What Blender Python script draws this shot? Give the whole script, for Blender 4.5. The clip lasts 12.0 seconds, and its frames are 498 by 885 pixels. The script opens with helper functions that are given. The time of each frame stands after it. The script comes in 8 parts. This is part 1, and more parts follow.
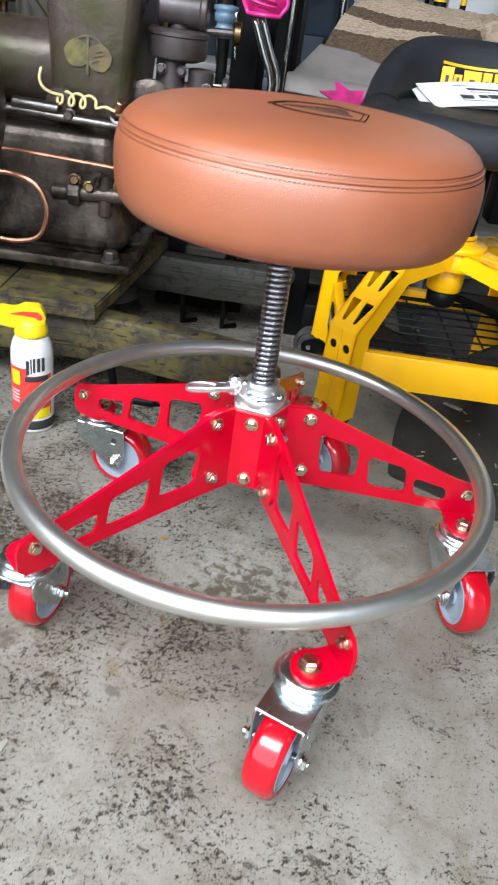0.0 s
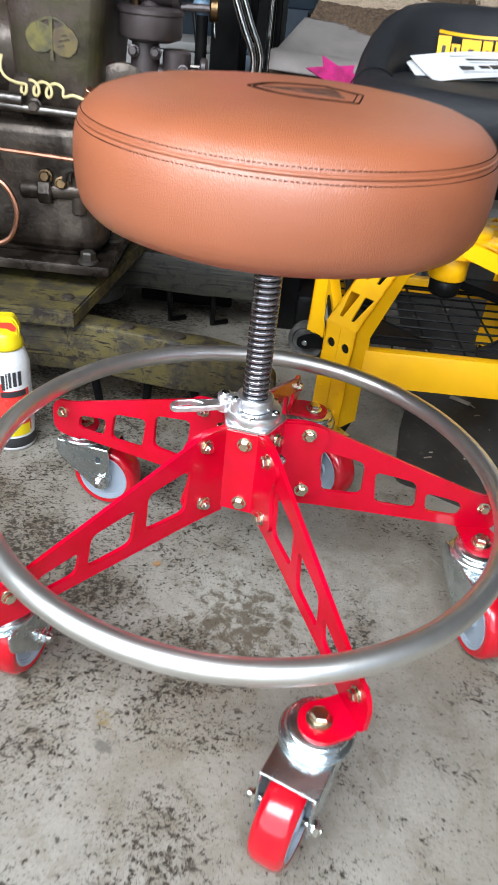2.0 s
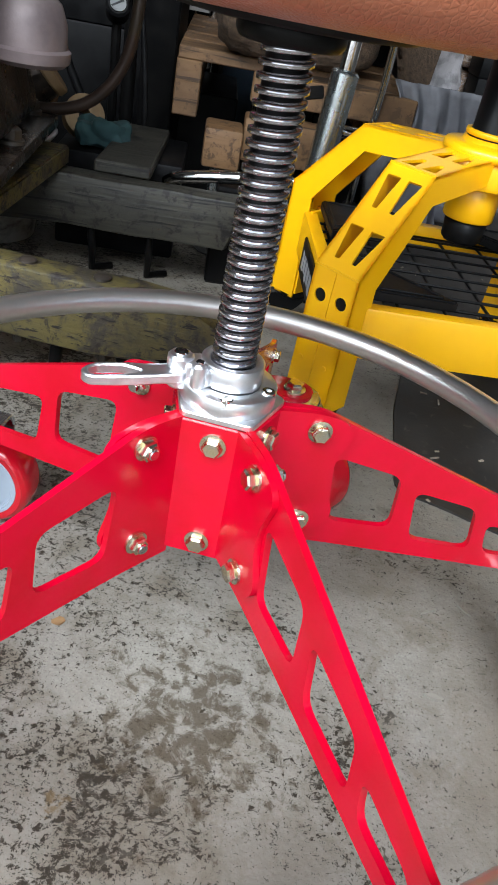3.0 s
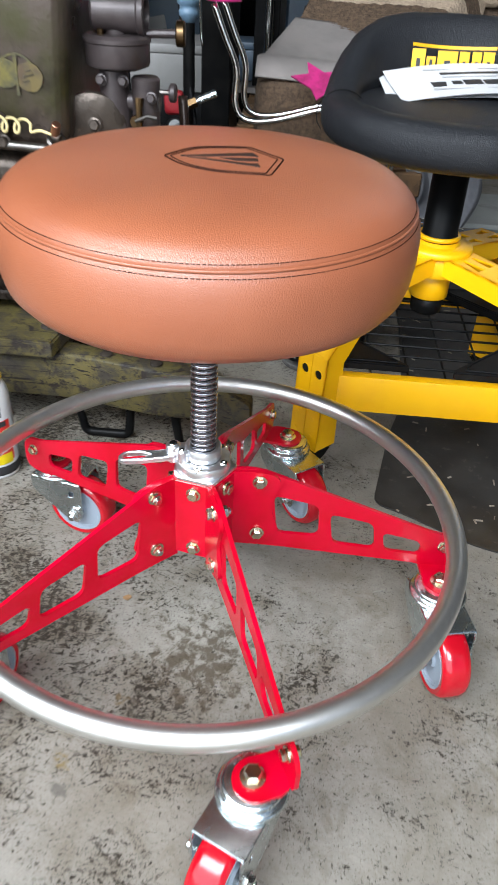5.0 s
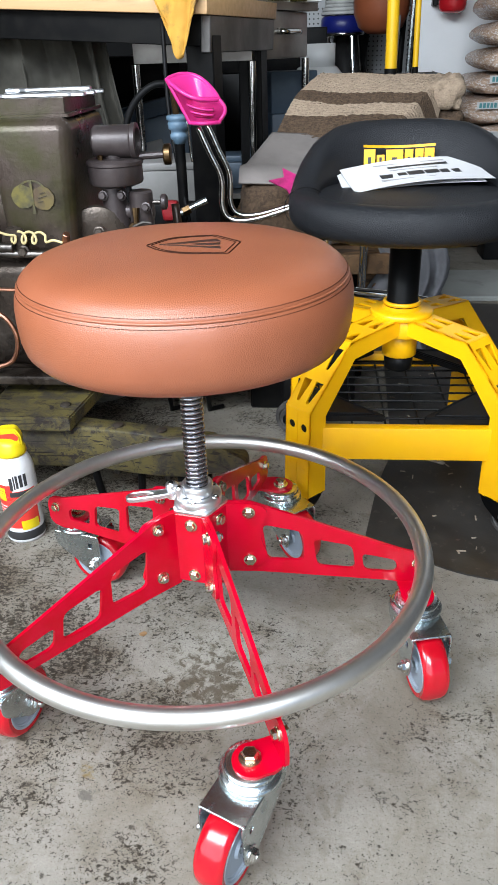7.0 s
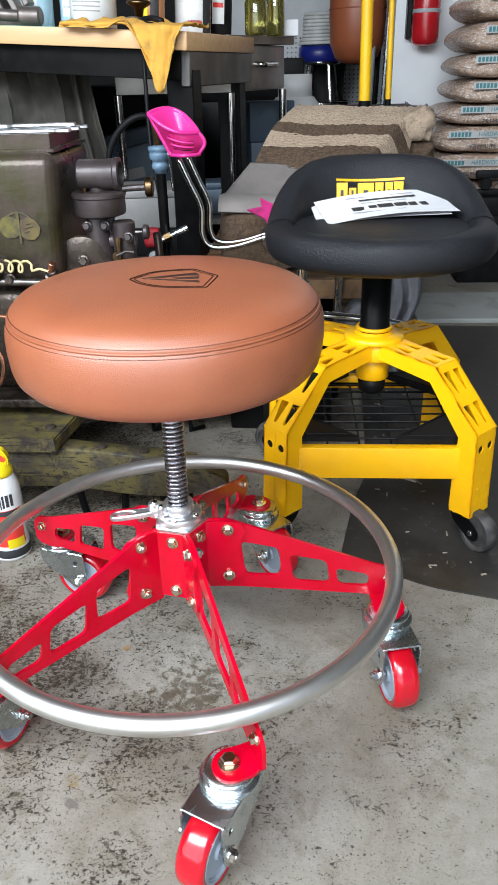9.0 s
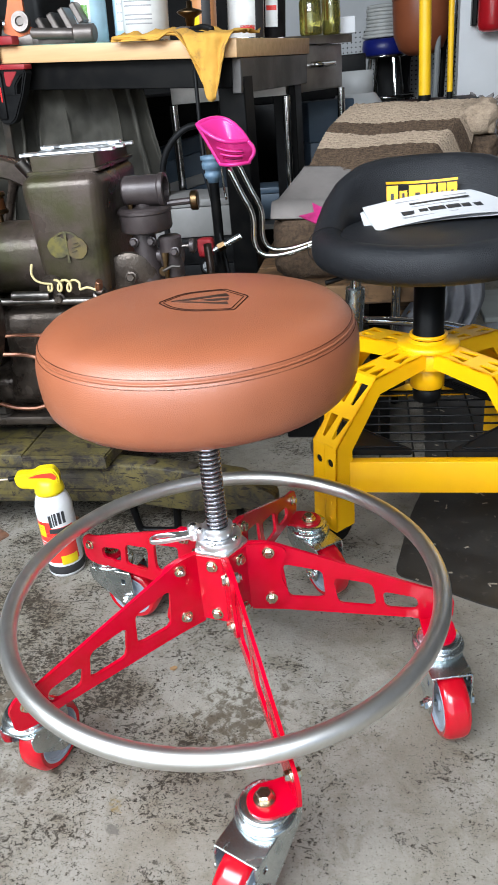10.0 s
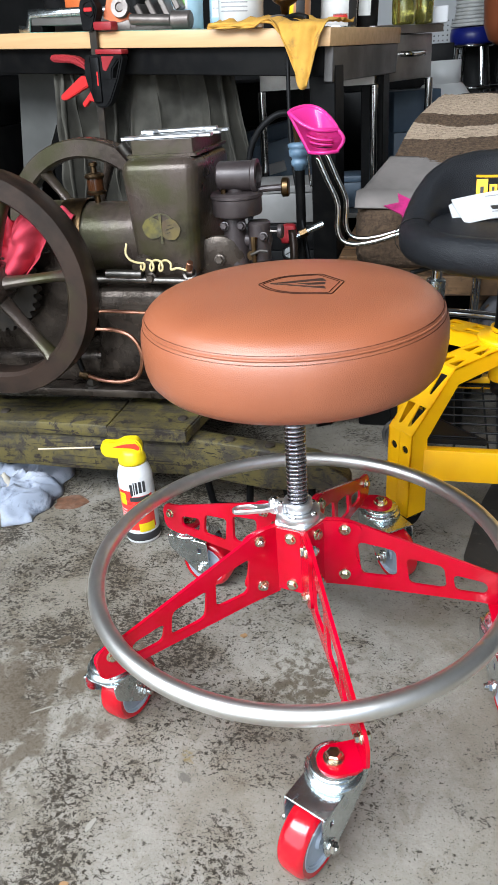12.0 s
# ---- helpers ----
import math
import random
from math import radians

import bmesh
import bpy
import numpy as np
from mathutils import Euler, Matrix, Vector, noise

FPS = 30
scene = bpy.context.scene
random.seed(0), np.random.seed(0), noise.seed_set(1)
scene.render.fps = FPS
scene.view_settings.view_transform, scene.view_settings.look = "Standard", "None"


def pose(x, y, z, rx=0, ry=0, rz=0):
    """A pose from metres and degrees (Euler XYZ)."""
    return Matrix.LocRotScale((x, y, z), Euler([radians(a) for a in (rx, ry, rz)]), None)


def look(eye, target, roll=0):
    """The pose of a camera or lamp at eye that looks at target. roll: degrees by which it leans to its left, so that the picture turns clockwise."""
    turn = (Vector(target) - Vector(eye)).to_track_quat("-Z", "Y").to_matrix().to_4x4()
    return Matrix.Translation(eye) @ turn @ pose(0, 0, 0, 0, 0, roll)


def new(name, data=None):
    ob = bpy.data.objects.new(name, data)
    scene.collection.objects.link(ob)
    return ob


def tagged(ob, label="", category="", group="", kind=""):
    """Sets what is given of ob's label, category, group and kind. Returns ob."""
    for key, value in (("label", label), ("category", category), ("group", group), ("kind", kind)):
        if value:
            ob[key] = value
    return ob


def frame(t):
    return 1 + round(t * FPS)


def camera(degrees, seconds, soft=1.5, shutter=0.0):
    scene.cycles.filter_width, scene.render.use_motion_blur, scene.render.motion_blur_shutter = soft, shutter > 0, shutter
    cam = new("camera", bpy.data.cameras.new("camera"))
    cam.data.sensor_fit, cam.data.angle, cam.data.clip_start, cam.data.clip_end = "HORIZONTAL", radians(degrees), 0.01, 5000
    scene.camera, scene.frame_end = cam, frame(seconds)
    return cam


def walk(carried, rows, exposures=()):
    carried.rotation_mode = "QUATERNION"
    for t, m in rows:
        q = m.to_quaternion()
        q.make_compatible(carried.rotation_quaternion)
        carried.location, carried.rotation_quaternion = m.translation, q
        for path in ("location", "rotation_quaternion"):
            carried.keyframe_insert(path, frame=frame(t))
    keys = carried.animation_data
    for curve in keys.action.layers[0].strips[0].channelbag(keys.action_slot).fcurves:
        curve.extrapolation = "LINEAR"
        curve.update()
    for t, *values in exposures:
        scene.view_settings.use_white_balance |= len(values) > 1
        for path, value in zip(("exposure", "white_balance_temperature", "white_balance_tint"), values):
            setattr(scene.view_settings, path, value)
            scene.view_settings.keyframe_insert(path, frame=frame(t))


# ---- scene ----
cam = camera(37.3, 12.0, soft=1.0, shutter=0.4)
PATH = [
    (0, (0.063, -0.697, 0.651), (0.075, 1.004, -0.4), 8.4),
    (0.5, (0.074, -0.675, 0.689), (0.122, 1.025, -0.364), 7.3),
    (1, (0.072, -0.679, 0.695), (0.107, 1.019, -0.36), 6.8),
    (1.5, (0.067, -0.674, 0.68), (0.081, 1.015, -0.391), 6.0),
    (2, (0.066, -0.608, 0.644), (0.082, 1.068, -0.447), 6.2),
    (2.5, (0.049, -0.43, 0.533), (0.277, 1.234, -0.552), 11.2),
    (3, (0.04, -0.334, 0.475), (0.266, 1.316, -0.632), 11.7),
    (3.5, (0.049, -0.336, 0.476), (0.292, 1.285, -0.67), 12.5),
    (3.7, (0.05, -0.341, 0.481), (0.293, 1.27, -0.68), 12.5),
    (5.3, (0.173, -0.647, 0.739), (0.026, 0.994, -0.394), 1.4),
    (5.5, (0.179, -0.686, 0.731), (0.017, 0.999, -0.334), 0.6),
    (6, (0.181, -0.68, 0.733), (0.004, 1.058, -0.241), -1.0),
    (6.5, (0.198, -0.703, 0.732), (0.05, 1.046, -0.228), -1.3),
    (6.7, (0.21, -0.701, 0.733), (0.038, 1.049, -0.22), -2.0),
    (8.3, (0.212, -0.738, 0.755), (0.091, 1.035, -0.163), -0.9),
    (8.5, (0.214, -0.74, 0.759), (0.102, 1.035, -0.157), -0.9),
    (9, (0.22, -0.744, 0.761), (0.097, 1.036, -0.141), -1.5),
    (9.5, (0.238, -0.739, 0.772), (-0.04, 1.026, -0.127), -4.0),
    (10, (0.264, -0.706, 0.774), (-0.064, 1.051, -0.123), -5.3),
    (10.5, (0.252, -0.721, 0.786), (-0.151, 1.018, -0.116), -6.3),
    (11, (0.243, -0.745, 0.792), (-0.194, 0.983, -0.115), -5.8),
    (11.5, (0.236, -0.75, 0.787), (-0.23, 0.968, -0.126), -5.4),
    (12, (0.237, -0.755, 0.784), (-0.239, 0.959, -0.131), -4.3),
]
walk(cam, [(t, look(eye, target, roll)) for t, eye, target, roll in PATH])

# ---- world, sun and large lights ----
world = bpy.data.worlds.new("sky")
scene.world = world
world.use_nodes = True
wn = world.node_tree.nodes
sky = wn.new("ShaderNodeTexSky")
sky.sky_type = "NISHITA"
sky.sun_disc = False
sky.sun_elevation, sky.sun_rotation = radians(58.8), radians(246.3)
wn["Background"].inputs["Strength"].default_value = 0.12
world.node_tree.links.new(sky.outputs["Color"], wn["Background"].inputs["Color"])
sun_data = bpy.data.lights.new("sun", "SUN")
sun_data.energy, sun_data.angle, sun_data.color = 4.5, radians(0.5), (1.0, 0.95, 0.88)
new("sun", sun_data).matrix_world = look((-5.0, -2.2, 9.0), (0.0, 0.0, 0.0))
door_data = bpy.data.lights.new("daylight_door", "AREA")
door_data.shape, door_data.size, door_data.size_y = "RECTANGLE", 3.3, 0.95
door_data.energy, door_data.color = 205.0, (0.845, 0.92, 1.0)
new("daylight_door", door_data).matrix_world = look((-0.68, -1.38, 2.14), (0.0, 0.6, 0.35))

low_data = bpy.data.lights.new("daylight_low_door", "AREA")
low_data.shape, low_data.size, low_data.size_y = "RECTANGLE", 3.3, 1.35
low_data.energy, low_data.color = 34.0, (0.845, 0.92, 1.0)
new("daylight_low_door", low_data).matrix_world = look((-0.68, -1.46, 0.95), (0.0, 0.6, 0.85))

# ---- helpers for building ----
TAU = 2 * math.pi


def mesh_of(bm, name):
    me = bpy.data.meshes.new(name)
    bm.normal_update()
    bm.to_mesh(me)
    bm.free()
    return me


def smooth_by_angle(bm, angle=35):
    lim = radians(angle)
    for f in bm.faces:
        f.smooth = True
    for e in bm.edges:
        if len(e.link_faces) != 2 or e.calc_face_angle(0) > lim:
            e.smooth = False


def part(name, bm, material, parent=None, label="", smooth=35, m=None):
    """One bmesh linked as one mesh object, under a thing or a part."""
    if smooth:
        smooth_by_angle(bm, smooth)
    ob = new(name, mesh_of(bm, name))
    ob.data.materials.append(material)
    if parent is not None:
        ob.parent = parent
    if m is not None:
        ob.matrix_local = m
    if label:
        ob["label"] = label
    return ob


def thing(name, m, label, category, group=""):
    ob = new(name)
    ob.empty_display_size = 0.05
    ob.matrix_world = m
    return tagged(ob, label, category, group)


def at(x, y, z=0.0, rz=0.0, rx=0.0, ry=0.0):
    return pose(x, y, z, rx, ry, rz)


def box(bm, lo, hi, bevel=0.0, segs=2, m=None):
    verts = bmesh.ops.create_cube(bm, size=1)["verts"]
    lo, hi = Vector(lo), Vector(hi)
    for v in verts:
        v.co = Vector((lo[i] + (v.co[i] + 0.5) * (hi[i] - lo[i]) for i in range(3)))
    if bevel:
        edges = list({e for v in verts for e in v.link_edges})
        out = bmesh.ops.bevel(bm, geom=edges, offset=bevel, segments=segs, affect="EDGES", profile=0.5)
        verts = list({v for f in out["faces"] for v in f.verts} | {v for v in verts if v.is_valid})
    if m is not None:
        bmesh.ops.transform(bm, matrix=m, verts=verts)
    return bm


def boxed(lo, hi, bevel=0.0, segs=2, m=None):
    return box(bmesh.new(), lo, hi, bevel, segs, m)


def axis_matrix(p0, p1):
    d = Vector(p1) - Vector(p0)
    return Matrix.Translation(p0) @ d.to_track_quat("Z", "Y").to_matrix().to_4x4()


def lathe(bm, profile, seg=32, m=None, closed=False):
    """Turns a profile of (radius, height) round the z axis; a radius of 0 closes it."""
    rings = []
    for r, z in profile:
        if r < 1e-6:
            rings.append([bm.verts.new((0, 0, z))])
        else:
            rings.append([bm.verts.new((r * math.cos(TAU * i / seg), r * math.sin(TAU * i / seg), z)) for i in range(seg)])
    pairs = list(zip(rings, rings[1:])) + ([(rings[-1], rings[0])] if closed else [])
    for a, b in pairs:
        for i in range(seg):
            j = (i + 1) % seg
            if len(a) == 1 and len(b) > 1:
                bm.faces.new((a[0], b[j], b[i]))
            elif len(b) == 1 and len(a) > 1:
                bm.faces.new((a[i], a[j], b[0]))
            elif len(a) > 1:
                bm.faces.new((a[i], a[j], b[j], b[i]))
    if m is not None:
        bmesh.ops.transform(bm, matrix=m, verts=[v for ring in rings for v in ring])
    return bm


def turned(profile, seg=32, m=None, closed=False):
    return lathe(bmesh.new(), profile, seg, m, closed)


def rod(bm, p0, p1, r, seg=16, r2=None, bevel=0.0):
    h = (Vector(p1) - Vector(p0)).length
    r2 = r if r2 is None else r2
    b = bevel
    prof = [(0, 0), (r - b, 0), (r, b), (r2, h - b), (r2 - b, h), (0, h)] if b else [(0, 0), (r, 0), (r2, h), (0, h)]
    return lathe(bm, prof, seg, axis_matrix(p0, p1))


def rodded(p0, p1, r, seg=16, r2=None, bevel=0.0):
    return rod(bmesh.new(), p0, p1, r, seg, r2, bevel)


def spline(points, n=8):
    """Catmull-Rom through points."""
    P = [Vector(p) for p in points]
    P = [P[0] * 2 - P[1]] + P + [P[-1] * 2 - P[-2]]
    out = []
    for i in range(1, len(P) - 2):
        a, b, c, d = P[i - 1:i + 3]
        for k in range(n):
            t = k / n
            out.append(0.5 * ((2 * b) + (c - a) * t + (2 * a - 5 * b + 4 * c - d) * t * t + (3 * b - a - 3 * c + d) * t ** 3))
    out.append(P[-2])
    return out


def sweep(bm, path, r, seg=10, closed=False, flat=1.0, caps=True):
    """A round tube along a path; r is one radius or one per point."""
    path = [Vector(p) for p in path]
    n = len(path)
    rs = r if isinstance(r, (list, tuple)) else [r] * n
    rings, up = [], None
    for i, p in enumerate(path):
        if closed:
            t = (path[(i + 1) % n] - path[i - 1]).normalized()
        else:
            t = (path[min(i + 1, n - 1)] - path[max(i - 1, 0)]).normalized()
        if up is None:
            up = Vector((0, 0, 1)) if abs(t.z) < 0.9 else Vector((1, 0, 0))
        side = t.cross(up).normalized()
        up = side.cross(t).normalized()
        rings.append([bm.verts.new(p + side * (rs[i] * math.cos(TAU * k / seg)) + up * (rs[i] * flat * math.sin(TAU * k / seg))) for k in range(seg)])
    last = n if closed else n - 1
    for i in range(last):
        a, b = rings[i], rings[(i + 1) % n]
        for k in range(seg):
            j = (k + 1) % seg
            bm.faces.new((a[k], a[j], b[j], b[k]))
    if not closed and caps:
        bm.faces.new(rings[0][::-1])
        bm.faces.new(rings[-1])
    return bm


def swept(path, r, seg=10, closed=False, flat=1.0):
    return sweep(bmesh.new(), path, r, seg, closed, flat)


def rounded(points, r, n=4):
    """A polygon with its corners rounded; r is one radius or one per corner."""
    out, N = [], len(points)
    rs = r if isinstance(r, (list, tuple)) else [r] * N
    for i in range(N):
        p, a, b = Vector(points[i]), Vector(points[i - 1]), Vector(points[(i + 1) % N])
        ua, ub = (a - p), (b - p)
        k = min(rs[i], ua.length * 0.49, ub.length * 0.49)
        if k < 1e-5:
            out.append(p)
            continue
        ua, ub = p + ua.normalized() * k, p + ub.normalized() * k
        for j in range(n + 1):
            t = j / n
            out.append(ua * (1 - t) ** 2 + p * 2 * t * (1 - t) + ub * t * t)
    return [tuple(q) for q in out]


def circle(x, y, r, n=16):
    return [(x + r * math.cos(TAU * i / n), y + r * math.sin(TAU * i / n)) for i in range(n)]


def plate(bm, outer, holes, thick, m=None, bend=None):
    """A flat plate cut from a polygon with holes, in its own x, y plane, thick in z."""
    from mathutils.geometry import tessellate_polygon
    loops = [[Vector((p[0], p[1], 0)) for p in lp] for lp in [outer] + list(holes)]
    flat = [p for lp in loops for p in lp]
    tris = tessellate_polygon(loops)
    top = [bm.verts.new((p.x, p.y, thick / 2)) for p in flat]
    bot = [bm.verts.new((p.x, p.y, -thick / 2)) for p in flat]
    for a, b, c in tris:
        n = (flat[b] - flat[a]).cross(flat[c] - flat[a]).z
        if abs(n) < 1e-12:
            continue
        if n < 0:
            b, c = c, b
        bm.faces.new((top[a], top[b], top[c]))
        bm.faces.new((bot[c], bot[b], bot[a]))
    k = 0
    for lp in loops:
        L = len(lp)
        for i in range(L):
            j = (i + 1) % L
            bm.faces.new((top[k + i], bot[k + i], bot[k + j], top[k + j]))
        k += L
    bmesh.ops.recalc_face_normals(bm, faces=bm.faces)
    if m is not None:
        bmesh.ops.transform(bm, matrix=m, verts=top + bot)
    return bm


def plated(outer, holes, thick, m=None):
    return plate(bmesh.new(), outer, holes, thick, m)


def hex_bolt(bm, p, d, r, h, washer=True):
    """A flanged hexagon bolt head at p, standing out along d."""
    m = axis_matrix(p, Vector(p) + Vector(d))
    if washer:
        lathe(bm, [(0, 0), (r * 1.32, 0), (r * 1.28, h * 0.22), (r * 0.9, h * 0.3)], 18, m)
    lathe(bm, [(r, h * 0.1), (r, h * 0.85), (r * 0.8, h), (0, h)], 6, m)
    return bm


def bolted(p, d, r, h, washer=True):
    return hex_bolt(bmesh.new(), p, d, r, h, washer)


def text_mesh(text, size, material, parent, m, extrude=0.0004, name="lettering", label="", squeeze=1.0):
    cu = bpy.data.curves.new(name, "FONT")
    cu.body, cu.size, cu.extrude, cu.align_x, cu.align_y = text, size, extrude, "CENTER", "CENTER"
    tmp = bpy.data.objects.new(name, cu)
    me = bpy.data.meshes.new_from_object(tmp)
    bpy.data.objects.remove(tmp)
    ob = new(name, me)
    me.materials.append(material)
    ob.parent = parent
    ob.matrix_local = m @ Matrix.Diagonal((squeeze, 1, 1, 1))
    if label:
        ob["label"] = label
    return ob


def lump(bm, lo, hi, cuts=6, amp=0.01, freq=8.0, seed=0.0, soft=0.35):
    """A soft, uneven block: a rounded box with noise."""
    lo, hi = Vector(lo), Vector(hi)
    c, h = (lo + hi) / 2, (hi - lo) / 2
    verts = bmesh.ops.create_cube(bm, size=2)["verts"]
    edges = list({e for v in verts for e in v.link_edges})
    bmesh.ops.subdivide_edges(bm, edges=edges, cuts=cuts, use_grid_fill=True)
    vs = [v for v in bm.verts if not v.tag]
    for v in vs:
        p = v.co.copy()
        n = p.normalized()
        k = (abs(p.x) ** 5 + abs(p.y) ** 5 + abs(p.z) ** 5) ** 0.2
        q = p.lerp(p / k, soft * 2 if soft < 0.5 else 1)
        w = Vector((c[i] + q[i] * h[i] for i in range(3)))
        d = noise.noise(w * freq + Vector((seed, seed * 1.7, 0))) * amp + noise.noise(w * freq * 2.7 + Vector((seed, 0, seed))) * amp * 0.45
        v.co = w + n * d
        v.tag = True
    return bm


def lumped(lo, hi, cuts=6, amp=0.01, freq=8.0, seed=0.0, soft=0.35):
    return lump(bmesh.new(), lo, hi, cuts, amp, freq, seed, soft)


def sheet(fn, nu, nv, thick=0.0):
    """A surface fn(u, v), with thickness downwards along its normal where asked."""
    bm = bmesh.new()
    g = [[bm.verts.new(fn(i / nu, j / nv)) for j in range(nv + 1)] for i in range(nu + 1)]
    for i in range(nu):
        for j in range(nv):
            bm.faces.new((g[i][j], g[i + 1][j], g[i + 1][j + 1], g[i][j + 1]))
    if thick:
        bm.normal_update()
        low = [[bm.verts.new(v.co - v.normal * thick) for v in row] for row in g]
        for i in range(nu):
            for j in range(nv):
                bm.faces.new((low[i][j], low[i][j + 1], low[i + 1][j + 1], low[i + 1][j]))
        rim = [(i, 0) for i in range(nu)] + [(nu, j) for j in range(nv)] + [(i, nv) for i in range(nu, 0, -1)] + [(0, j) for j in range(nv, 0, -1)]
        for (a, b), (c, d) in zip(rim, rim[1:] + rim[:1]):
            bm.faces.new((g[c][d], g[a][b], low[a][b], low[c][d]))
    return bm


# ---- materials ----
def nodes_of(name):
    mt = bpy.data.materials.new(name)
    mt.use_nodes = True
    nt = mt.node_tree
    return mt, nt, nt.nodes["Principled BSDF"]


def noise_node(nt, vec, scale, detail=4, rough=0.55, dist=0.0):
    n = nt.nodes.new("ShaderNodeTexNoise")
    n.inputs["Scale"].default_value, n.inputs["Detail"].default_value = scale, detail
    n.inputs["Roughness"].default_value, n.inputs["Distortion"].default_value = rough, dist
    nt.links.new(vec, n.inputs["Vector"])
    return n.outputs["Fac"]


def ramp(nt, fac, lo, hi, a=(0, 0, 0), b=(1, 1, 1)):
    r = nt.nodes.new("ShaderNodeValToRGB")
    r.color_ramp.elements[0].position, r.color_ramp.elements[1].position = lo, hi
    r.color_ramp.elements[0].color, r.color_ramp.elements[1].color = (*a, 1), (*b, 1)
    nt.links.new(fac, r.inputs["Fac"])
    return r.outputs["Color"]


def mix(nt, fac, a, b, mode="MIX"):
    x = nt.nodes.new("ShaderNodeMix")
    x.data_type, x.blend_type = "RGBA", mode
    for sock, val in ((x.inputs[0], fac), (x.inputs[6], a), (x.inputs[7], b)):
        if isinstance(val, (int, float)):
            sock.default_value = val
        elif isinstance(val, tuple):
            sock.default_value = (*val, 1)
        else:
            nt.links.new(val, sock)
    return x.outputs[2]


def coords(nt, stretch=None):
    c = nt.nodes.new("ShaderNodeTexCoord").outputs["Object"]
    if stretch:
        mp = nt.nodes.new("ShaderNodeMapping")
        mp.inputs["Scale"].default_value = stretch
        nt.links.new(c, mp.inputs["Vector"])
        c = mp.outputs["Vector"]
    return c


def bump(nt, bsdf, height, strength, dist=0.001):
    b = nt.nodes.new("ShaderNodeBump")
    b.inputs["Strength"].default_value, b.inputs["Distance"].default_value = strength, dist
    nt.links.new(height, b.inputs["Height"])
    nt.links.new(b.outputs["Normal"], bsdf.inputs["Normal"])


def surface(name, col, rough=0.5, metal=0.0, col2=None, scale=12.0, patch=(0.42, 0.62), dirt=None, dirt_scale=3.0, dirt_at=(0.55, 0.75),
            grain=120.0, bumps=0.15, depth=0.0008, stretch=None, coat=0.0, rough_var=0.12, spec=0.5):
    """A worn surface: base colour with patches at one scale, dirt at a larger one, fine grain as relief."""
    mt, nt, b = nodes_of(name)
    c = coords(nt, stretch)
    n1 = noise_node(nt, c, scale, 6)
    col2 = col2 or tuple(x * 0.8 for x in col)
    base = mix(nt, ramp(nt, n1, *patch), col, col2)
    if dirt:
        n2 = noise_node(nt, c, dirt_scale, 8, 0.62, 0.4)
        base = mix(nt, ramp(nt, n2, *dirt_at), base, dirt)
    nt.links.new(base, b.inputs["Base Color"])
    g = noise_node(nt, c, grain, 5, 0.6)
    r = nt.nodes.new("ShaderNodeMapRange")
    r.inputs["To Min"].default_value, r.inputs["To Max"].default_value = max(rough - rough_var, 0.02), min(rough + rough_var, 1)
    nt.links.new(n1, r.inputs["Value"])
    nt.links.new(r.outputs["Result"], b.inputs["Roughness"])
    b.inputs["Metallic"].default_value = metal
    b.inputs["Specular IOR Level"].default_value = spec
    if coat:
        b.inputs["Coat Weight"].default_value, b.inputs["Coat Roughness"].default_value = coat, 0.06
    if bumps:
        bump(nt, b, g, bumps, depth)
    return mt


def leather_material(name, col, col2, rough, cell=480.0, depth=0.0007, strength=0.30):
    mt, nt, b = nodes_of(name)
    c = coords(nt)
    n1 = noise_node(nt, c, 9, 4)
    nt.links.new(mix(nt, ramp(nt, n1, 0.35, 0.7), col, col2), b.inputs["Base Color"])
    v = nt.nodes.new("ShaderNodeTexVoronoi")
    v.feature = "DISTANCE_TO_EDGE"
    v.inputs["Scale"].default_value = cell
    warp = nt.nodes.new("ShaderNodeVectorMath")
    warp.operation = "MULTIPLY_ADD"
    wn3 = nt.nodes.new("ShaderNodeTexNoise")
    wn3.inputs["Scale"].default_value = 90
    nt.links.new(c, wn3.inputs["Vector"])
    nt.links.new(wn3.outputs["Color"], warp.inputs[0])
    warp.inputs[1].default_value = (0.0035, 0.0035, 0.0035)
    nt.links.new(c, warp.inputs[2])
    nt.links.new(warp.outputs["Vector"], v.inputs["Vector"])
    h = ramp(nt, v.outputs["Distance"], 0.0, 0.22)
    h2 = mix(nt, 0.4, h, noise_node(nt, c, 130, 5))
    bump(nt, b, h2, strength, depth)
    nt.links.new(b.inputs["Normal"].links[0].from_socket, b.inputs["Coat Normal"])
    b.inputs["Roughness"].default_value = rough
    b.inputs["Specular IOR Level"].default_value = 0.5
    return mt


LEATHER = leather_material("tan_leather", (0.303, 0.093, 0.041), (0.260, 0.077, 0.034), 0.40)
LEATHER_BSDF = LEATHER.node_tree.nodes["Principled BSDF"]
LEATHER_BSDF.inputs["Coat Weight"].default_value, LEATHER_BSDF.inputs["Coat Roughness"].default_value = 0.45, 0.34
THREAD = surface("dark_thread", (0.028, 0.010, 0.006), 0.8, bumps=0, spec=0.1)
LOGO_DARK = surface("logo_ink", (0.025, 0.012, 0.008), 0.45, bumps=0)
RED = surface("red_powder_coat", (0.52, 0.0006, 0.019), 0.22, spec=0.26, rough_var=0.06, col2=(0.455, 0.0008, 0.012), scale=20, grain=300, bumps=0.10, depth=0.0005, coat=0.22)
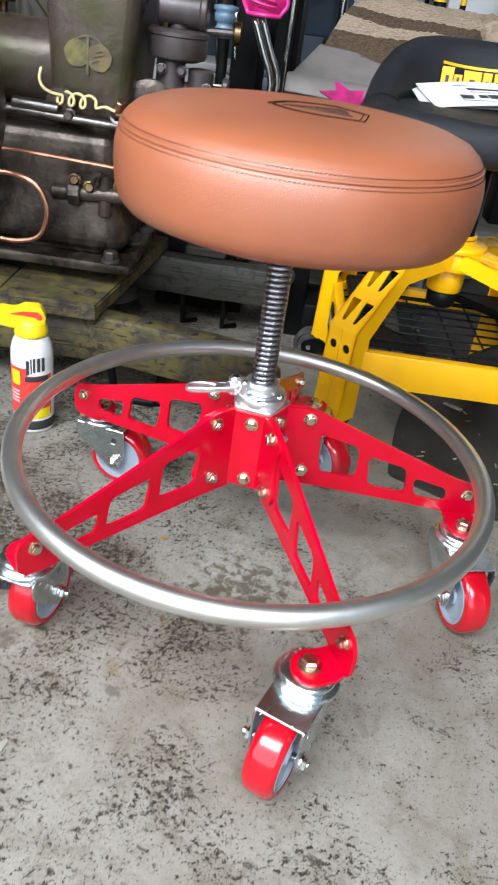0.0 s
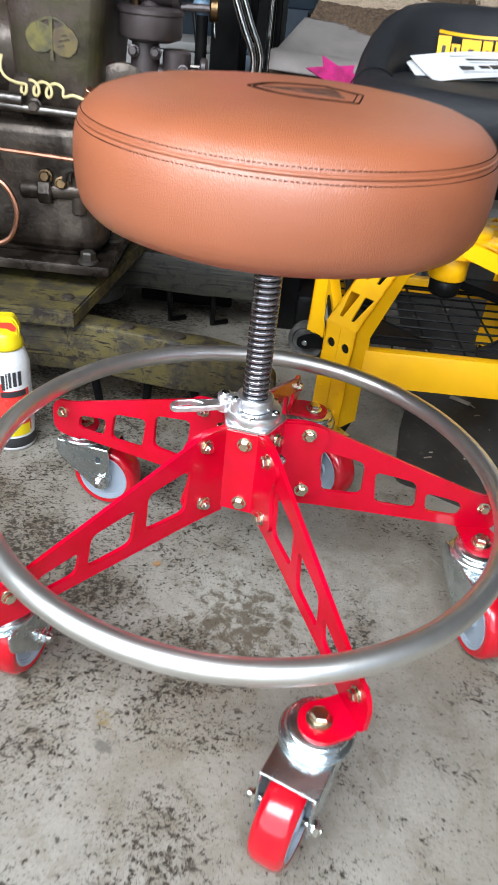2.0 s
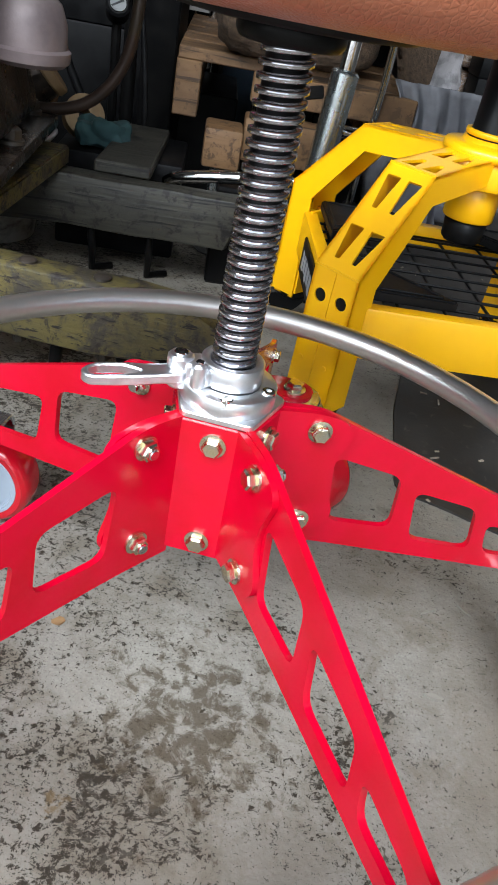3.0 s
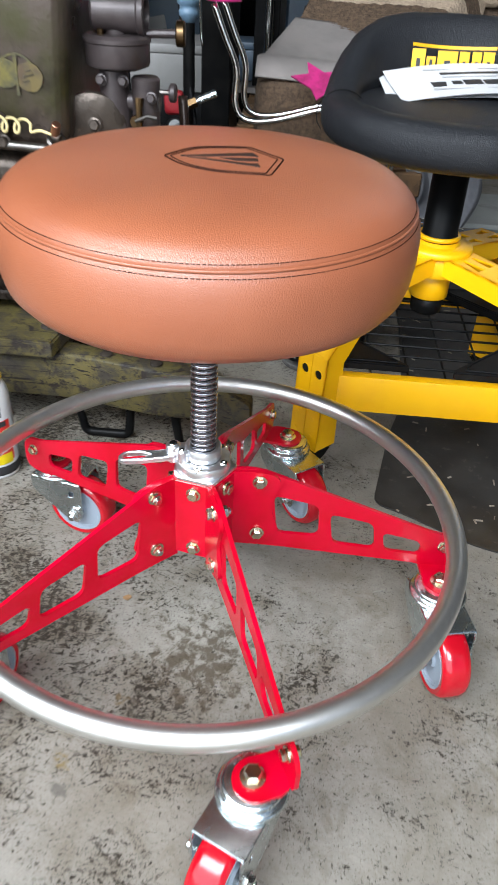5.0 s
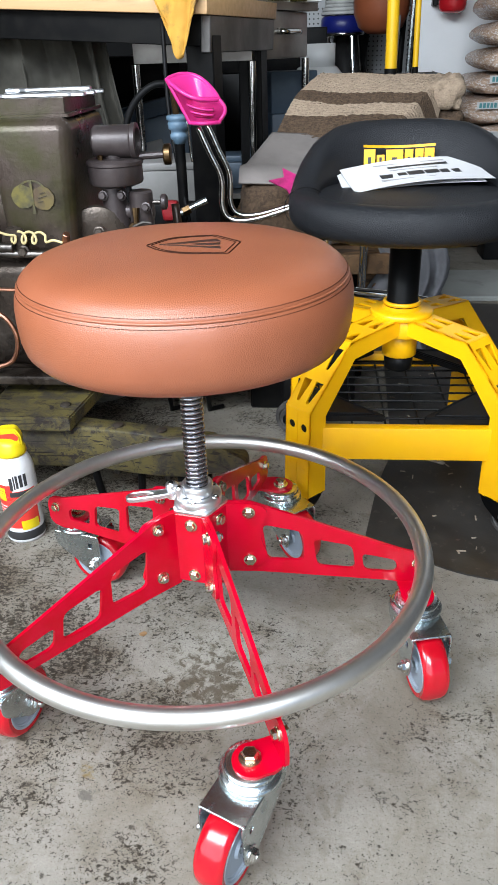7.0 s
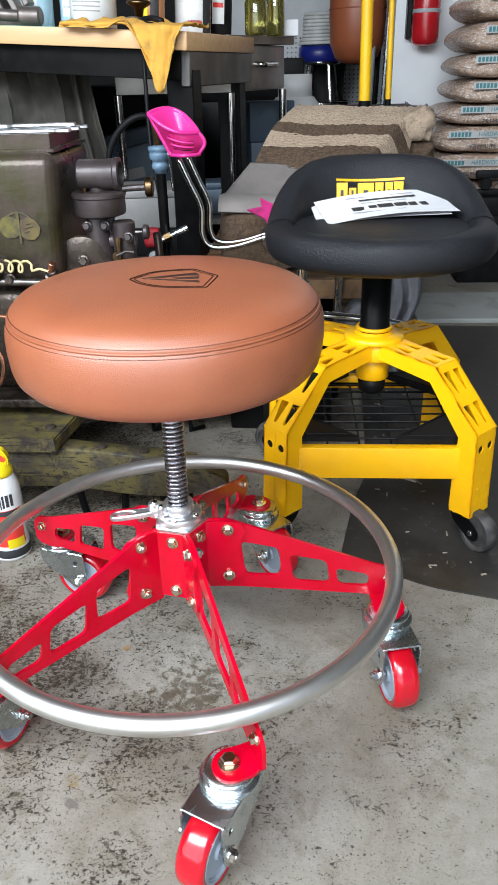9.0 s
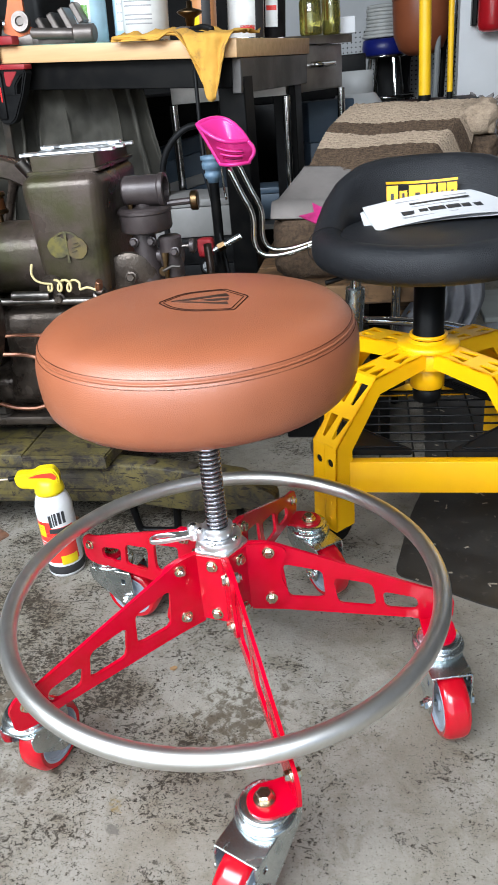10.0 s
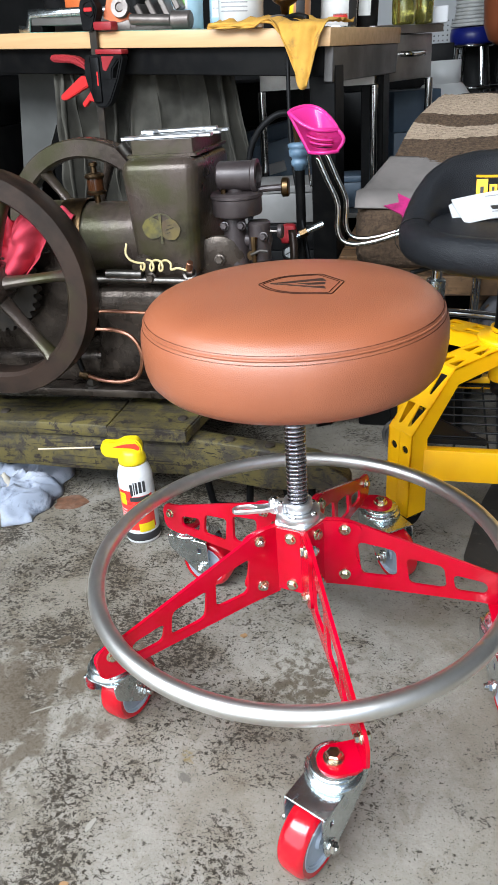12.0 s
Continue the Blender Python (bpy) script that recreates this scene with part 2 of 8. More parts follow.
TYRE_RED = surface("red_polyurethane", (0.48, 0.002, 0.012), 0.18, col2=(0.42, 0.002, 0.010), scale=30, bumps=0.03, grain=90, coat=0.5, dirt=(0.25, 0.04, 0.03), dirt_scale=60, dirt_at=(0.66, 0.8))
RIM_GREY = surface("grey_plastic_rim", (0.30, 0.35, 0.41), 0.42, col2=(0.26, 0.30, 0.35), bumps=0.05)
ZINC = surface("zinc_plated_steel", (0.66, 0.71, 0.72), 0.26, 1.0, col2=(0.52, 0.58, 0.59), scale=40, grain=300, bumps=0.08, depth=0.0004)
CHROME = surface("bright_plated_steel", (0.72, 0.72, 0.70), 0.14, 1.0, scale=60, bumps=0.03)
YELLOW_ZINC = surface("yellow_zinc_bolt", (0.72, 0.62, 0.42), 0.22, 1.0, col2=(0.62, 0.60, 0.52), scale=160, bumps=0.05)
BRUSHED = surface("brushed_steel_tube", (0.88, 0.87, 0.84), 0.38, 1.0, col2=(0.72, 0.705, 0.67), scale=9, grain=260, bumps=0.12, depth=0.0004, dirt=(0.60, 0.56, 0.50), dirt_scale=6, dirt_at=(0.5, 0.8), rough_var=0.07)
ALU = surface("machined_aluminium", (0.88, 0.89, 0.91), 0.36, 1.0, scale=60, grain=400, bumps=0.06)
SCREW = surface("oiled_steel_screw", (0.50, 0.50, 0.54), 0.20, 1.0, col2=(0.38, 0.38, 0.41), scale=200, bumps=0.05, rough_var=0.05)
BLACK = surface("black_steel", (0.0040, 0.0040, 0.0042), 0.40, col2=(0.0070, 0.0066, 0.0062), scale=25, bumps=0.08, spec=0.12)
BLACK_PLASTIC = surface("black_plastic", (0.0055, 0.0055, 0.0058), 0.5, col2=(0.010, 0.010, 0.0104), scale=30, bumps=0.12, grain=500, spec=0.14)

# =====================================================================
# the tan stool on five castors
# =====================================================================
AX, AY = 0.0737, 0.0486
STOOL = thing("rolling_stool", at(AX, AY), "tan leather shop stool on a red five-legged castor base", "stool")


def build_seat():
    bm = bmesh.new()
    R = 0.186
    prof = [(0, 0.458), (0.14, 0.458), (0.165, 0.4595), (0.175, 0.4635), (0.1815, 0.4715), (0.1845, 0.483), (0.1862, 0.501), (0.1857, 0.517),
            (0.1837, 0.527), (0.1806, 0.5345), (0.1793, 0.5360), (0.1798, 0.5376), (0.1782, 0.5405), (0.1755, 0.5440), (0.1745, 0.5448), (0.1738, 0.5458),
            (0.166, 0.5520), (0.150, 0.5575), (0.125, 0.5610), (0.09, 0.5630), (0.05, 0.5640), (0, 0.5643)]
    lathe(bm, prof, 96)
    for v in bm.verts:
        a = math.atan2(v.co.y, v.co.x)
        k = noise.noise(Vector((math.cos(a) * 2.2, math.sin(a) * 2.2, v.co.z * 22))) * 0.0011
        r = math.hypot(v.co.x, v.co.y)
        if r > 0.1:
            v.co.x *= 1 + k / r
            v.co.y *= 1 + k / r
    seat = part("seat", bm, LEATHER, STOOL, "thick round tan leather cushion with double stitching", smooth=60)
    # the welt between top and side, and two rows of stitches beside it
    part("piping", swept([(0.1797 * math.cos(TAU * i / 96), 0.1797 * math.sin(TAU * i / 96), 0.5362) for i in range(96)], 0.0016, 8, True), LEATHER, seat, "tan leather welt")
    for name, r, z, lean in (("stitching", 0.1820, 0.5318, 0.2), ("stitching", 0.1784, 0.5407, 0.9)):
        sb = bmesh.new()
        n = 290
        for i in range(n):
            a = TAU * i / n
            b = a + TAU / n * 0.70
            p = Vector((r * math.cos(a), r * math.sin(a), z))
            q = Vector((r * math.cos(b), r * math.sin(b), z))
            sweep(sb, [p, (p + q) / 2 + Vector((0, 0, 0.0003)), q], 0.00034, 5)
        part(name, sb, THREAD, seat, "dark brown stitches")
    # the badge pressed into the top
    bx, by, bz = 0.010, 0.0015, 0.5637
    def outline(grow):
        base = [(-0.050, -0.004), (-0.030, 0.030), (-0.004, 0.039), (0.020, 0.043), (0.052, 0.011), (0.044, -0.040), (0.000, -0.043), (-0.030, -0.030)]
        pts = rounded(base, [0.004, 0.02, 0.02, 0.003, 0.003, 0.003, 0.02, 0.02], 5)
        return [(bx + x * grow, by + y * grow) for x, y in pts]
    def on_top(p, lift=0.0):
        r = math.hypot(*p)
        return (p[0], p[1], 0.5643 - 0.0023 * (r / 0.11) ** 2.2 + lift)
    badge = part("badge", swept([on_top(p, 0.0002) for p in outline(1.0)], 0.0008, 6, True), THREAD, seat, "dark pressed badge outline")
    part("badge_line", swept([on_top(p, 0.0002) for p in outline(0.9)], 0.0006, 6, True), THREAD, seat)
    tri = [(-0.036, 0.000), (0.024, 0.024), (0.030, 0.012), (0.014, 0.012), (-0.014, 0.0005)]
    tri2 = [(-0.036, -0.002), (-0.014, -0.004), (0.022, -0.012), (0.031, -0.010), (0.034, -0.020)]
    tri3 = [(-0.002, 0.0005), (0.030, 0.006), (0.031, -0.002), (0.012, -0.005)]
    for t in (tri, tri2, tri3):
        part("badge_shape", plated([(bx + x, by + y) for x, y in t], [], 0.0012, Matrix.Translation((0, 0, 0.5641))), LOGO_DARK, seat)
    seat.matrix_local = Matrix.Translation((0.003, 0, 0.458)) @ Matrix.Diagonal((0.943, 0.943, 0.955, 1)) @ Matrix.Translation((0, 0, -0.458))
    part("seat_plate", turned([(0, 0.450), (0.058, 0.450), (0.060, 0.452), (0.060, 0.459), (0, 0.459)], 40), BLACK, STOOL, "black steel plate under the cushion")


def build_stem():
    # a square-cut helical thread with flat bright crests
    pitch, seg, z0, z1 = 0.0060, 32, 0.262, 0.452
    turns = int((z1 - z0) / pitch)
    cut_ = [(0.0100, 0.00), (0.0100, 0.34), (0.0128, 0.40), (0.0133, 0.45), (0.0134, 0.67), (0.0133, 0.89), (0.0128, 0.94)]
    bm = bmesh.new()
    rows = []
    for i in range(turns * seg + 1):
        a = TAU * i / seg
        z = z0 + pitch * i / seg
        rows.append([bm.verts.new((r * math.cos(a), r * math.sin(a), z + f * pitch)) for r, f in cut_])
    for p, q in zip(rows, rows[1:]):
        for k in range(len(cut_) - 1):
            bm.faces.new((p[k], q[k], q[k + 1], p[k + 1]))
    for i in range(len(rows) - seg - 1):
        bm.faces.new((rows[i][-1], rows[i + 1][-1], rows[i + seg + 1][0], rows[i + seg][0]))
    part("threaded_stem", bm, SCREW, STOOL, "oiled steel screw thread", smooth=40)
    # a black core inside the thread paints the shade of its grooves
    part("groove_shade", turned([(0, 0.262), (0.0106, 0.262), (0.0106, 0.451), (0, 0.451)], 24), BLACK, STOOL, "black core that paints the shade in the thread grooves")
    part("stem_nut", turned([(0.0, 0.44), (0.024, 0.44), (0.026, 0.443), (0.026, 0.452), (0, 0.452)], 24), BLACK, STOOL)


LEG0 = radians(-66.5)
CAP0 = radians(-72.9)


def build_hub():
    # a pentagonal column: one facet between each two legs
    H0, H1 = 0.147, 0.2465
    apo = 0.0305
    for k in range(5):
        a = LEG0 + TAU / 5 * (k - 0.5)
        half = apo * math.tan(math.pi / 5)
        m = Matrix.Rotation(a, 4, "Z")
        bm = box(bmesh.new(), (apo - 0.004, -half, H0), (apo, half, H1), 0.001, 1)
        bmesh.ops.transform(bm, matrix=m, verts=bm.verts)
        face = part("hub_facet", bm, RED, STOOL)
        for z in (0.159, 0.233):
            p = m @ Vector((apo, 0.001, z))
            d = m @ Vector((1, 0, 0))
            part("facet_bolt", bolted(p, d, 0.0062, 0.0062), YELLOW_ZINC, face, "yellow zinc plated bolt")
    # the machined collar on top, with its clamp and lever
    pent = [((0.0365) * math.cos(LEG0 + TAU / 5 * k), 0.0365 * math.sin(LEG0 + TAU / 5 * k)) for k in range(5)]
    bm = plated(rounded(pent, 0.004, 3), [], 0.004, Matrix.Translation((0, 0, 0.2487)))
    bmesh.ops.bevel(bm, geom=[e for e in bm.edges if e.calc_face_angle(0) > 1.2], offset=0.0006, segments=1, affect="EDGES")
    col = part("collar", bm, ALU, STOOL, "machined aluminium collar")
    part("collar_drum", turned([(0.0135, 0.2500), (0.0284, 0.2500), (0.0288, 0.2506), (0.0288, 0.2606), (0.0280, 0.2615), (0.0190, 0.2617)], 44), ALU, col, smooth=18)
    part("collar_ring", turned([(0.0138, 0.2610), (0.0180, 0.2610), (0.0188, 0.2630), (0.0188, 0.2750), (0.0182, 0.2757), (0.0146, 0.2757), (0.0138, 0.2750)], 44, None, True), ALU, col, smooth=18)
    for k in range(5):
        a = LEG0 + TAU / 5 * (k + 0.5) + 0.12
        p = Vector((0.0246 * math.cos(a), 0.0246 * math.sin(a), 0.2600))
        bm = turned([(0.0018, 0.0005), (0.0018, 0.0030), (0.0036, 0.0030), (0.0042, 0.0024), (0.0042, -0.001), (0.0018, -0.001)], 16, Matrix.Translation(p), True)
        part("collar_screw", bm, CHROME, col, "socket cap screw")
        part("screw_socket", turned([(0, 0.0006), (0.0019, 0.0006), (0.0019, 0.0002), (0, 0.0002)], 8, Matrix.Translation(p)), BLACK, col)
    # the split clamp: two ears, a pivot, and the looped lever lying flat
    lev = radians(192)
    lm = Matrix.Rotation(lev, 4, "Z") @ Matrix.Translation((0, 0, 0.2655))
    bm = boxed((0.015, -0.0095, -0.0035), (0.030, 0.0055, 0.0085), 0.003, 3)
    bmesh.ops.transform(bm, matrix=lm, verts=bm.verts)
    part("clamp_block", bm, ALU, col)
    bm = boxed((0.014, 0.0065, -0.0035), (0.026, 0.0135, 0.0085), 0.003, 3)
    bmesh.ops.transform(bm, matrix=lm, verts=bm.verts)
    part("clamp_ear", bm, ALU, col)
    for u, v, r, lo, hi in ((0.0305, -0.003, 0.0078, -0.010, 0.0105), (0.022, 0.0105, 0.0048, -0.004, 0.0115)):
        p0, p1 = lm @ Vector((u, v, lo)), lm @ Vector((u, v, hi))
        part("clamp_pin", rodded(p0, p1, r, 24, bevel=0.0014), ALU, col)
        p2 = lm @ Vector((u, v, hi + 0.0016))
        part("pin_screw", rodded(p1, p2, r * 0.55, 16, bevel=0.0005), CHROME, col)
        part("screw_socket", turned([(0, 0.0002), (r * 0.27, 0.0002), (r * 0.27, -0.001), (0, -0.001)], 6, Matrix.Translation(p2)), BLACK, col)
    outer = rounded([(0.027, 0.0085), (0.044, 0.0100), (0.066, 0.0105), (0.084, 0.0080), (0.088, -0.0010), (0.080, -0.0080), (0.062, -0.0070), (0.045, -0.0035), (0.027, -0.0075)], 0.008, 4)
    hole = rounded([(0.052, 0.0040), (0.066, 0.0072), (0.081, 0.0052), (0.0835, -0.001), (0.078, -0.0050), (0.063, -0.0036)], 0.003, 4)[::-1]
    bm = plated(outer, [hole], 0.0062)
    bmesh.ops.bevel(bm, geom=[e for e in bm.edges if e.calc_face_angle(0) > 1.0], offset=0.0009, segments=1, affect="EDGES")
    for v in bm.verts:
        v.co.z -= 0.004 * max(0, (v.co.x - 0.03) / 0.06) ** 1.5
    bmesh.ops.transform(bm, matrix=lm, verts=bm.verts)
    part("lever", bm, ALU, col, "polished looped quick-release lever")


def leg_profile():
    outer = rounded([(0.034, 0.1425), (0.030, 0.2475), (0.060, 0.2475), (0.086, 0.2365), (0.262, 0.1635), (0.286, 0.1590), (0.2945, 0.146), (0.2940, 0.1180), (0.286, 0.1115), (0.262, 0.1115), (0.246, 0.1180), (0.075, 0.1400)],
                    [0, 0.002, 0.015, 0.02, 0.02, 0.010, 0.008, 0.006, 0.004, 0.006, 0.01, 0.02], 4)
    holes = [[(0.083, 0.1590), (0.077, 0.2125), (0.1275, 0.1990), (0.1300, 0.1550)],
             [(0.1470, 0.1455), (0.1405, 0.1880), (0.1905, 0.1755), (0.1960, 0.1385)],
             [(0.2075, 0.1360), (0.2025, 0.1630), (0.2480, 0.1505), (0.2500, 0.1305)]]
    return outer, [rounded(h, 0.009, 4)[::-1] for h in holes]


def build_leg(k):
    a = LEG0 + TAU / 5 * k
    # own x runs outward, own y across, z up
    leg_m = Matrix.Rotation(a, 4, "Z")
    up = Matrix(((1, 0, 0, 0), (0, 0, -1, 0), (0, 1, 0, 0), (0, 0, 0, 1)))
    outer, holes = leg_profile()
    bm = plated(outer, holes, 0.0045, up)
    # the foot: bent over to one side, flat above the castor
    tab = [(0.251, 0.0)] + [(0.272 + 0.0208 * math.cos(radians(t)), -0.0285 + 0.0208 * math.sin(radians(t))) for t in range(168, 361, 12)] + [(0.2926, -0.012), (0.2895, -0.004), (0.2850, 0.0)]
    plate(bm, tab, [], 0.0045, Matrix.Translation((0, 0, 0.1135)))
    bmesh.ops.transform(bm, matrix=leg_m, verts=bm.verts)
    leg = part("leg", bm, RED, STOOL, "red powder-coated plate leg with three cut-outs")
    # the root bracket with its scalloped edge, on the other side of the plate
    br = rounded([(0.030, 0.150), (0.030, 0.2465), (0.060, 0.2465), (0.078, 0.2415), (0.084, 0.232), (0.072, 0.200), (0.084, 0.168), (0.078, 0.156), (0.060, 0.150)], [0, 0, 0.01, 0.008, 0.01, 0.03, 0.01, 0.008, 0.01], 4)
    bm = plated(br, [], 0.004, leg_m @ Matrix.Translation((0, -0.00445, 0)) @ up)
    part("leg_bracket", bm, RED, leg)
    for z in (0.163, 0.234):
        for side in (1, -1):
            p = leg_m @ Vector((0.0605, side * 0.0024 - (0.0042 if side < 0 else 0), z))
            part("leg_bolt", bolted(p, leg_m @ Vector((0, side, 0)), 0.0062, 0.0068), YELLOW_ZINC, leg, "yellow zinc plated flange nut")
            if side > 0:
                d = leg_m @ Vector((0, 1, 0))
                part("stud_end", rodded(p + d * 0.0060, p + d * 0.0092, 0.0036, 12, bevel=0.0006), CHROME, leg)
    for side in (1, -1):
        p = leg_m @ Vector((0.275, side * 0.0024, 0.145))
        part("ring_bolt", bolted(p, leg_m @ Vector((0, side, 0)), 0.0058, 0.0066), YELLOW_ZINC, leg)


R_W = 0.0455


def build_castor(k, swing, trail):
    a = CAP0 + TAU / 5 * k
    cap = Vector((0.272 * math.cos(a), 0.272 * math.sin(a), 0))
    m = Matrix.Translation(cap)
    turn = m @ Matrix.Rotation(radians(swing), 4, "Z")
    root = new("castor")
    root.parent = STOOL
    root.matrix_local = turn
    root["label"] = "zinc plated swivel castor with a red polyurethane wheel"
    part("cap_bolt", bolted((0, 0, 0.1158), (0, 0, 1), 0.0090, 0.0095), YELLOW_ZINC, root, "yellow zinc hexagon bolt")
    bm = turned([(0, 0.1125), (0.0240, 0.1125), (0.0272, 0.1115), (0.0285, 0.1092), (0.0280, 0.1068), (0.0255, 0.1058), (0.0255, 0.1044), (0.0305, 0.1036), (0.0328, 0.1012), (0.0328, 0.0990), (0.0310, 0.0970), (0.0, 0.0970)], 44)
    part("swivel_race", bm, ZINC, root, "bright zinc swivel bearing")
    # fork: one bent plate, a flat bridge and two deep cheeks down to the axle
    bm = bmesh.new()
    br = rounded([(-0.031, -0.0250), (trail + 0.011, -0.0250), (trail + 0.011, 0.0250), (-0.031, 0.0250)], [0.014, 0.001, 0.001, 0.014], 5)
    plate(bm, br, [], 0.003, Matrix.Translation((0, 0, 0.0955)))
    tr = trail
    cheek = rounded([(-0.030, 0.0968), (tr + 0.011, 0.0968), (tr + 0.0135, 0.090), (tr + 0.0125, 0.044), (tr + 0.006, 0.0310), (tr - 0.008, 0.0320), (-0.029, 0.0740)], [0.004, 0.002, 0.004, 0.012, 0.009, 0.010, 0.010], 4)
    slot = [(tr - 0.006, 0.074), (tr - 0.006, 0.083), (tr + 0.001, 0.083), (tr + 0.001, 0.074)]
    up = Matrix(((1, 0, 0, 0), (0, 0, -1, 0), (0, 1, 0, 0), (0, 0, 0, 1)))
    for s in (1, -1):
        plate(bm, cheek, [slot[::-1]], 0.0028, Matrix.Translation((0, s * 0.0242, 0)) @ up)
    bmesh.ops.bevel(bm, geom=[e for e in bm.edges if e.calc_face_angle(0) > 1.2], offset=0.0007, segments=1, affect="EDGES")
    part("fork", bm, ZINC, root, "folded zinc plated fork")
    ax = Vector((trail, 0, R_W))
    bm = rodded(ax + Vector((0, -0.0365, 0)), ax + Vector((0, 0.0340, 0)), 0.0046, 12, bevel=0.0008)
    for s in (1, -1):
        hex_bolt(bm, ax + Vector((0, s * 0.0257, 0)), (0, s, 0), 0.0074, 0.0066)
    part("axle", bm, CHROME, root)
    wm = Matrix.Translation(ax) @ Matrix.Rotation(radians(90), 4, "X")
    t = 0.0165
    q = R_W / 0.050
    tyre = [(r * q, z) for r, z in [(0.037, -t + 0.001), (0.0435, -t), (0.0472, -t + 0.0022), (0.0492, -t + 0.006), (0.0500, -t + 0.011), (0.0500, t - 0.011), (0.0492, t - 0.006), (0.0472, t - 0.0022), (0.0435, t), (0.037, t - 0.001)]]
    wheel = part("tyre", turned(tyre, 56, wm, True), TYRE_RED, root, "glossy red polyurethane tyre")
    rim = [(r * q, z) for r, z in [(0, -t + 0.004), (0.010, -t + 0.001), (0.012, -t + 0.004), (0.031, -t + 0.004), (0.032, -t + 0.0025), (0.0335, -t + 0.0025), (0.0345, -t + 0.0005), (0.0375, -t + 0.0003), (0.0385, -t + 0.003), (0.0385, t - 0.003), (0.0375, t - 0.0003), (0.0345, t - 0.0005), (0.0335, t - 0.0025), (0.032, t - 0.0025), (0.031, t - 0.004), (0.012, t - 0.004), (0.010, t - 0.001), (0, t - 0.004)]]
    part("rim", turned(rim, 48, wm), RIM_GREY, root, "grey plastic rim")


build_seat()
build_stem()
build_hub()
for k in range(5):
    build_leg(k)
for k, swing in enumerate((-115, -77, -52, -14, 76)):
    build_castor(k, swing, (0.046, 0.047, 0.045, 0.032, 0.024)[k])
RING_R, RING_Z = 0.2747, 0.184
part("foot_ring", swept([(RING_R * math.cos(TAU * i / 160), RING_R * math.sin(TAU * i / 160), RING_Z) for i in range(160)], 0.0112, 18, True), BRUSHED, STOOL, "brushed steel tube foot ring")
weld = radians(-33)
part("ring_weld", swept([(RING_R * math.cos(weld + s), RING_R * math.sin(weld + s), RING_Z) for s in (-0.03, -0.015, 0, 0.015, 0.03)], [0.0108, 0.01128, 0.01132, 0.01128, 0.0108], 18), BRUSHED, STOOL, "ground weld in the ring")


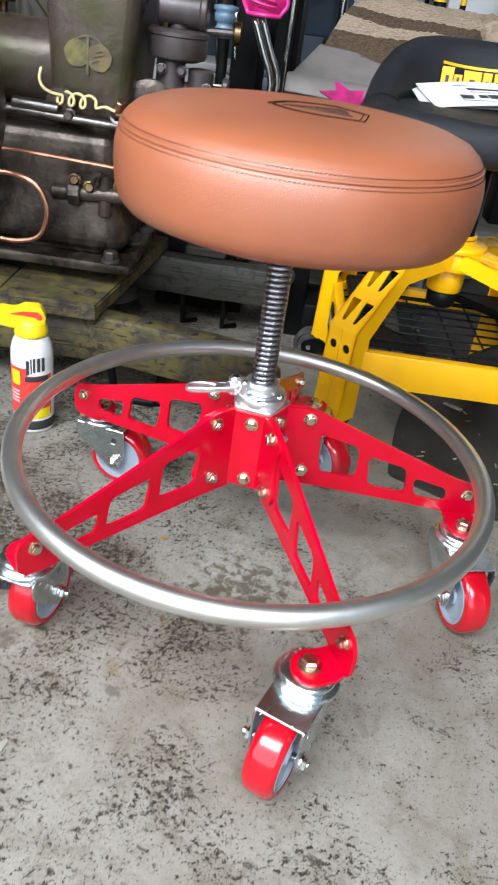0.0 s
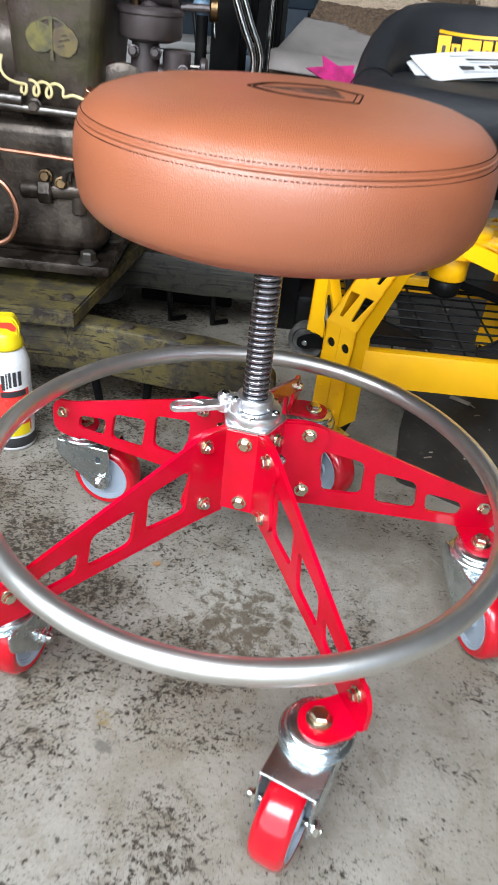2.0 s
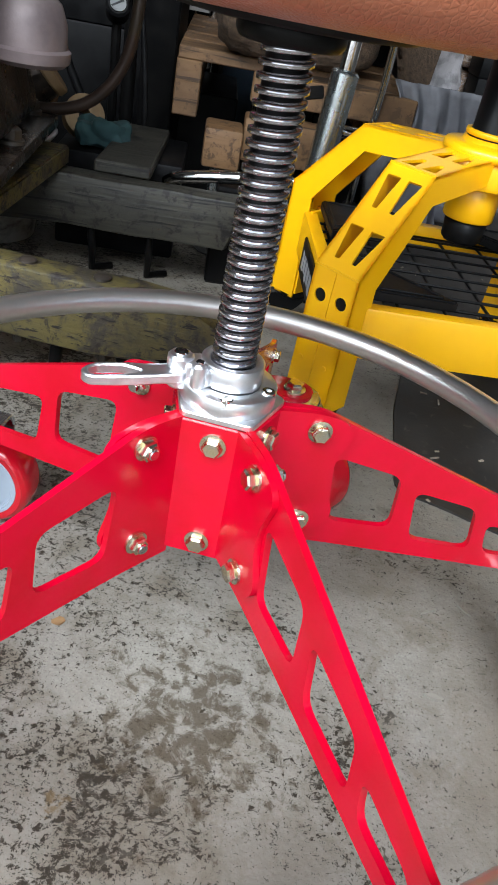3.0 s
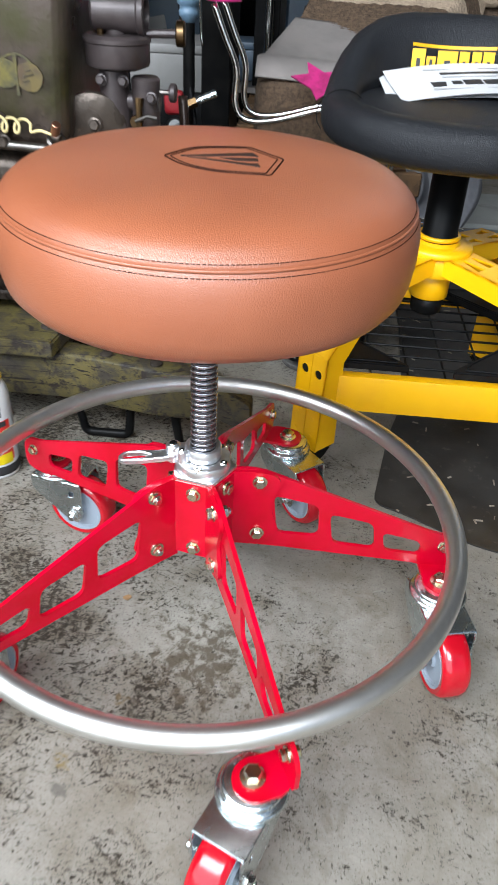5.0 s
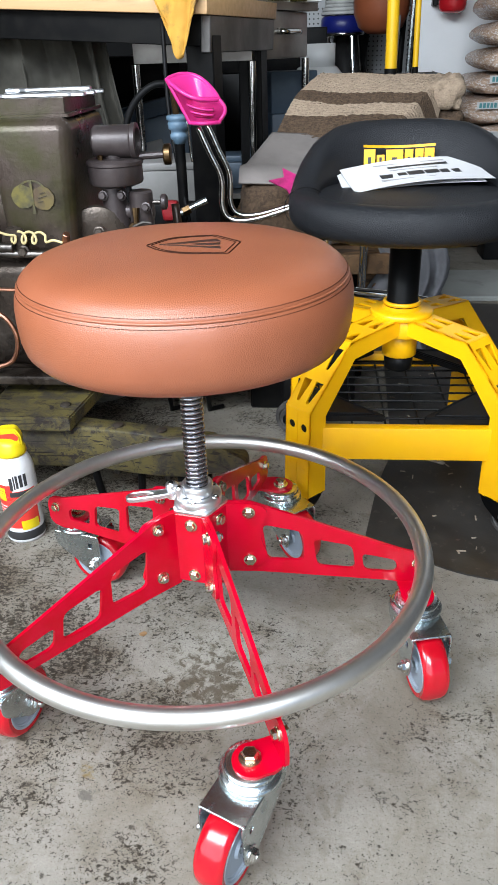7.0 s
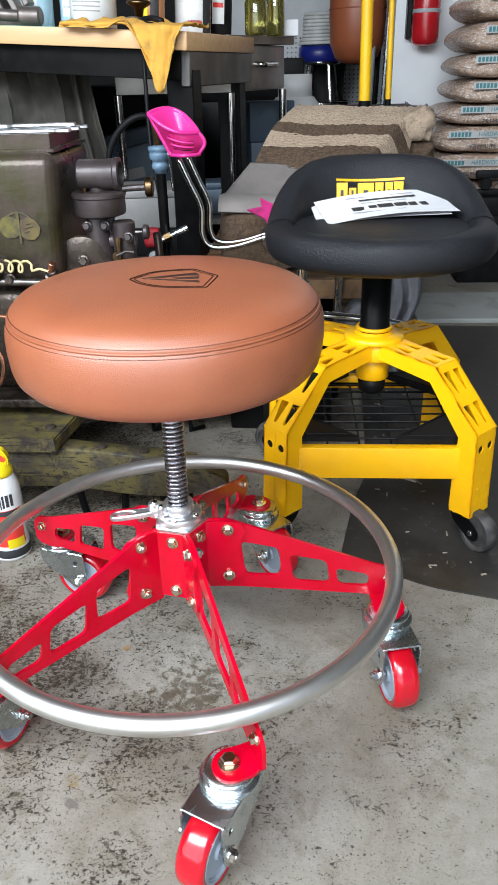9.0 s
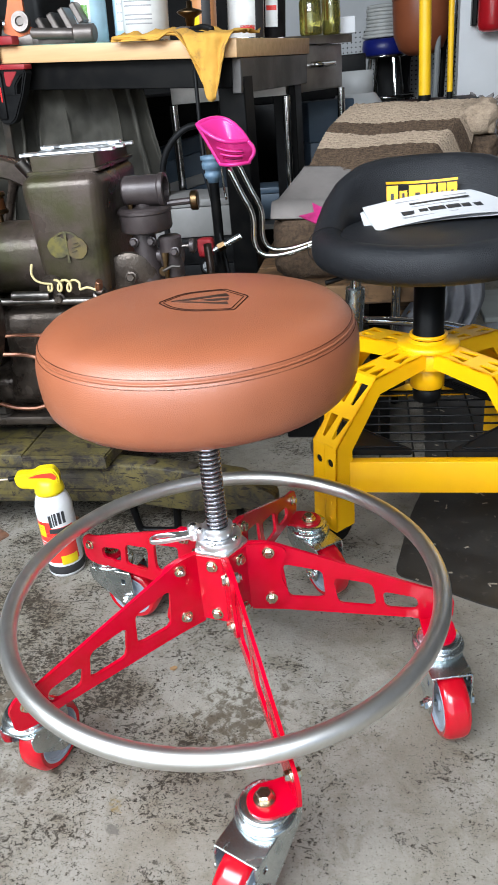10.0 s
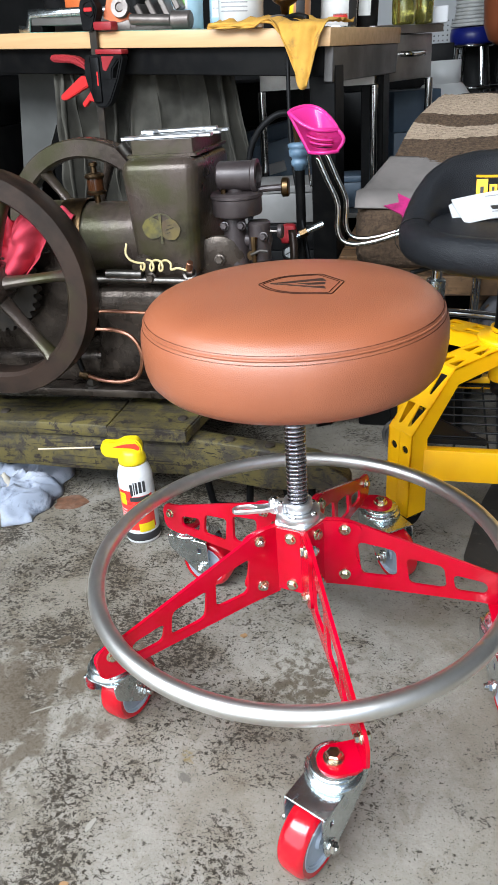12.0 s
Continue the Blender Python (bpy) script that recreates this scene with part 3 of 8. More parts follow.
# =====================================================================
# setting
# =====================================================================
def concrete_material():
    mt, nt, b = nodes_of("worn_concrete")
    c = coords(nt)

    def math_node(op, x, y, z=None):
        m = nt.nodes.new("ShaderNodeMath")
        m.operation = op
        for i, v in enumerate((x, y, z)):
            if v is None:
                continue
            if isinstance(v, (int, float)):
                m.inputs[i].default_value = v
            else:
                nt.links.new(v, m.inputs[i])
        return m.outputs[0]

    base = mix(nt, ramp(nt, noise_node(nt, c, 2.2, 6), 0.35, 0.68), (0.315, 0.293, 0.255), (0.225, 0.202, 0.165))
    base = mix(nt, ramp(nt, noise_node(nt, c, 30, 8, 0.7), 0.45, 0.75), base, (0.200, 0.180, 0.148))
    base = mix(nt, ramp(nt, noise_node(nt, c, 520, 4), 0.35, 0.75), base, (0.225, 0.208, 0.180))
    # broad grey smudges
    base = mix(nt, math_node("MULTIPLY", ramp(nt, noise_node(nt, c, 4.6, 9, 0.68, 0.5), 0.44, 0.66), 0.60), base, (0.135, 0.112, 0.080))
    # worn scabs gather in drifts, thicker to the west; small pits lie everywhere
    side = nt.nodes.new("ShaderNodeSeparateXYZ")
    nt.links.new(c, side.inputs[0])
    west = nt.nodes.new("ShaderNodeMapRange")
    west.inputs["From Min"].default_value, west.inputs["From Max"].default_value = 0.36, -0.12
    west.inputs["To Min"].default_value, west.inputs["To Max"].default_value = -0.12, 0.055
    nt.links.new(side.outputs["X"], west.inputs["Value"])
    drift = ramp(nt, math_node("ADD", noise_node(nt, c, 7.5, 7, 0.66, 0.4), west.outputs["Result"]), 0.40, 0.66)

    def flakes(scale, detail, rough, dist, gain, lo, hi, stretch=None):
        n = noise_node(nt, coords(nt, stretch) if stretch else c, scale, detail, rough, dist)
        return ramp(nt, math_node("MULTIPLY_ADD", drift, gain, n), lo, hi)

    spots = flakes(135, 10, 0.74, 0.4, 0.125, 0.606, 0.632, (1.0, 1.25, 1.0))
    cracks = flakes(62, 10, 0.74, 0.9, 0.11, 0.624, 0.654, (0.85, 1.4, 1.0))
    specks = flakes(330, 7, 0.70, 0.2, 0.070, 0.606, 0.630)
    pits = flakes(190, 5, 0.62, 0.0, 0.03, 0.672, 0.690)
    tone = mix(nt, noise_node(nt, c, 60, 3), (0.050, 0.039, 0.026), (0.016, 0.013, 0.010))
    grime = ramp(nt, math_node("MULTIPLY_ADD", drift, 0.10, noise_node(nt, c, 24, 9, 0.72, 0.6)), 0.52, 0.68)
    base = mix(nt, math_node("MULTIPLY", grime, 0.55), base, (0.120, 0.096, 0.064))
    base = mix(nt, math_node("MULTIPLY", specks, 0.9), base, tone)
    base = mix(nt, math_node("MULTIPLY", spots, 1.0), base, tone)
    base = mix(nt, math_node("MULTIPLY", cracks, 0.8), base, tone)
    base = mix(nt, math_node("MULTIPLY", pits, 0.9), base, (0.035, 0.030, 0.026))
    # oil and rust, soaked in as mottled clusters
    for sx, sy, rad, col, gain, fine in ((-0.36, -0.13, 0.30, (0.092, 0.072, 0.050), 0.48, 20), (-0.22, -0.02, 0.16, (0.100, 0.080, 0.056), 0.34, 24), (0.085, 0.0, 0.17, (0.060, 0.044, 0.026), 0.24, 60), (-0.045, -0.150, 0.020, (0.17, 0.12, 0.045), 0.28, 90),
                                         (-0.040, -0.178, 0.024, (0.10, 0.09, 0.075), 0.25, 80), (0.0, -0.070, 0.018, (0.14, 0.095, 0.045), 0.25, 90), (-0.22, -0.25, 0.11, (0.15, 0.13, 0.10), 0.14, 45), (-0.5, 0.15, 0.2, (0.15, 0.13, 0.105), 0.15, 40)):
        d = nt.nodes.new("ShaderNodeVectorMath")
        d.operation = "DISTANCE"
        nt.links.new(c, d.inputs[0])
        d.inputs[1].default_value = (sx, sy, 0)
        near = nt.nodes.new("ShaderNodeMapRange")
        near.inputs["From Min"].default_value, near.inputs["From Max"].default_value = rad * 0.15, rad
        near.inputs["To Min"].default_value, near.inputs["To Max"].default_value = gain, -0.42
        nt.links.new(d.outputs["Value"], near.inputs["Value"])
        v = math_node("ADD", near.outputs["Result"], math_node("MULTIPLY_ADD", noise_node(nt, c, fine, 8, 0.7, 0.4), 2.4, -0.72))
        base = mix(nt, math_node("MULTIPLY", ramp(nt, v, 0.56, 0.80), 0.8), base, col)
    nt.links.new(base, b.inputs["Base Color"])
    b.inputs["Roughness"].default_value = 0.62
    b.inputs["Specular IOR Level"].default_value = 0.25
    hh = mix(nt, spots, noise_node(nt, c, 190, 5), (0.25, 0.25, 0.25))
    bump(nt, b, hh, 0.5, 0.002)
    return mt


CONCRETE = concrete_material()
WHITE_WALL = surface("white_wall_paint", (0.72, 0.73, 0.74), 0.7, col2=(0.66, 0.67, 0.68), scale=3, dirt=(0.5, 0.48, 0.45), dirt_scale=2, dirt_at=(0.6, 0.9), grain=80, bumps=0.1)
# the back wall's near-black colour stands in for shade at the far end
DARK_WALL = surface("gloom_back_wall", (0.008, 0.0078, 0.0078), 0.85, col2=(0.005, 0.005, 0.005), scale=4, bumps=0.1)
# side walls and ceiling, out of view, coloured dark to cut bounced light
SIDE_WALL = surface("dim_side_wall", (0.060, 0.057, 0.054), 0.8, scale=2, bumps=0.1)
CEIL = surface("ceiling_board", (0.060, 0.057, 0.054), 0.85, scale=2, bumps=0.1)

X0, X1, Y0, Y1, ZC = -3.2, 2.6, -1.50, 4.4, 2.75
tagged(part("floor", boxed((X0, Y0 - 0.2, -0.2), (X1, Y1, 0.0)), CONCRETE, smooth=0), "worn grey concrete garage floor with dark pitting", "floor", kind="structure")
GROUND_MT = surface("outdoor_drive", (0.34, 0.33, 0.31), 0.85, scale=1.5, bumps=0.2)
tagged(part("ground", boxed((-60, -80, -0.35), (60, 60, -0.21)), GROUND_MT, smooth=0), "pale concrete driveway outside the garage", "ground", kind="structure")
tagged(part("wall_left", boxed((X0 - 0.15, Y0, 0), (X0, Y1, ZC)), SIDE_WALL, smooth=0), "unseen garage side wall, dark grey to hold down bounced light", "wall", kind="structure")
tagged(part("wall_right", boxed((X1, Y0, 0), (X1 + 0.15, Y1, ZC)), SIDE_WALL, smooth=0), "unseen garage side wall, dark grey to hold down bounced light", "wall", kind="structure")
tagged(part("wall_back", boxed((X0 - 0.15, Y1, 0), (X1 + 0.15, Y1 + 0.15, ZC)), DARK_WALL, smooth=0), "garage back wall, coloured near black for the gloom there", "wall", kind="structure")
tagged(part("ceiling", boxed((X0 - 0.15, Y0, ZC), (X1 + 0.15, Y1 + 0.15, ZC + 0.12)), CEIL, smooth=0), "unseen board garage ceiling, dark to hold down bounced light", "ceiling", kind="structure")
bm = boxed((X0 - 0.15, Y0 - 0.15, 2.62), (X1 + 0.15, Y0, ZC))
box(bm, (X0 - 0.15, Y0 - 0.15, 0), (-2.35, Y0, 2.62))
box(bm, (2.4, Y0 - 0.15, 0), (X1 + 0.15, Y0, 2.62))
tagged(part("wall_front", bm, WHITE_WALL, smooth=0), "wall round the wide open garage door", "wall", kind="structure")

# =====================================================================
# the yellow stool behind
# =====================================================================
YELLOW = surface("yellow_powder_coat", (0.97, 0.50, 0.003), 0.34, col2=(0.93, 0.465, 0.002), scale=14, grain=650, bumps=0.14, depth=0.0005, coat=0.2)
VINYL = leather_material("black_vinyl", (0.0120, 0.0128, 0.0150), (0.0165, 0.0172, 0.0194), 0.42, 420.0, 0.0009, 0.62)
VINYL.node_tree.nodes["Principled BSDF"].inputs["Specular IOR Level"].default_value = 0.28
RUBBER = surface("black_rubber_wheel", (0.035, 0.033, 0.031), 0.6, col2=(0.08, 0.075, 0.07), scale=40, bumps=0.1)
PAPER = surface("white_paper", (0.66, 0.66, 0.665), 0.6, col2=(0.61, 0.61, 0.62), scale=8, bumps=0.02)
INK = surface("black_print", (0.03, 0.03, 0.032), 0.6, bumps=0)
GREY_INK = surface("grey_print", (0.35, 0.35, 0.36), 0.6, bumps=0)
YELLOW_PATCH = surface("yellow_label", (0.85, 0.43, 0.006), 0.5, bumps=0.02)

YX, YY = 0.362, 0.540
UPY = Matrix(((1, 0, 0, 0), (0, 0, -1, 0), (0, 1, 0, 0), (0, 0, 0, 1)))
YSTOOL = thing("workshop_stool", at(YX, YY), "yellow steel four-legged work stool with a black vinyl seat", "stool")


def tri_pair(u0, u1, w):
    """Two tall triangular cut-outs that point the same way along u."""
    out = []
    for s in (-1, 1):
        ring = [(u0, s * w * 0.08), (u0, s * w * 0.38), (u1, s * w * 0.24), (u1, s * w * 0.14)][::s]
        out.append(rounded(ring if u0 > u1 else ring[::-1], 0.0015, 2))
    return out


def build_yellow_leg(a):
    m = Matrix.Rotation(a, 4, "Z")
    W, T = 0.056, 0.003
    line = [(0.030, 0.327), (0.156, 0.317), (0.246, 0.222), (0.2505, 0.066)]
    side = [(0.030, 0.327), (0.156, 0.317), (0.246, 0.222), (0.2505, 0.066), (0.209, 0.066), (0.211, 0.207), (0.146, 0.287), (0.030, 0.299)]
    bm = bmesh.new()
    for s in (1, -1):
        plate(bm, side, [], T, Matrix.Translation((0, s * (W / 2 - T / 2), 0)) @ UPY)
    for i, ((d0, z0), (d1, z1)) in enumerate(zip(line, line[1:])):
        L = math.hypot(d1 - d0, z1 - z0)
        ux = Vector(((d1 - d0) / L, 0, (z1 - z0) / L))
        uy = Vector((0, 1, 0))
        uz = ux.cross(uy)
        mm = Matrix((ux, uy, uz)).transposed().to_4x4()
        mm.translation = Vector((d0, 0, z0)) + uz * (-T / 2 if uz.z > 0 or uz.x > 0 else T / 2)
        holes = []
        if i == 0:
            holes = tri_pair(0.062, 0.028, W) + tri_pair(0.118, 0.088, W)
        elif i == 1:
            holes = tri_pair(0.014, 0.054, W) + tri_pair(0.078, 0.118, W)
        else:
            # the post's face: two flanges that meet in the middle, a hole in each
            for s in (1, -1):
                lo, hi = sorted((s * 0.0004, s * W / 2))
                plate(bm, [(-0.001, lo), (L + 0.001, lo), (L + 0.001, hi), (-0.001, hi)], [circle(0.030, s * W * 0.24, 0.0072, 14)[::-1]], T, mm)
            continue
        plate(bm, [(-0.001, -W / 2), (L + 0.001, -W / 2), (L + 0.001, W / 2), (-0.001, W / 2)], holes, T, mm)
    # a closing web inside the post, and pressed dimples near the fold
    box(bm, (0.206, -W / 2 + T, 0.070), (0.209, W / 2 - T, 0.19))
    box(bm, (0.2125, -W / 2 + 0.0045, 0.0605), (0.2470, W / 2 - 0.0045, 0.0700), 0.001, 1)
    bmesh.ops.transform(bm, matrix=m, verts=bm.verts)
    leg = part("leg", bm, YELLOW, YSTOOL, "folded yellow sheet steel leg with triangular cut-outs", smooth=25)
    for y, z in ((0.016, 0.12), (-0.016, 0.12), (0.016, 0.09), (-0.016, 0.09), (0.0, 0.150)):
        bm = turned([(0.0034, 0), (0.0028, 0.0008), (0, 0.001)], 10, m @ Matrix.Translation((0.2500 + (0.16 - z) * 0.029, y, z)) @ Matrix.Rotation(radians(90), 4, "Y"))
        part("weld_spot", bm, YELLOW, leg)
    for s in (1, -1):
        bm = rodded(m @ Vector((0.2425, s * W * 0.24, 0.1915)), m @ Vector((0.2448, s * W * 0.24, 0.1915)), 0.0071, 14)
        part("hole_plug", bm, BLACK_PLASTIC, leg, "black plug in the leg")


for k in range(4):
    build_yellow_leg(radians(45 + 90 * k))
for k in range(4):
    m = Matrix.Rotation(radians(90 * k), 4, "Z")
    bm = boxed((-0.152, -0.1735, 0.160 if k == 2 else 0.130), (0.152, -0.1555, 0.188), 0.002, 2)
    bmesh.ops.transform(bm, matrix=m, verts=bm.verts)
    part("side_bar", bm, YELLOW, YSTOOL, "yellow steel cross bar")
    # black plastic tool tray in the corner
    tray = rounded([(-0.158, -0.150), (-0.030, -0.150), (-0.052, -0.128), (-0.128, -0.052), (-0.150, -0.030), (-0.158, -0.03)], 0.006, 3)
    bm = plated(tray, [], 0.012, m @ Matrix.Translation((0, 0, 0.194)))
    bmesh.ops.bevel(bm, geom=[e for e in bm.edges if e.calc_face_angle(0) > 1.2], offset=0.002, segments=2, affect="EDGES")
    tr = part("corner_tray", bm, BLACK_PLASTIC, YSTOOL, "black plastic corner tray")
    rim = rounded([(-0.150, -0.143), (-0.046, -0.143), (-0.060, -0.128), (-0.128, -0.060), (-0.150, -0.046)], 0.006, 3)
    part("tray_rim", swept([m @ Vector((x, y, 0.2005)) for x, y in rim], 0.0016, 6, True), BLACK_PLASTIC, tr)
# wire shelf between the cross bars
shelf = part("wire_shelf", swept([(-0.1525, -0.1525, 0.172), (0.1525, -0.1525, 0.172), (0.1525, 0.1525, 0.172), (-0.1525, 0.1525, 0.172)], 0.0026, 6, True), BLACK, YSTOOL, "black wire mesh shelf")
for i in range(9):
    part("wire", rodded((-0.1525, -0.140 + i * 0.035, 0.173), (0.1525, -0.140 + i * 0.035, 0.173), 0.0019, 6), BLACK, shelf)
for i in range(6):
    part("wire", rodded((-0.140 + i * 0.056, -0.1525, 0.1695), (-0.140 + i * 0.056, 0.1525, 0.1695), 0.0019, 6), BLACK, shelf)
# a slanted sign under the rear corner
bm = boxed((-0.178, -0.07, 0.135), (-0.1745, 0.05, 0.180), 0.001, 1)
sg = part("label_plate", bm, BLACK_PLASTIC, YSTOOL, "small black label")
for i in range(5):
    part("label_bar", boxed((-0.1786, -0.06 + 0.02 * i, 0.145 + 0.004 * (i % 2)), (-0.1781, -0.046 + 0.02 * i, 0.168)), GREY_INK, sg)
# hub and column
part("hub", turned([(0.0, 0.250), (0.0285, 0.250), (0.0300, 0.252), (0.0300, 0.318), (0.0, 0.318)], 36), YELLOW, YSTOOL)
part("hub_cap", turned([(0.0, 0.222), (0.020, 0.222), (0.024, 0.226), (0.026, 0.252), (0, 0.252)], 28), BLACK, YSTOOL)
part("hub_disc", turned([(0.0, 0.322), (0.050, 0.322), (0.053, 0.324), (0.0535, 0.3295), (0.051, 0.3335), (0.036, 0.3350), (0.0335, 0.3360), (0.0325, 0.3400), (0.0, 0.3400)], 48), YELLOW, YSTOOL)
part("hub_top", boxed((-0.046, -0.046, 0.290), (0.046, 0.046, 0.3225), 0.006, 2, Matrix.Rotation(radians(0), 4, "Z")), YELLOW, YSTOOL)
col = part("column", turned([(0.0, 0.338), (0.0295, 0.338), (0.0302, 0.341), (0.0275, 0.346), (0.0262, 0.348), (0.0262, 0.472), (0, 0.472)], 36), BLACK, YSTOOL, "black gas spring column")
part("column_ring", turned([(0.0277, 0.342), (0.0318, 0.342), (0.0325, 0.345), (0.0318, 0.348), (0.0277, 0.348)], 36), YELLOW, col)


def build_black_seat():
    n, seg = 72, 20
    bm = bmesh.new()
    rings = []
    def back(a):
        s = min(max((math.sin(a) + 0.12) / 1.12, 0), 1)
        return s * s * (3 - 2 * s)
    for i in range(n):
        a = TAU * i / n
        b = back(a)
        R = 0.167 + 0.002 * b
        tilt = -0.35 * b
        c = Vector((R * 1.0 * math.cos(a), R * 0.99 * math.sin(a) - 0.003, 0.504 + 0.051 * b))
        out = Vector((math.cos(a), math.sin(a), 0))
        rw, rh = 0.0270 + 0.000 * b, 0.0285 + 0.037 * b
        ring = []
        for k in range(seg):
            t = TAU * k / seg
            x, z = rw * math.copysign(abs(math.cos(t)) ** 0.85, math.cos(t)), rh * math.copysign(abs(math.sin(t)) ** 0.85, math.sin(t))
            x, z = x * math.cos(tilt) - z * math.sin(tilt), x * math.sin(tilt) + z * math.cos(tilt)
            w = noise.noise(Vector((a * 6, t * 2, 3.3))) * 0.0012
            ring.append(bm.verts.new(c + out * (x + w) + Vector((0, 0, z + w))))
        rings.append(ring)
    for i in range(n):
        p, q = rings[i], rings[(i + 1) % n]
        for k in range(seg):
            j = (k + 1) % seg
            bm.faces.new((p[k], q[k], q[j], p[j]))
    bmesh.ops.recalc_face_normals(bm, faces=bm.faces)
    seat = part("seat", bm, VINYL, YSTOOL, "padded black vinyl seat with a raised rounded back", smooth=60)
    part("seat_cushion", turned([(0, 0.49), (0.150, 0.49), (0.1525, 0.512), (0.1510, 0.5190), (0.1475, 0.5235), (0.140, 0.5265), (0.10, 0.5300), (0, 0.532)], 64), VINYL, seat)
    part("seat_pan", turned([(0, 0.468), (0.07, 0.468), (0.135, 0.478), (0.150, 0.490), (0, 0.490)], 48), BLACK, seat)
    for a in (-0.05, math.pi + 0.05):
        pts = []
        for k in range(11):
            t = radians(-40 + 20 * k)
            pts.append(Vector(((0.166 + 0.0345 * math.cos(t)) * math.cos(a), (0.166 + 0.0345 * math.cos(t)) * math.sin(a), 0.504 + 0.0318 * math.sin(t))))
        part("seam", swept(pts, 0.0008, 5), BLACK, seat)
    # a flat label sewn to the inside of the back
    lab = new("seat_label")
    lab.parent = seat
    lab.matrix_local = pose(-0.010, 0.1250, 0.556, 76, 0, 2) @ Matrix.Diagonal((0.97, 1.05, 1.0, 1))
    lab["label"] = "bright yellow block shapes printed on black"
    for x, w, z0, z1 in ((-0.051, 0.020, -0.019, 0.016), (-0.031, 0.014, -0.019, 0.008), (-0.006, 0.030, -0.019, 0.016), (0.019, 0.015, -0.019, 0.016), (0.0365, 0.014, -0.019, 0.016), (0.053, 0.017, -0.019, 0.016)):
        zz = 0.0046 + 0.016 * (x / 0.063) ** 2
        part("label_block", boxed((x - w / 2, z0, zz), (x + w / 2, z1, zz + 0.0008)), YELLOW_PATCH, lab)
        part("label_mark", boxed((x - w / 7, -0.006, zz + 0.0008), (x + w / 7, 0.004, zz + 0.0011)), INK, lab)
    part("label_bar", sheet(lambda u, v: ((u - 0.5) * 0.124, 0.0185 + 0.004 * v, 0.0048 + 0.016 * (2 * u - 1) ** 2), 12, 2, 0.001), YELLOW_PATCH, lab)


build_black_seat()
part("height_lever", swept(spline([(-0.05, -0.01, 0.472), (-0.10, -0.02, 0.468), (-0.15, -0.03, 0.455), (-0.172, -0.033, 0.450)], 4), 0.0042, 8), BLACK, YSTOOL, "black height lever")


def build_black_castor(k, swing):
    m = Matrix.Rotation(radians(45 + 90 * k), 4, "Z") @ Matrix.Translation((0.226, 0, 0))
    root = new("castor")
    root.parent = YSTOOL
    root.matrix_local = Matrix.Translation(m.translation) @ Matrix.Rotation(radians(swing), 4, "Z")
    root["label"] = "black swivel castor"
    part("swivel", turned([(0, 0.068), (0.024, 0.068), (0.026, 0.064), (0.022, 0.058), (0, 0.058)], 28), BLACK, root)
    bm = bmesh.new()
    cheek = rounded([(-0.022, 0.060), (0.024, 0.060), (0.050, 0.046), (0.050, 0.028), (0.034, 0.024), (-0.008, 0.040)], 0.008, 4)
    for s in (1, -1):
        plate(bm, cheek, [], 0.003, Matrix.Translation((0, s * 0.017, 0)) @ UPY)
    box(bm, (-0.022, -0.0185, 0.057), (0.020, 0.0185, 0.0605), 0.001, 1)
    part("fork", bm, BLACK, root)
    wm = Matrix.Translation((0.034, 0, 0.0375)) @ Matrix.Rotation(radians(90), 4, "X")
    part("wheel", turned([(0, -0.010), (0.026, -0.010), (0.028, -0.0125), (0.0345, -0.0125), (0.0372, -0.008), (0.0375, 0), (0.0372, 0.008), (0.0345, 0.0125), (0.028, 0.0125), (0.026, 0.010), (0, 0.010)], 36, wm), RUBBER, root, "black rubber wheel")
    part("axle", rodded((0.034, -0.021, 0.0375), (0.034, 0.021, 0.0375), 0.0055, 10, bevel=0.001), ZINC, root)


for k, swing in enumerate((20, 160, 215, -60)):
    build_black_castor(k, swing)

# the folded manual lying on the seat
MANUAL = thing("folded_manual", at(0.37, 0.600, 0.530), "white folded paper manual lying on the black stool seat", "paper")


def leaf(dx, dy, rz, lift, curl, w=0.226, d=0.118):
    m = pose(dx, dy - 0.012, lift - 0.004, 9, -3, rz)
    return sheet(lambda u, v: m @ Vector(((u - 0.5) * w, (v - 0.5) * d, curl * math.sin(math.pi * u) * 0.006 + curl * 0.006 * (v - 0.5) ** 2)), 14, 6, 0.0006), m


for i, (dx, dy, rz, lift, curl) in enumerate(((-0.006, 0.008, 6, 0.0130, 0.8), (0.004, 0.000, 11, 0.0165, 1.3))):
    bm, m = leaf(dx, dy, rz, lift, curl)
    lf = part("leaf", bm, PAPER, MANUAL)
    if i == 1:
        for x, y, w, h in ((-0.048, -0.012, 0.026, 0.017), (-0.025, -0.011, 0.014, 0.012), (-0.003, -0.012, 0.026, 0.017), (0.024, -0.012, 0.022, 0.017), (0.045, -0.012, 0.014, 0.017), (0.062, -0.012, 0.018, 0.017)):
            zz = curl * math.sin(math.pi * (x / 0.205 + 0.5)) * 0.006
            bm = boxed((x - w / 2, y - h / 2, zz + 0.0004), (x + w / 2, y + h / 2, zz + 0.0009))
            bmesh.ops.transform(bm, matrix=m, verts=bm.verts)
            part("print_block", bm, INK, lf)
        for x, y, w, h, mt_ in ((0.01, 0.024, 0.10, 0.007, INK), (0.0, 0.040, 0.12, 0.0025, GREY_INK), (0.0, 0.010, 0.08, 0.002, GREY_INK), (-0.02, -0.034, 0.09, 0.002, GREY_INK)):
            zz = curl * 0.0055
            bm = boxed((x - w / 2, y - h / 2, zz + 0.0006), (x + w / 2, y + h / 2, zz + 0.0012))
            bmesh.ops.transform(bm, matrix=m, verts=bm.verts)
            part("print_bar", bm, mt_, lf)

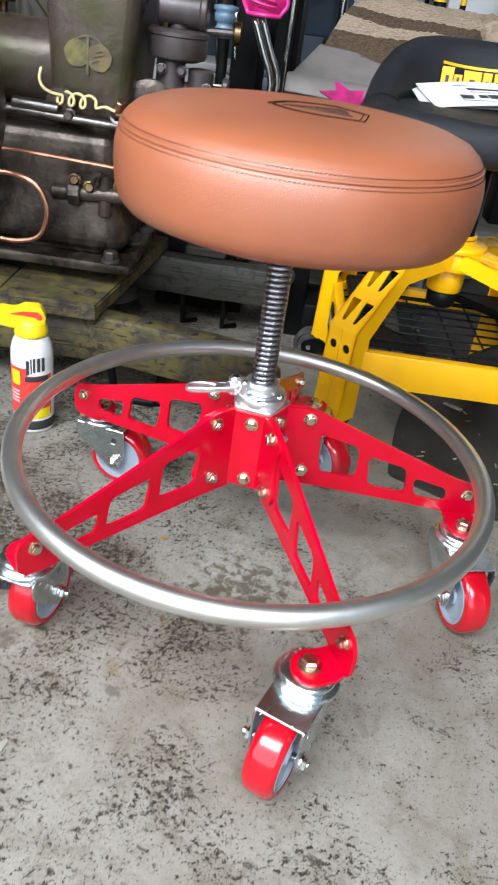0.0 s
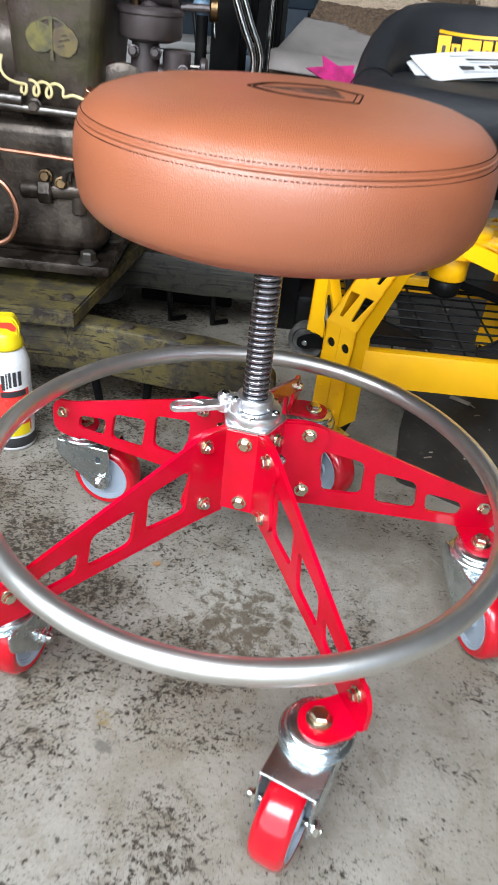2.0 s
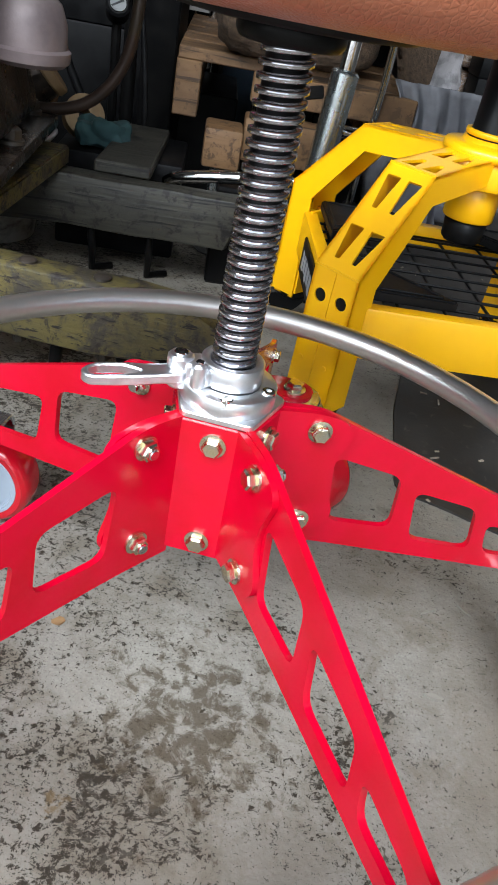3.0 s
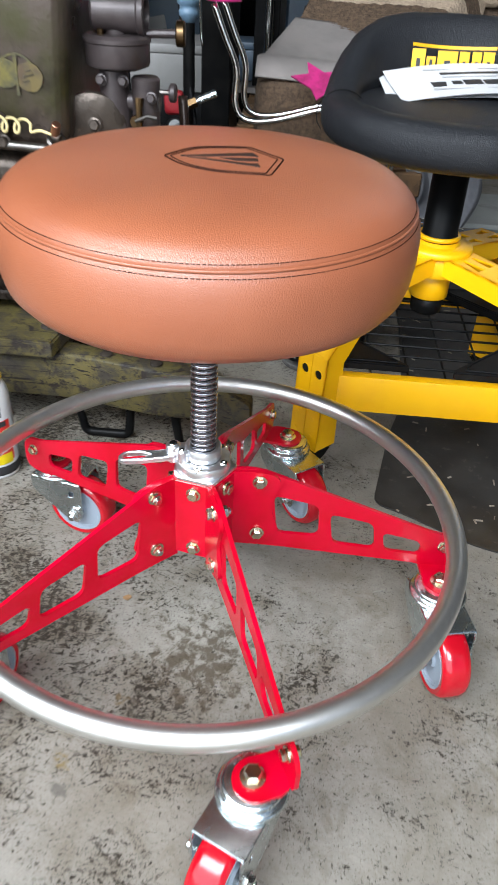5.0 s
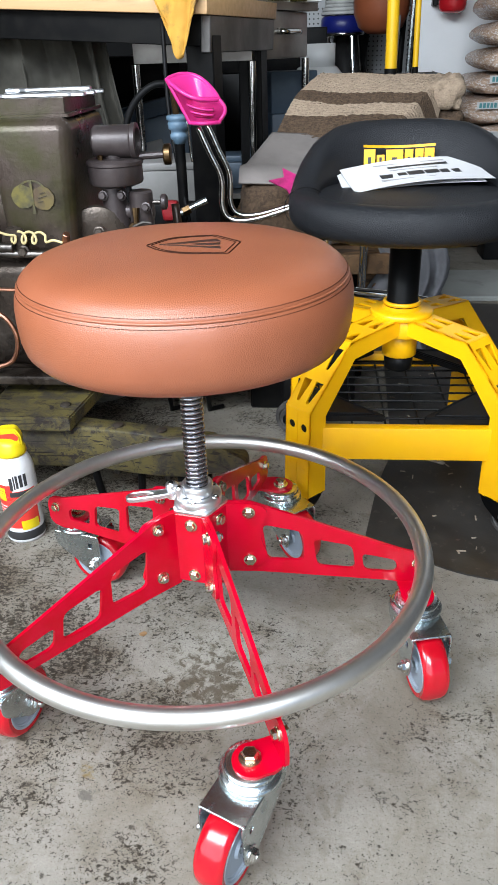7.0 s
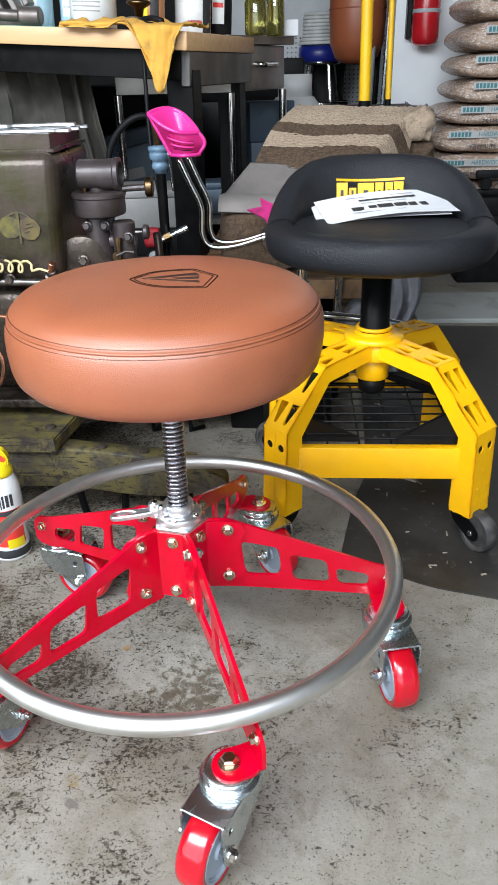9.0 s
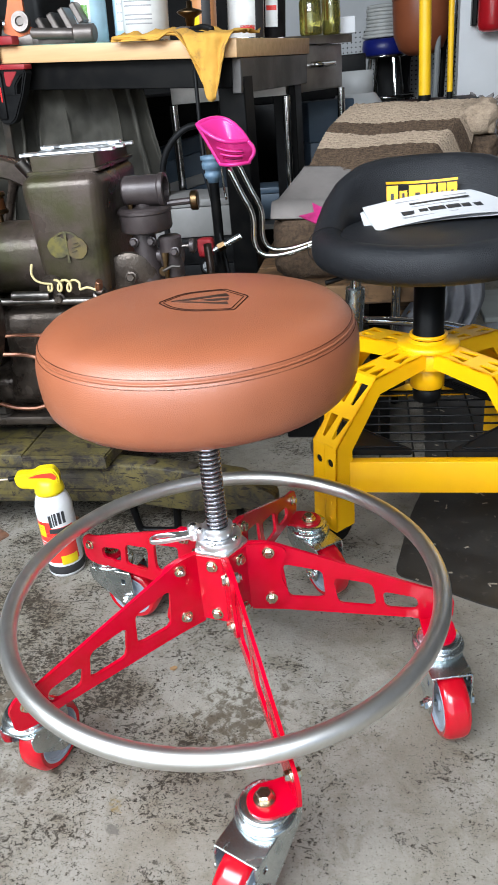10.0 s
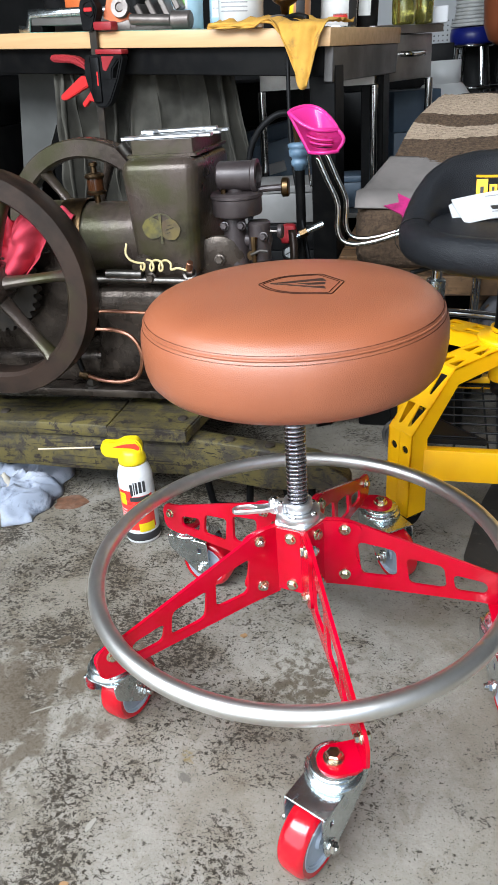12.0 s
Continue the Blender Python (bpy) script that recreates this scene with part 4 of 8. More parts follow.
# dark floor mat under and behind the yellow stool
MAT_MT = surface("oily_rubber_mat", (0.022, 0.020, 0.018), 0.50, col2=(0.036, 0.033, 0.029), scale=16, dirt=(0.085, 0.075, 0.060), dirt_scale=60, dirt_at=(0.60, 0.72), grain=200, bumps=0.25)
mo = rounded([(0.300, 0.315), (0.345, 0.295), (0.44, 0.238), (0.56, 0.205), (1.5, 0.12), (1.55, 1.55), (0.42, 1.62), (0.372, 0.62), (0.335, 0.50)], [0.02, 0.02, 0.03, 0.02, 0.05, 0.05, 0.05, 0.04, 0.04], 4)
tagged(part("floor_mat", plated(mo, [], 0.003, Matrix.Translation((0, 0, 0.0015))), MAT_MT, smooth=0), "thin dark oily floor mat strewn with shavings", "mat")
CHIP_MT = surface("wood_shavings", (0.36, 0.31, 0.24), 0.8, col2=(0.22, 0.18, 0.14), scale=30, bumps=0.05)
rng = random.Random(5)
bm = bmesh.new()
for i in range(110):
    x, y = rng.uniform(0.33, 0.95), rng.uniform(0.26, 1.1)
    L = rng.uniform(0.0015, 0.007)
    box(bm, (-L, -rng.uniform(0.0004, 0.002), 0), (L, rng.uniform(0.0004, 0.002), 0.0012), 0, 1, pose(x, y, 0.0032, 0, 0, rng.uniform(0, 180)))
tagged(part("wood_chips", bm, CHIP_MT, smooth=0), "small pale wood shavings scattered on the mat", "debris", kind="stuff")
tagged(part("wood_splinter", boxed((-0.020, -0.006, 0), (0.020, 0.006, 0.004), 0.002, 1, pose(0.454, 0.587, 0.0031, 0, 0, -35)), CHIP_MT), "pale splinter of wood on the dark mat", "wood chip")

# =====================================================================
# spray can
# =====================================================================
CAN_WHITE = surface("white_can_paint", (0.72, 0.72, 0.72), 0.28, bumps=0.02)
CAN_RED = surface("red_can_print", (0.72, 0.045, 0.035), 0.3, bumps=0)
CAN_YELLOW = surface("yellow_cap_plastic", (0.82, 0.62, 0.01), 0.35, bumps=0.03)
CAN_ORANGE = surface("orange_print", (0.8, 0.30, 0.02), 0.35, bumps=0)
TRIGGER_RED = surface("red_trigger", (0.75, 0.06, 0.03), 0.35, bumps=0)
STRAW_MT = surface("tan_plastic_straw", (0.55, 0.44, 0.32), 0.4, bumps=0)
CAN = thing("spray_can", at(-0.282, 0.322, 0.0, 14), "white and red penetrating oil can with a yellow trigger cap", "spray can")


def wrap(a0, a1, z0, z1, r, n=14):
    return sheet(lambda u, v: (r * math.cos(a0 + (a1 - a0) * u), r * math.sin(a0 + (a1 - a0) * u), z0 + (z1 - z0) * v), n, 2)


part("can_body", turned([(0, 0.002), (0.029, 0.002), (0.031, 0.0), (0.0325, 0.003), (0.032, 0.006), (0.032, 0.128), (0.0315, 0.134), (0.029, 0.146), (0.025, 0.156), (0.022, 0.161), (0, 0.161)], 40), CAN_WHITE, CAN)
part("base_band", turned([(0.0322, 0.006), (0.0323, 0.0062), (0.0323, 0.022), (0.0322, 0.0222)], 40), INK, CAN, "black band")
fr = radians(-104)
part("red_panel", wrap(fr - 1.35, fr + 1.3, 0.030, 0.114, 0.03225), CAN_RED, CAN)
part("white_panel", wrap(fr + 0.10, fr + 1.30, 0.102, 0.1145, 0.0324), CAN_WHITE, CAN)
part("yellow_panel", wrap(fr + 0.25, fr + 1.2, 0.026, 0.044, 0.0323), CAN_YELLOW, CAN)
part("black_stripe", wrap(fr - 0.05, fr + 1.1, 0.092, 0.101, 0.0325), INK, CAN)
for a0, a1, z0, z1 in ((0.02, 0.16, 0.102, 0.126), (0.20, 0.26, 0.103, 0.128), (0.30, 0.40, 0.104, 0.128), (0.46, 0.60, 0.104, 0.127), (0.66, 0.80, 0.103, 0.126)):
    part("print_bar", wrap(fr + a0 * 1.15, fr + a1 * 1.15, z0 + 0.002 + 0.006 * a0, z1 + 0.002 + 0.006 * a0, 0.03255, 4), INK, CAN)
for z in (0.096, 0.101, 0.072, 0.066, 0.060, 0.054):
    part("print_line", wrap(fr - 0.95, fr - 0.35, z, z + 0.0022, 0.03245, 6), CAN_WHITE if z < 0.09 else CAN_ORANGE, CAN)
part("flame_mark", wrap(fr - 0.85, fr - 0.30, 0.084, 0.108, 0.03245, 4), CAN_YELLOW, CAN)
bm = turned([(0, 0.160), (0.0245, 0.160), (0.0255, 0.163), (0.0245, 0.170), (0.021, 0.178), (0.018, 0.186), (0, 0.186)], 32)
cap = part("trigger_cap", bm, CAN_YELLOW, CAN, "yellow plastic trigger cap")
beak = rounded([(-0.052, 0.184), (-0.046, 0.175), (-0.024, 0.170), (0.020, 0.170), (0.0225, 0.190), (0.015, 0.206), (-0.008, 0.207), (-0.022, 0.200), (-0.044, 0.203), (-0.052, 0.197)], 0.006, 4)
bm = plated(beak, [], 0.022, UPY)
bmesh.ops.bevel(bm, geom=[e for e in bm.edges if e.calc_face_angle(0) > 1.2], offset=0.003, segments=2, affect="EDGES")
part("spout", bm, CAN_YELLOW, cap)
bm = plated(rounded([(-0.030, 0.1945), (-0.010, 0.199), (0.012, 0.199), (0.019, 0.190), (0.014, 0.184), (0.006, 0.190), (-0.008, 0.192)], 0.003, 3), [], 0.0235, UPY)
part("trigger", bm, TRIGGER_RED, cap, "red trigger")
part("nozzle", rodded((-0.064, 0, 0.191), (-0.050, 0, 0.191), 0.0045, 12, bevel=0.001), BLACK_PLASTIC, cap)
part("straw", swept(spline([(-0.060, 0, 0.191), (-0.10, 0.0, 0.1925), (-0.165, 0, 0.195)], 5), 0.0017, 8), STRAW_MT, cap, "thin tan straw")

# =====================================================================
# timber skid
# =====================================================================
def timber_material(name, a, b_, dark, scale=(3, 40, 40), paint=None):
    mt, nt, bs = nodes_of(name)
    c = coords(nt, scale)
    c0 = coords(nt)
    g = noise_node(nt, c, 3.0, 6, 0.6, 0.8)
    col = mix(nt, ramp(nt, g, 0.3, 0.7), a, b_)
    if paint:
        col = mix(nt, ramp(nt, noise_node(nt, c0, 26, 9, 0.74, 0.5), 0.47, 0.585), paint, col)
    col = mix(nt, ramp(nt, noise_node(nt, c0, 42, 7, 0.74, 0.4), 0.53, 0.60), col, dark)
    col = mix(nt, ramp(nt, noise_node(nt, c0, 6, 6, 0.6), 0.44, 0.72), col, tuple(x * 0.4 for x in a))
    split = noise_node(nt, coords(nt, (scale[0] * 0.7, scale[1] * 1.6, scale[2] * 1.6)), 3.4, 5, 0.55, 0.3)
    col = mix(nt, ramp(nt, split, 0.60, 0.635), col, tuple(x * 0.6 for x in dark))
    nt.links.new(col, bs.inputs["Base Color"])
    bs.inputs["Roughness"].default_value = 0.62
    bump(nt, bs, mix(nt, 0.5, g, split), 0.6, 0.0025)
    return mt


SKID_PAINT = timber_material("painted_skid_timber", (0.055, 0.044, 0.030), (0.026, 0.021, 0.015), (0.014, 0.008, 0.007), paint=(0.104, 0.082, 0.022))
SKID_DARK = timber_material("weathered_skid_timber", (0.050, 0.046, 0.034), (0.019, 0.018, 0.013), (0.008, 0.006, 0.005))
OLD_IRON = surface("old_black_iron", (0.034, 0.029, 0.024), 0.5, 0.4, col2=(0.052, 0.040, 0.030), scale=30, bumps=0.3, depth=0.001)
SKID = thing("timber_skid", at(-0.4, 0.45), "worn green-painted timber engine skid on iron feet", "skid")
SB = Matrix.Translation((0.4, -0.45, 0))


def worn_beam(lo, hi, bev=0.006, seed=0.0, amp=0.0016):
    bm = boxed(lo, hi, bev, 2)
    edges = [e for e in bm.edges if abs((e.verts[0].co - e.verts[1].co).x) > 0.05]
    bmesh.ops.subdivide_edges(bm, edges=edges, cuts=28)
    for v in bm.verts:
        v.co += Vector((0, 1, 1)) * noise.noise(v.co * 9 + Vector((seed, 0, 0))) * amp * 1.2
        v.co.z += noise.noise(v.co * 40 + Vector((0, seed, 0))) * amp * 0.6
    bmesh.ops.transform(bm, matrix=SB, verts=bm.verts)
    return bm


def ragged_end(bm):
    for v in bm.verts:
        if v.co.x > 0.4:
            v.co.x += noise.noise(v.co * 60) * 0.012 - 0.35 * max(0.0, 0.125 - v.co.z)
    return bm


def skid_tip(bm):
    # past the deck the beam narrows, swings forward and ends in a rounded, scalloped tip
    for v in bm.verts:
        x, y, z = v.co.x - 0.4, v.co.y + 0.45, v.co.z
        k = min(max((x + 0.32) / 0.14, 0.0), 1.0)
        k = k * k * (3 - 2 * k)
        y = 0.408 + (y - 0.408) * (1 - 0.54 * k) - 0.20 * max(0.0, x + 0.19)
        f = min(max((z - 0.082) / 0.081, 0.0), 1.0)
        tip = max(0.0, (x - 0.02) / 0.085)
        wave = 0.020 * math.exp(-((x - 0.035) / 0.030) ** 2) * (1 - f)
        v.co.y, v.co.z = y - 0.45, z - 0.034 * tip ** 2 * f + wave
    return bm


front = part("front_beam", skid_tip(worn_beam((-1.35, 0.408, 0.082), (0.105, 0.500, 0.163), 0.009, 1)), SKID_PAINT, SKID, "chipped green-painted beam")
part("deck_plank", worn_beam((-1.35, 0.398, 0.1635), (-0.362, 0.520, 0.190), 0.004, 4), SKID_PAINT, SKID, "green-painted deck plank")
part("rear_beam", ragged_end(worn_beam((-1.35, 0.760, 0.084), (0.112, 0.802, 0.160), 0.005, 7, 0.0026)), SKID_DARK, SKID, "weathered rear beam")
bm = plated(rounded([(-0.360, 0.388), (-0.200, 0.388), (-0.150, 0.802), (-0.360, 0.802)], 0.006, 2), [], 0.0265, Matrix.Translation((0, 0, 0.1768)))
bmesh.ops.bevel(bm, geom=[e for e in bm.edges if e.calc_face_angle(0) > 1.2], offset=0.003, segments=2, affect="EDGES")
bmesh.ops.transform(bm, matrix=SB, verts=bm.verts)
part("deck_plank", bm, SKID_PAINT, SKID, "green-painted plank across the skid")
cross = boxed((-1.05, 0.50, 0.113), (-0.96, 0.76, 0.162), 0.005, 2)
bmesh.ops.transform(cross, matrix=SB, verts=cross.verts)
part("cross_beam", cross, SKID_DARK, SKID)
for x, y, z in ((-0.222, 0.440, 0.190), (-0.125, 0.416, 0.163), (-0.045, 0.400, 0.163), (-0.60, 0.44, 0.190)):
    bm = turned([(0.010, 0), (0.0095, 0.003), (0.006, 0.0050), (0, 0.0055)], 16, SB @ Matrix.Translation((x, y, z - 0.0005)))
    part("coach_bolt", bm, OLD_IRON, SKID, "rusty coach bolt")
for x in (-0.135, -0.04):
    part("bolt_end", bolted(SB @ Vector((x, 0.418 - 0.2 * (x + 0.135), 0.082)), (0, 0, -1), 0.008, 0.014), OLD_IRON, SKID)
for x, y, w in ((-0.185, 0.430, 0.085), (-0.020, 0.400, 0.045), (-0.95, 0.455, 0.09)):
    pts = rounded([(x, 0.084), (x + 0.012, 0.0075), (x + w, 0.0075), (x + w + 0.006, 0.084)], 0.012, 4)
    part("iron_foot", swept([SB @ Vector((px, y, pz)) for px, pz in pts], 0.0075, 8), BLACK, SKID, "bent black iron strap")

for x in (-0.112, -0.024):
    bm = swept([SB @ Vector(p) for p in ((x, 0.781, 0.084), (x + 0.002, 0.795, 0.040), (x, 0.812, 0.006), (x + 0.03, 0.830, 0.006))], 0.0060, 8)
    part("iron_strap", bm, BLACK, SKID, "bent black iron strap")

# =====================================================================
# the old stationary engine
# =====================================================================
CAST = surface("oily_cast_iron", (0.060, 0.047, 0.038), 0.27, 0.55, col2=(0.088, 0.070, 0.056), scale=18, dirt=(0.018, 0.013, 0.010), dirt_scale=9, dirt_at=(0.46, 0.60), grain=110, bumps=0.55, depth=0.002, rough_var=0.16, spec=0.3)
CAST_GREEN = surface("green_paint_remains", (0.072, 0.054, 0.044), 0.31, 0.35, col2=(0.046, 0.042, 0.018), scale=11, patch=(0.42, 0.60), dirt=(0.020, 0.015, 0.011), dirt_scale=16, dirt_at=(0.50, 0.74), grain=120, bumps=0.5, depth=0.0016, rough_var=0.16, spec=0.35)
CAST_BROWN = surface("brown_wheel_rim", (0.036, 0.022, 0.016), 0.40, 0.25, spec=0.35, col2=(0.018, 0.012, 0.009), scale=22, dirt=(0.0465, 0.0384, 0.0186), dirt_scale=7, dirt_at=(0.55, 0.75), grain=150, bumps=0.35)
STEEL_WORN = surface("worn_bright_steel", (0.20, 0.185, 0.17), 0.36, 1.0, col2=(0.09, 0.08, 0.072), scale=30, bumps=0.15)
BRASS = surface("tarnished_brass", (0.135, 0.085, 0.042), 0.36, 1.0, col2=(0.062, 0.040, 0.022), scale=40, bumps=0.1)
COPPER = surface("copper_pipe", (0.62, 0.30, 0.20), 0.32, 1.0, col2=(0.45, 0.21, 0.13), scale=40, bumps=0.05)
CAST_PALE = surface("purplish_grey_casting", (0.155, 0.120, 0.118), 0.50, 0.20, col2=(0.105, 0.080, 0.080), scale=22, grain=220, bumps=0.35, dirt=(0.055, 0.040, 0.036), dirt_scale=9, dirt_at=(0.58, 0.78))
CAST_PURPLE = surface("bare_grey_casting", (0.062, 0.049, 0.048), 0.38, 0.30, col2=(0.038, 0.029, 0.029), scale=22, grain=220, bumps=0.35, dirt=(0.0310, 0.0217, 0.0186), dirt_scale=9, dirt_at=(0.55, 0.75))
AMBER = surface("amber_oil_glass", (0.045, 0.016, 0.006), 0.08, bumps=0)
DECAL_A = surface("olive_gold_decal", (0.115, 0.095, 0.020), 0.45, col2=(0.050, 0.044, 0.020), scale=70, patch=(0.36, 0.66), dirt=(0.040, 0.036, 0.020), dirt_scale=60, dirt_at=(0.52, 0.70), bumps=0.1)
DECAL_B = surface("rusty_gold_decal", (0.105, 0.076, 0.022), 0.45, col2=(0.055, 0.040, 0.020), scale=60, patch=(0.36, 0.66), dirt=(0.070, 0.038, 0.018), dirt_scale=60, dirt_at=(0.52, 0.70), bumps=0.1)
WIRE_MT = surface("cream_braided_wire", (0.62, 0.50, 0.24), 0.6, bumps=0.2, grain=600)
ROSE_RAG = surface("rose_shop_rag", (0.62, 0.050, 0.085), 0.85, col2=(0.48, 0.032, 0.058), scale=14, grain=400, bumps=0.3)

EB = Matrix.Translation((0.45, -0.62, -0.215))
ENGINE = thing("stationary_engine", at(-0.45, 0.62, 0.215), "old oily green stationary engine with two spoked flywheels", "engine")


def epart(name, bm, mt_, label="", parent=None, smooth=35):
    bmesh.ops.transform(bm, matrix=EB, verts=bm.verts)
    return part(name, bm, mt_, parent or ENGINE, label, smooth)


# base casting
bm = boxed((-0.86, 0.470, 0.214), (-0.165, 0.790, 0.232), 0.005, 2)
box(bm, (-0.80, 0.500, 0.228), (-0.21, 0.760, 0.300), 0.02, 3)
epart("engine_base", bm, CAST, "oily cast iron base")
# crankcase and lower tank
bm = lumped((-0.78, 0.505, 0.28), (-0.44, 0.745, 0.50), 6, 0.004, 12, 2.0, 0.3)
epart("crankcase", bm, CAST)
bm = boxed((-0.405, 0.500, 0.236), (-0.195, 0.735, 0.432), 0.035, 5)
bmesh.ops.subdivide_edges(bm, edges=bm.edges, cuts=3, use_grid_fill=True)
for v in bm.verts:
    k = max(0.0, (0.36 - v.co.z) / 0.124)
    v.co.x = -0.30 + (v.co.x + 0.30) * (1 + 0.26 * k ** 2)
    v.co.y = 0.62 + (v.co.y - 0.62) * (1 + 0.16 * k ** 2)
    v.co += v.co.normalized() * noise.noise(v.co * 14) * 0.002
epart("fuel_tank", bm, CAST, "oily dark iron pedestal tank", smooth=60)
# hopper: tapers downward
bm = boxed((-0.318, 0.512, 0.430), (-0.172, 0.745, 0.648), 0.026, 5)
for v in bm.verts:
    k = (0.648 - v.co.z) / 0.218
    v.co.x = -0.242 + (v.co.x + 0.242) * (1 - 0.20 * k) - 0.004 * k
    v.co.y = 0.63 + (v.co.y - 0.63) * (1 - 0.07 * k)
bmesh.ops.subdivide_edges(bm, edges=bm.edges, cuts=2, use_grid_fill=True)
for v in bm.verts:
    v.co += v.co.normalized() * noise.noise(v.co * 16) * 0.0016
hop = epart("water_hopper", bm, CAST_GREEN, "worn dark green water hopper", smooth=50)
rim = [(-0.300, 0.548), (-0.186, 0.548), (-0.186, 0.735), (-0.300, 0.735)]
inner = [(-0.286, 0.562), (-0.286, 0.72), (-0.200, 0.72), (-0.200, 0.562)]
bm = plated(rounded(rim, 0.004, 2), [inner], 0.024, Matrix.Translation((0, 0, 0.6625)))
epart("hopper_rim", bm, CAST_GREEN, parent=hop)
bm = plated(rounded([(x * 1.0 - 0.0, y) for x, y in [(-0.308, 0.540), (-0.178, 0.540), (-0.178, 0.742), (-0.308, 0.742)]], 0.006, 3), [inner], 0.005, Matrix.Translation((0, 0, 0.6490)))
epart("hopper_flange", bm, CAST_GREEN, parent=hop)
# the faded emblem: two worn lobes with a dark stem between
for sgn, dz, mt_ in ((-1, 0.0, DECAL_A), (1, -0.003, DECAL_B)):
    pts = []
    for i in range(28):
        t = TAU * i / 28
        w = 1 + 0.02 * math.sin(5 * t + sgn) + 0.02 * math.sin(9 * t)
        x = sgn * 0.0165 + 0.0188 * w * math.cos(t)
        pts.append((-0.248 + (max(x, 0.0008) if sgn > 0 else min(x, -0.0008)), 0.531 + dz + 0.0185 * w * math.sin(t)))
    epart("decal", plated(pts, [], 0.0010, Matrix.Translation((0, 0.5141, 0)) @ UPY), mt_, "faded gold emblem", hop)
arch = [(-0.248 + 0.0255 * math.cos(radians(a)), 0.535 + 0.0220 * math.sin(radians(a))) for a in range(30, 151, 10)]
arch += [(-0.248 + 0.0222 * math.cos(radians(a)), 0.535 + 0.0190 * math.sin(radians(a))) for a in range(150, 29, -10)]
epart("decal_arch", plated(arch, [], 0.0006, Matrix.Translation((0, 0.5134, 0)) @ UPY), DECAL_A, parent=hop)
stem = [(-0.2510, 0.504), (-0.2462, 0.504), (-0.2470, 0.522), (-0.2460, 0.556), (-0.2510, 0.556), (-0.2496, 0.522)]
epart("decal_stem", plated(stem, [], 0.0006, Matrix.Translation((0, 0.5130, 0)) @ UPY), DECAL_A, parent=hop)
for x0, z0, x1, z1 in ((0.007, -0.010, 0.017, -0.007), (0.009, -0.003, 0.024, 0.001), (0.012, 0.004, 0.021, 0.006)):
    d = Vector((x1 - x0, z1 - z0)).normalized() * 0.0007
    pts = [(-0.248 + x0 - d.y, 0.531 + z0 + d.x), (-0.248 + x0 + d.y, 0.531 + z0 - d.x), (-0.248 + x1 + d.y, 0.531 + z1 - d.x), (-0.248 + x1 - d.y, 0.531 + z1 + d.x)]
    epart("decal_line", plated(pts, [], 0.0006, Matrix.Translation((0, 0.5127 - 0.0002 * (x0 > 0.008), 0)) @ UPY), CAST_GREEN, parent=hop)
# cylinder from hopper to crankcase, with a brass band
bm = turned([(0.0, 0), (0.070, 0), (0.070, 0.06), (0.066, 0.07), (0.064, 0.16), (0.070, 0.20), (0.075, 0.22), (0, 0.22)], 36, Matrix.Translation((-0.50, 0.605, 0.500)) @ Matrix.Rotation(radians(90), 4, "Y"))
epart("cylinder", bm, CAST_GREEN)
epart("cylinder_band", turned([(0.0715, 0), (0.0725, 0.004), (0.0725, 0.045), (0.0715, 0.049)], 36, Matrix.Translation((-0.470, 0.605, 0.500)) @ Matrix.Rotation(radians(90), 4, "Y")), BRASS)
# oiler
ox, oy = -0.402, 0.600
bm = turned([(0, 0.565), (0.006, 0.565), (0.006, 0.578), (0.018, 0.580), (0.019, 0.585), (0.016, 0.588), (0, 0.588)], 24, Matrix.Translation((ox, oy, 0)))
oil = epart("oiler", bm, BRASS, "brass drip oiler with amber oil")
epart("oiler_glass", turned([(0, 0.588), (0.0155, 0.588), (0.0155, 0.610), (0, 0.610)], 24, Matrix.Translation((ox, oy, 0))), AMBER, parent=oil)
epart("oiler_cap", turned([(0, 0.609), (0.018, 0.609), (0.019, 0.613), (0.016, 0.617), (0.006, 0.619), (0.005, 0.630), (0.008, 0.631), (0.008, 0.637), (0, 0.638)], 24, Matrix.Translation((ox, oy, 0))), BRASS, parent=oil)
# small cup at the hopper's shoulder
epart("grease_cup", rodded((-0.318, 0.590, 0.640), (-0.335, 0.585, 0.668), 0.010, 14, 0.012, 0.002), STEEL_WORN)


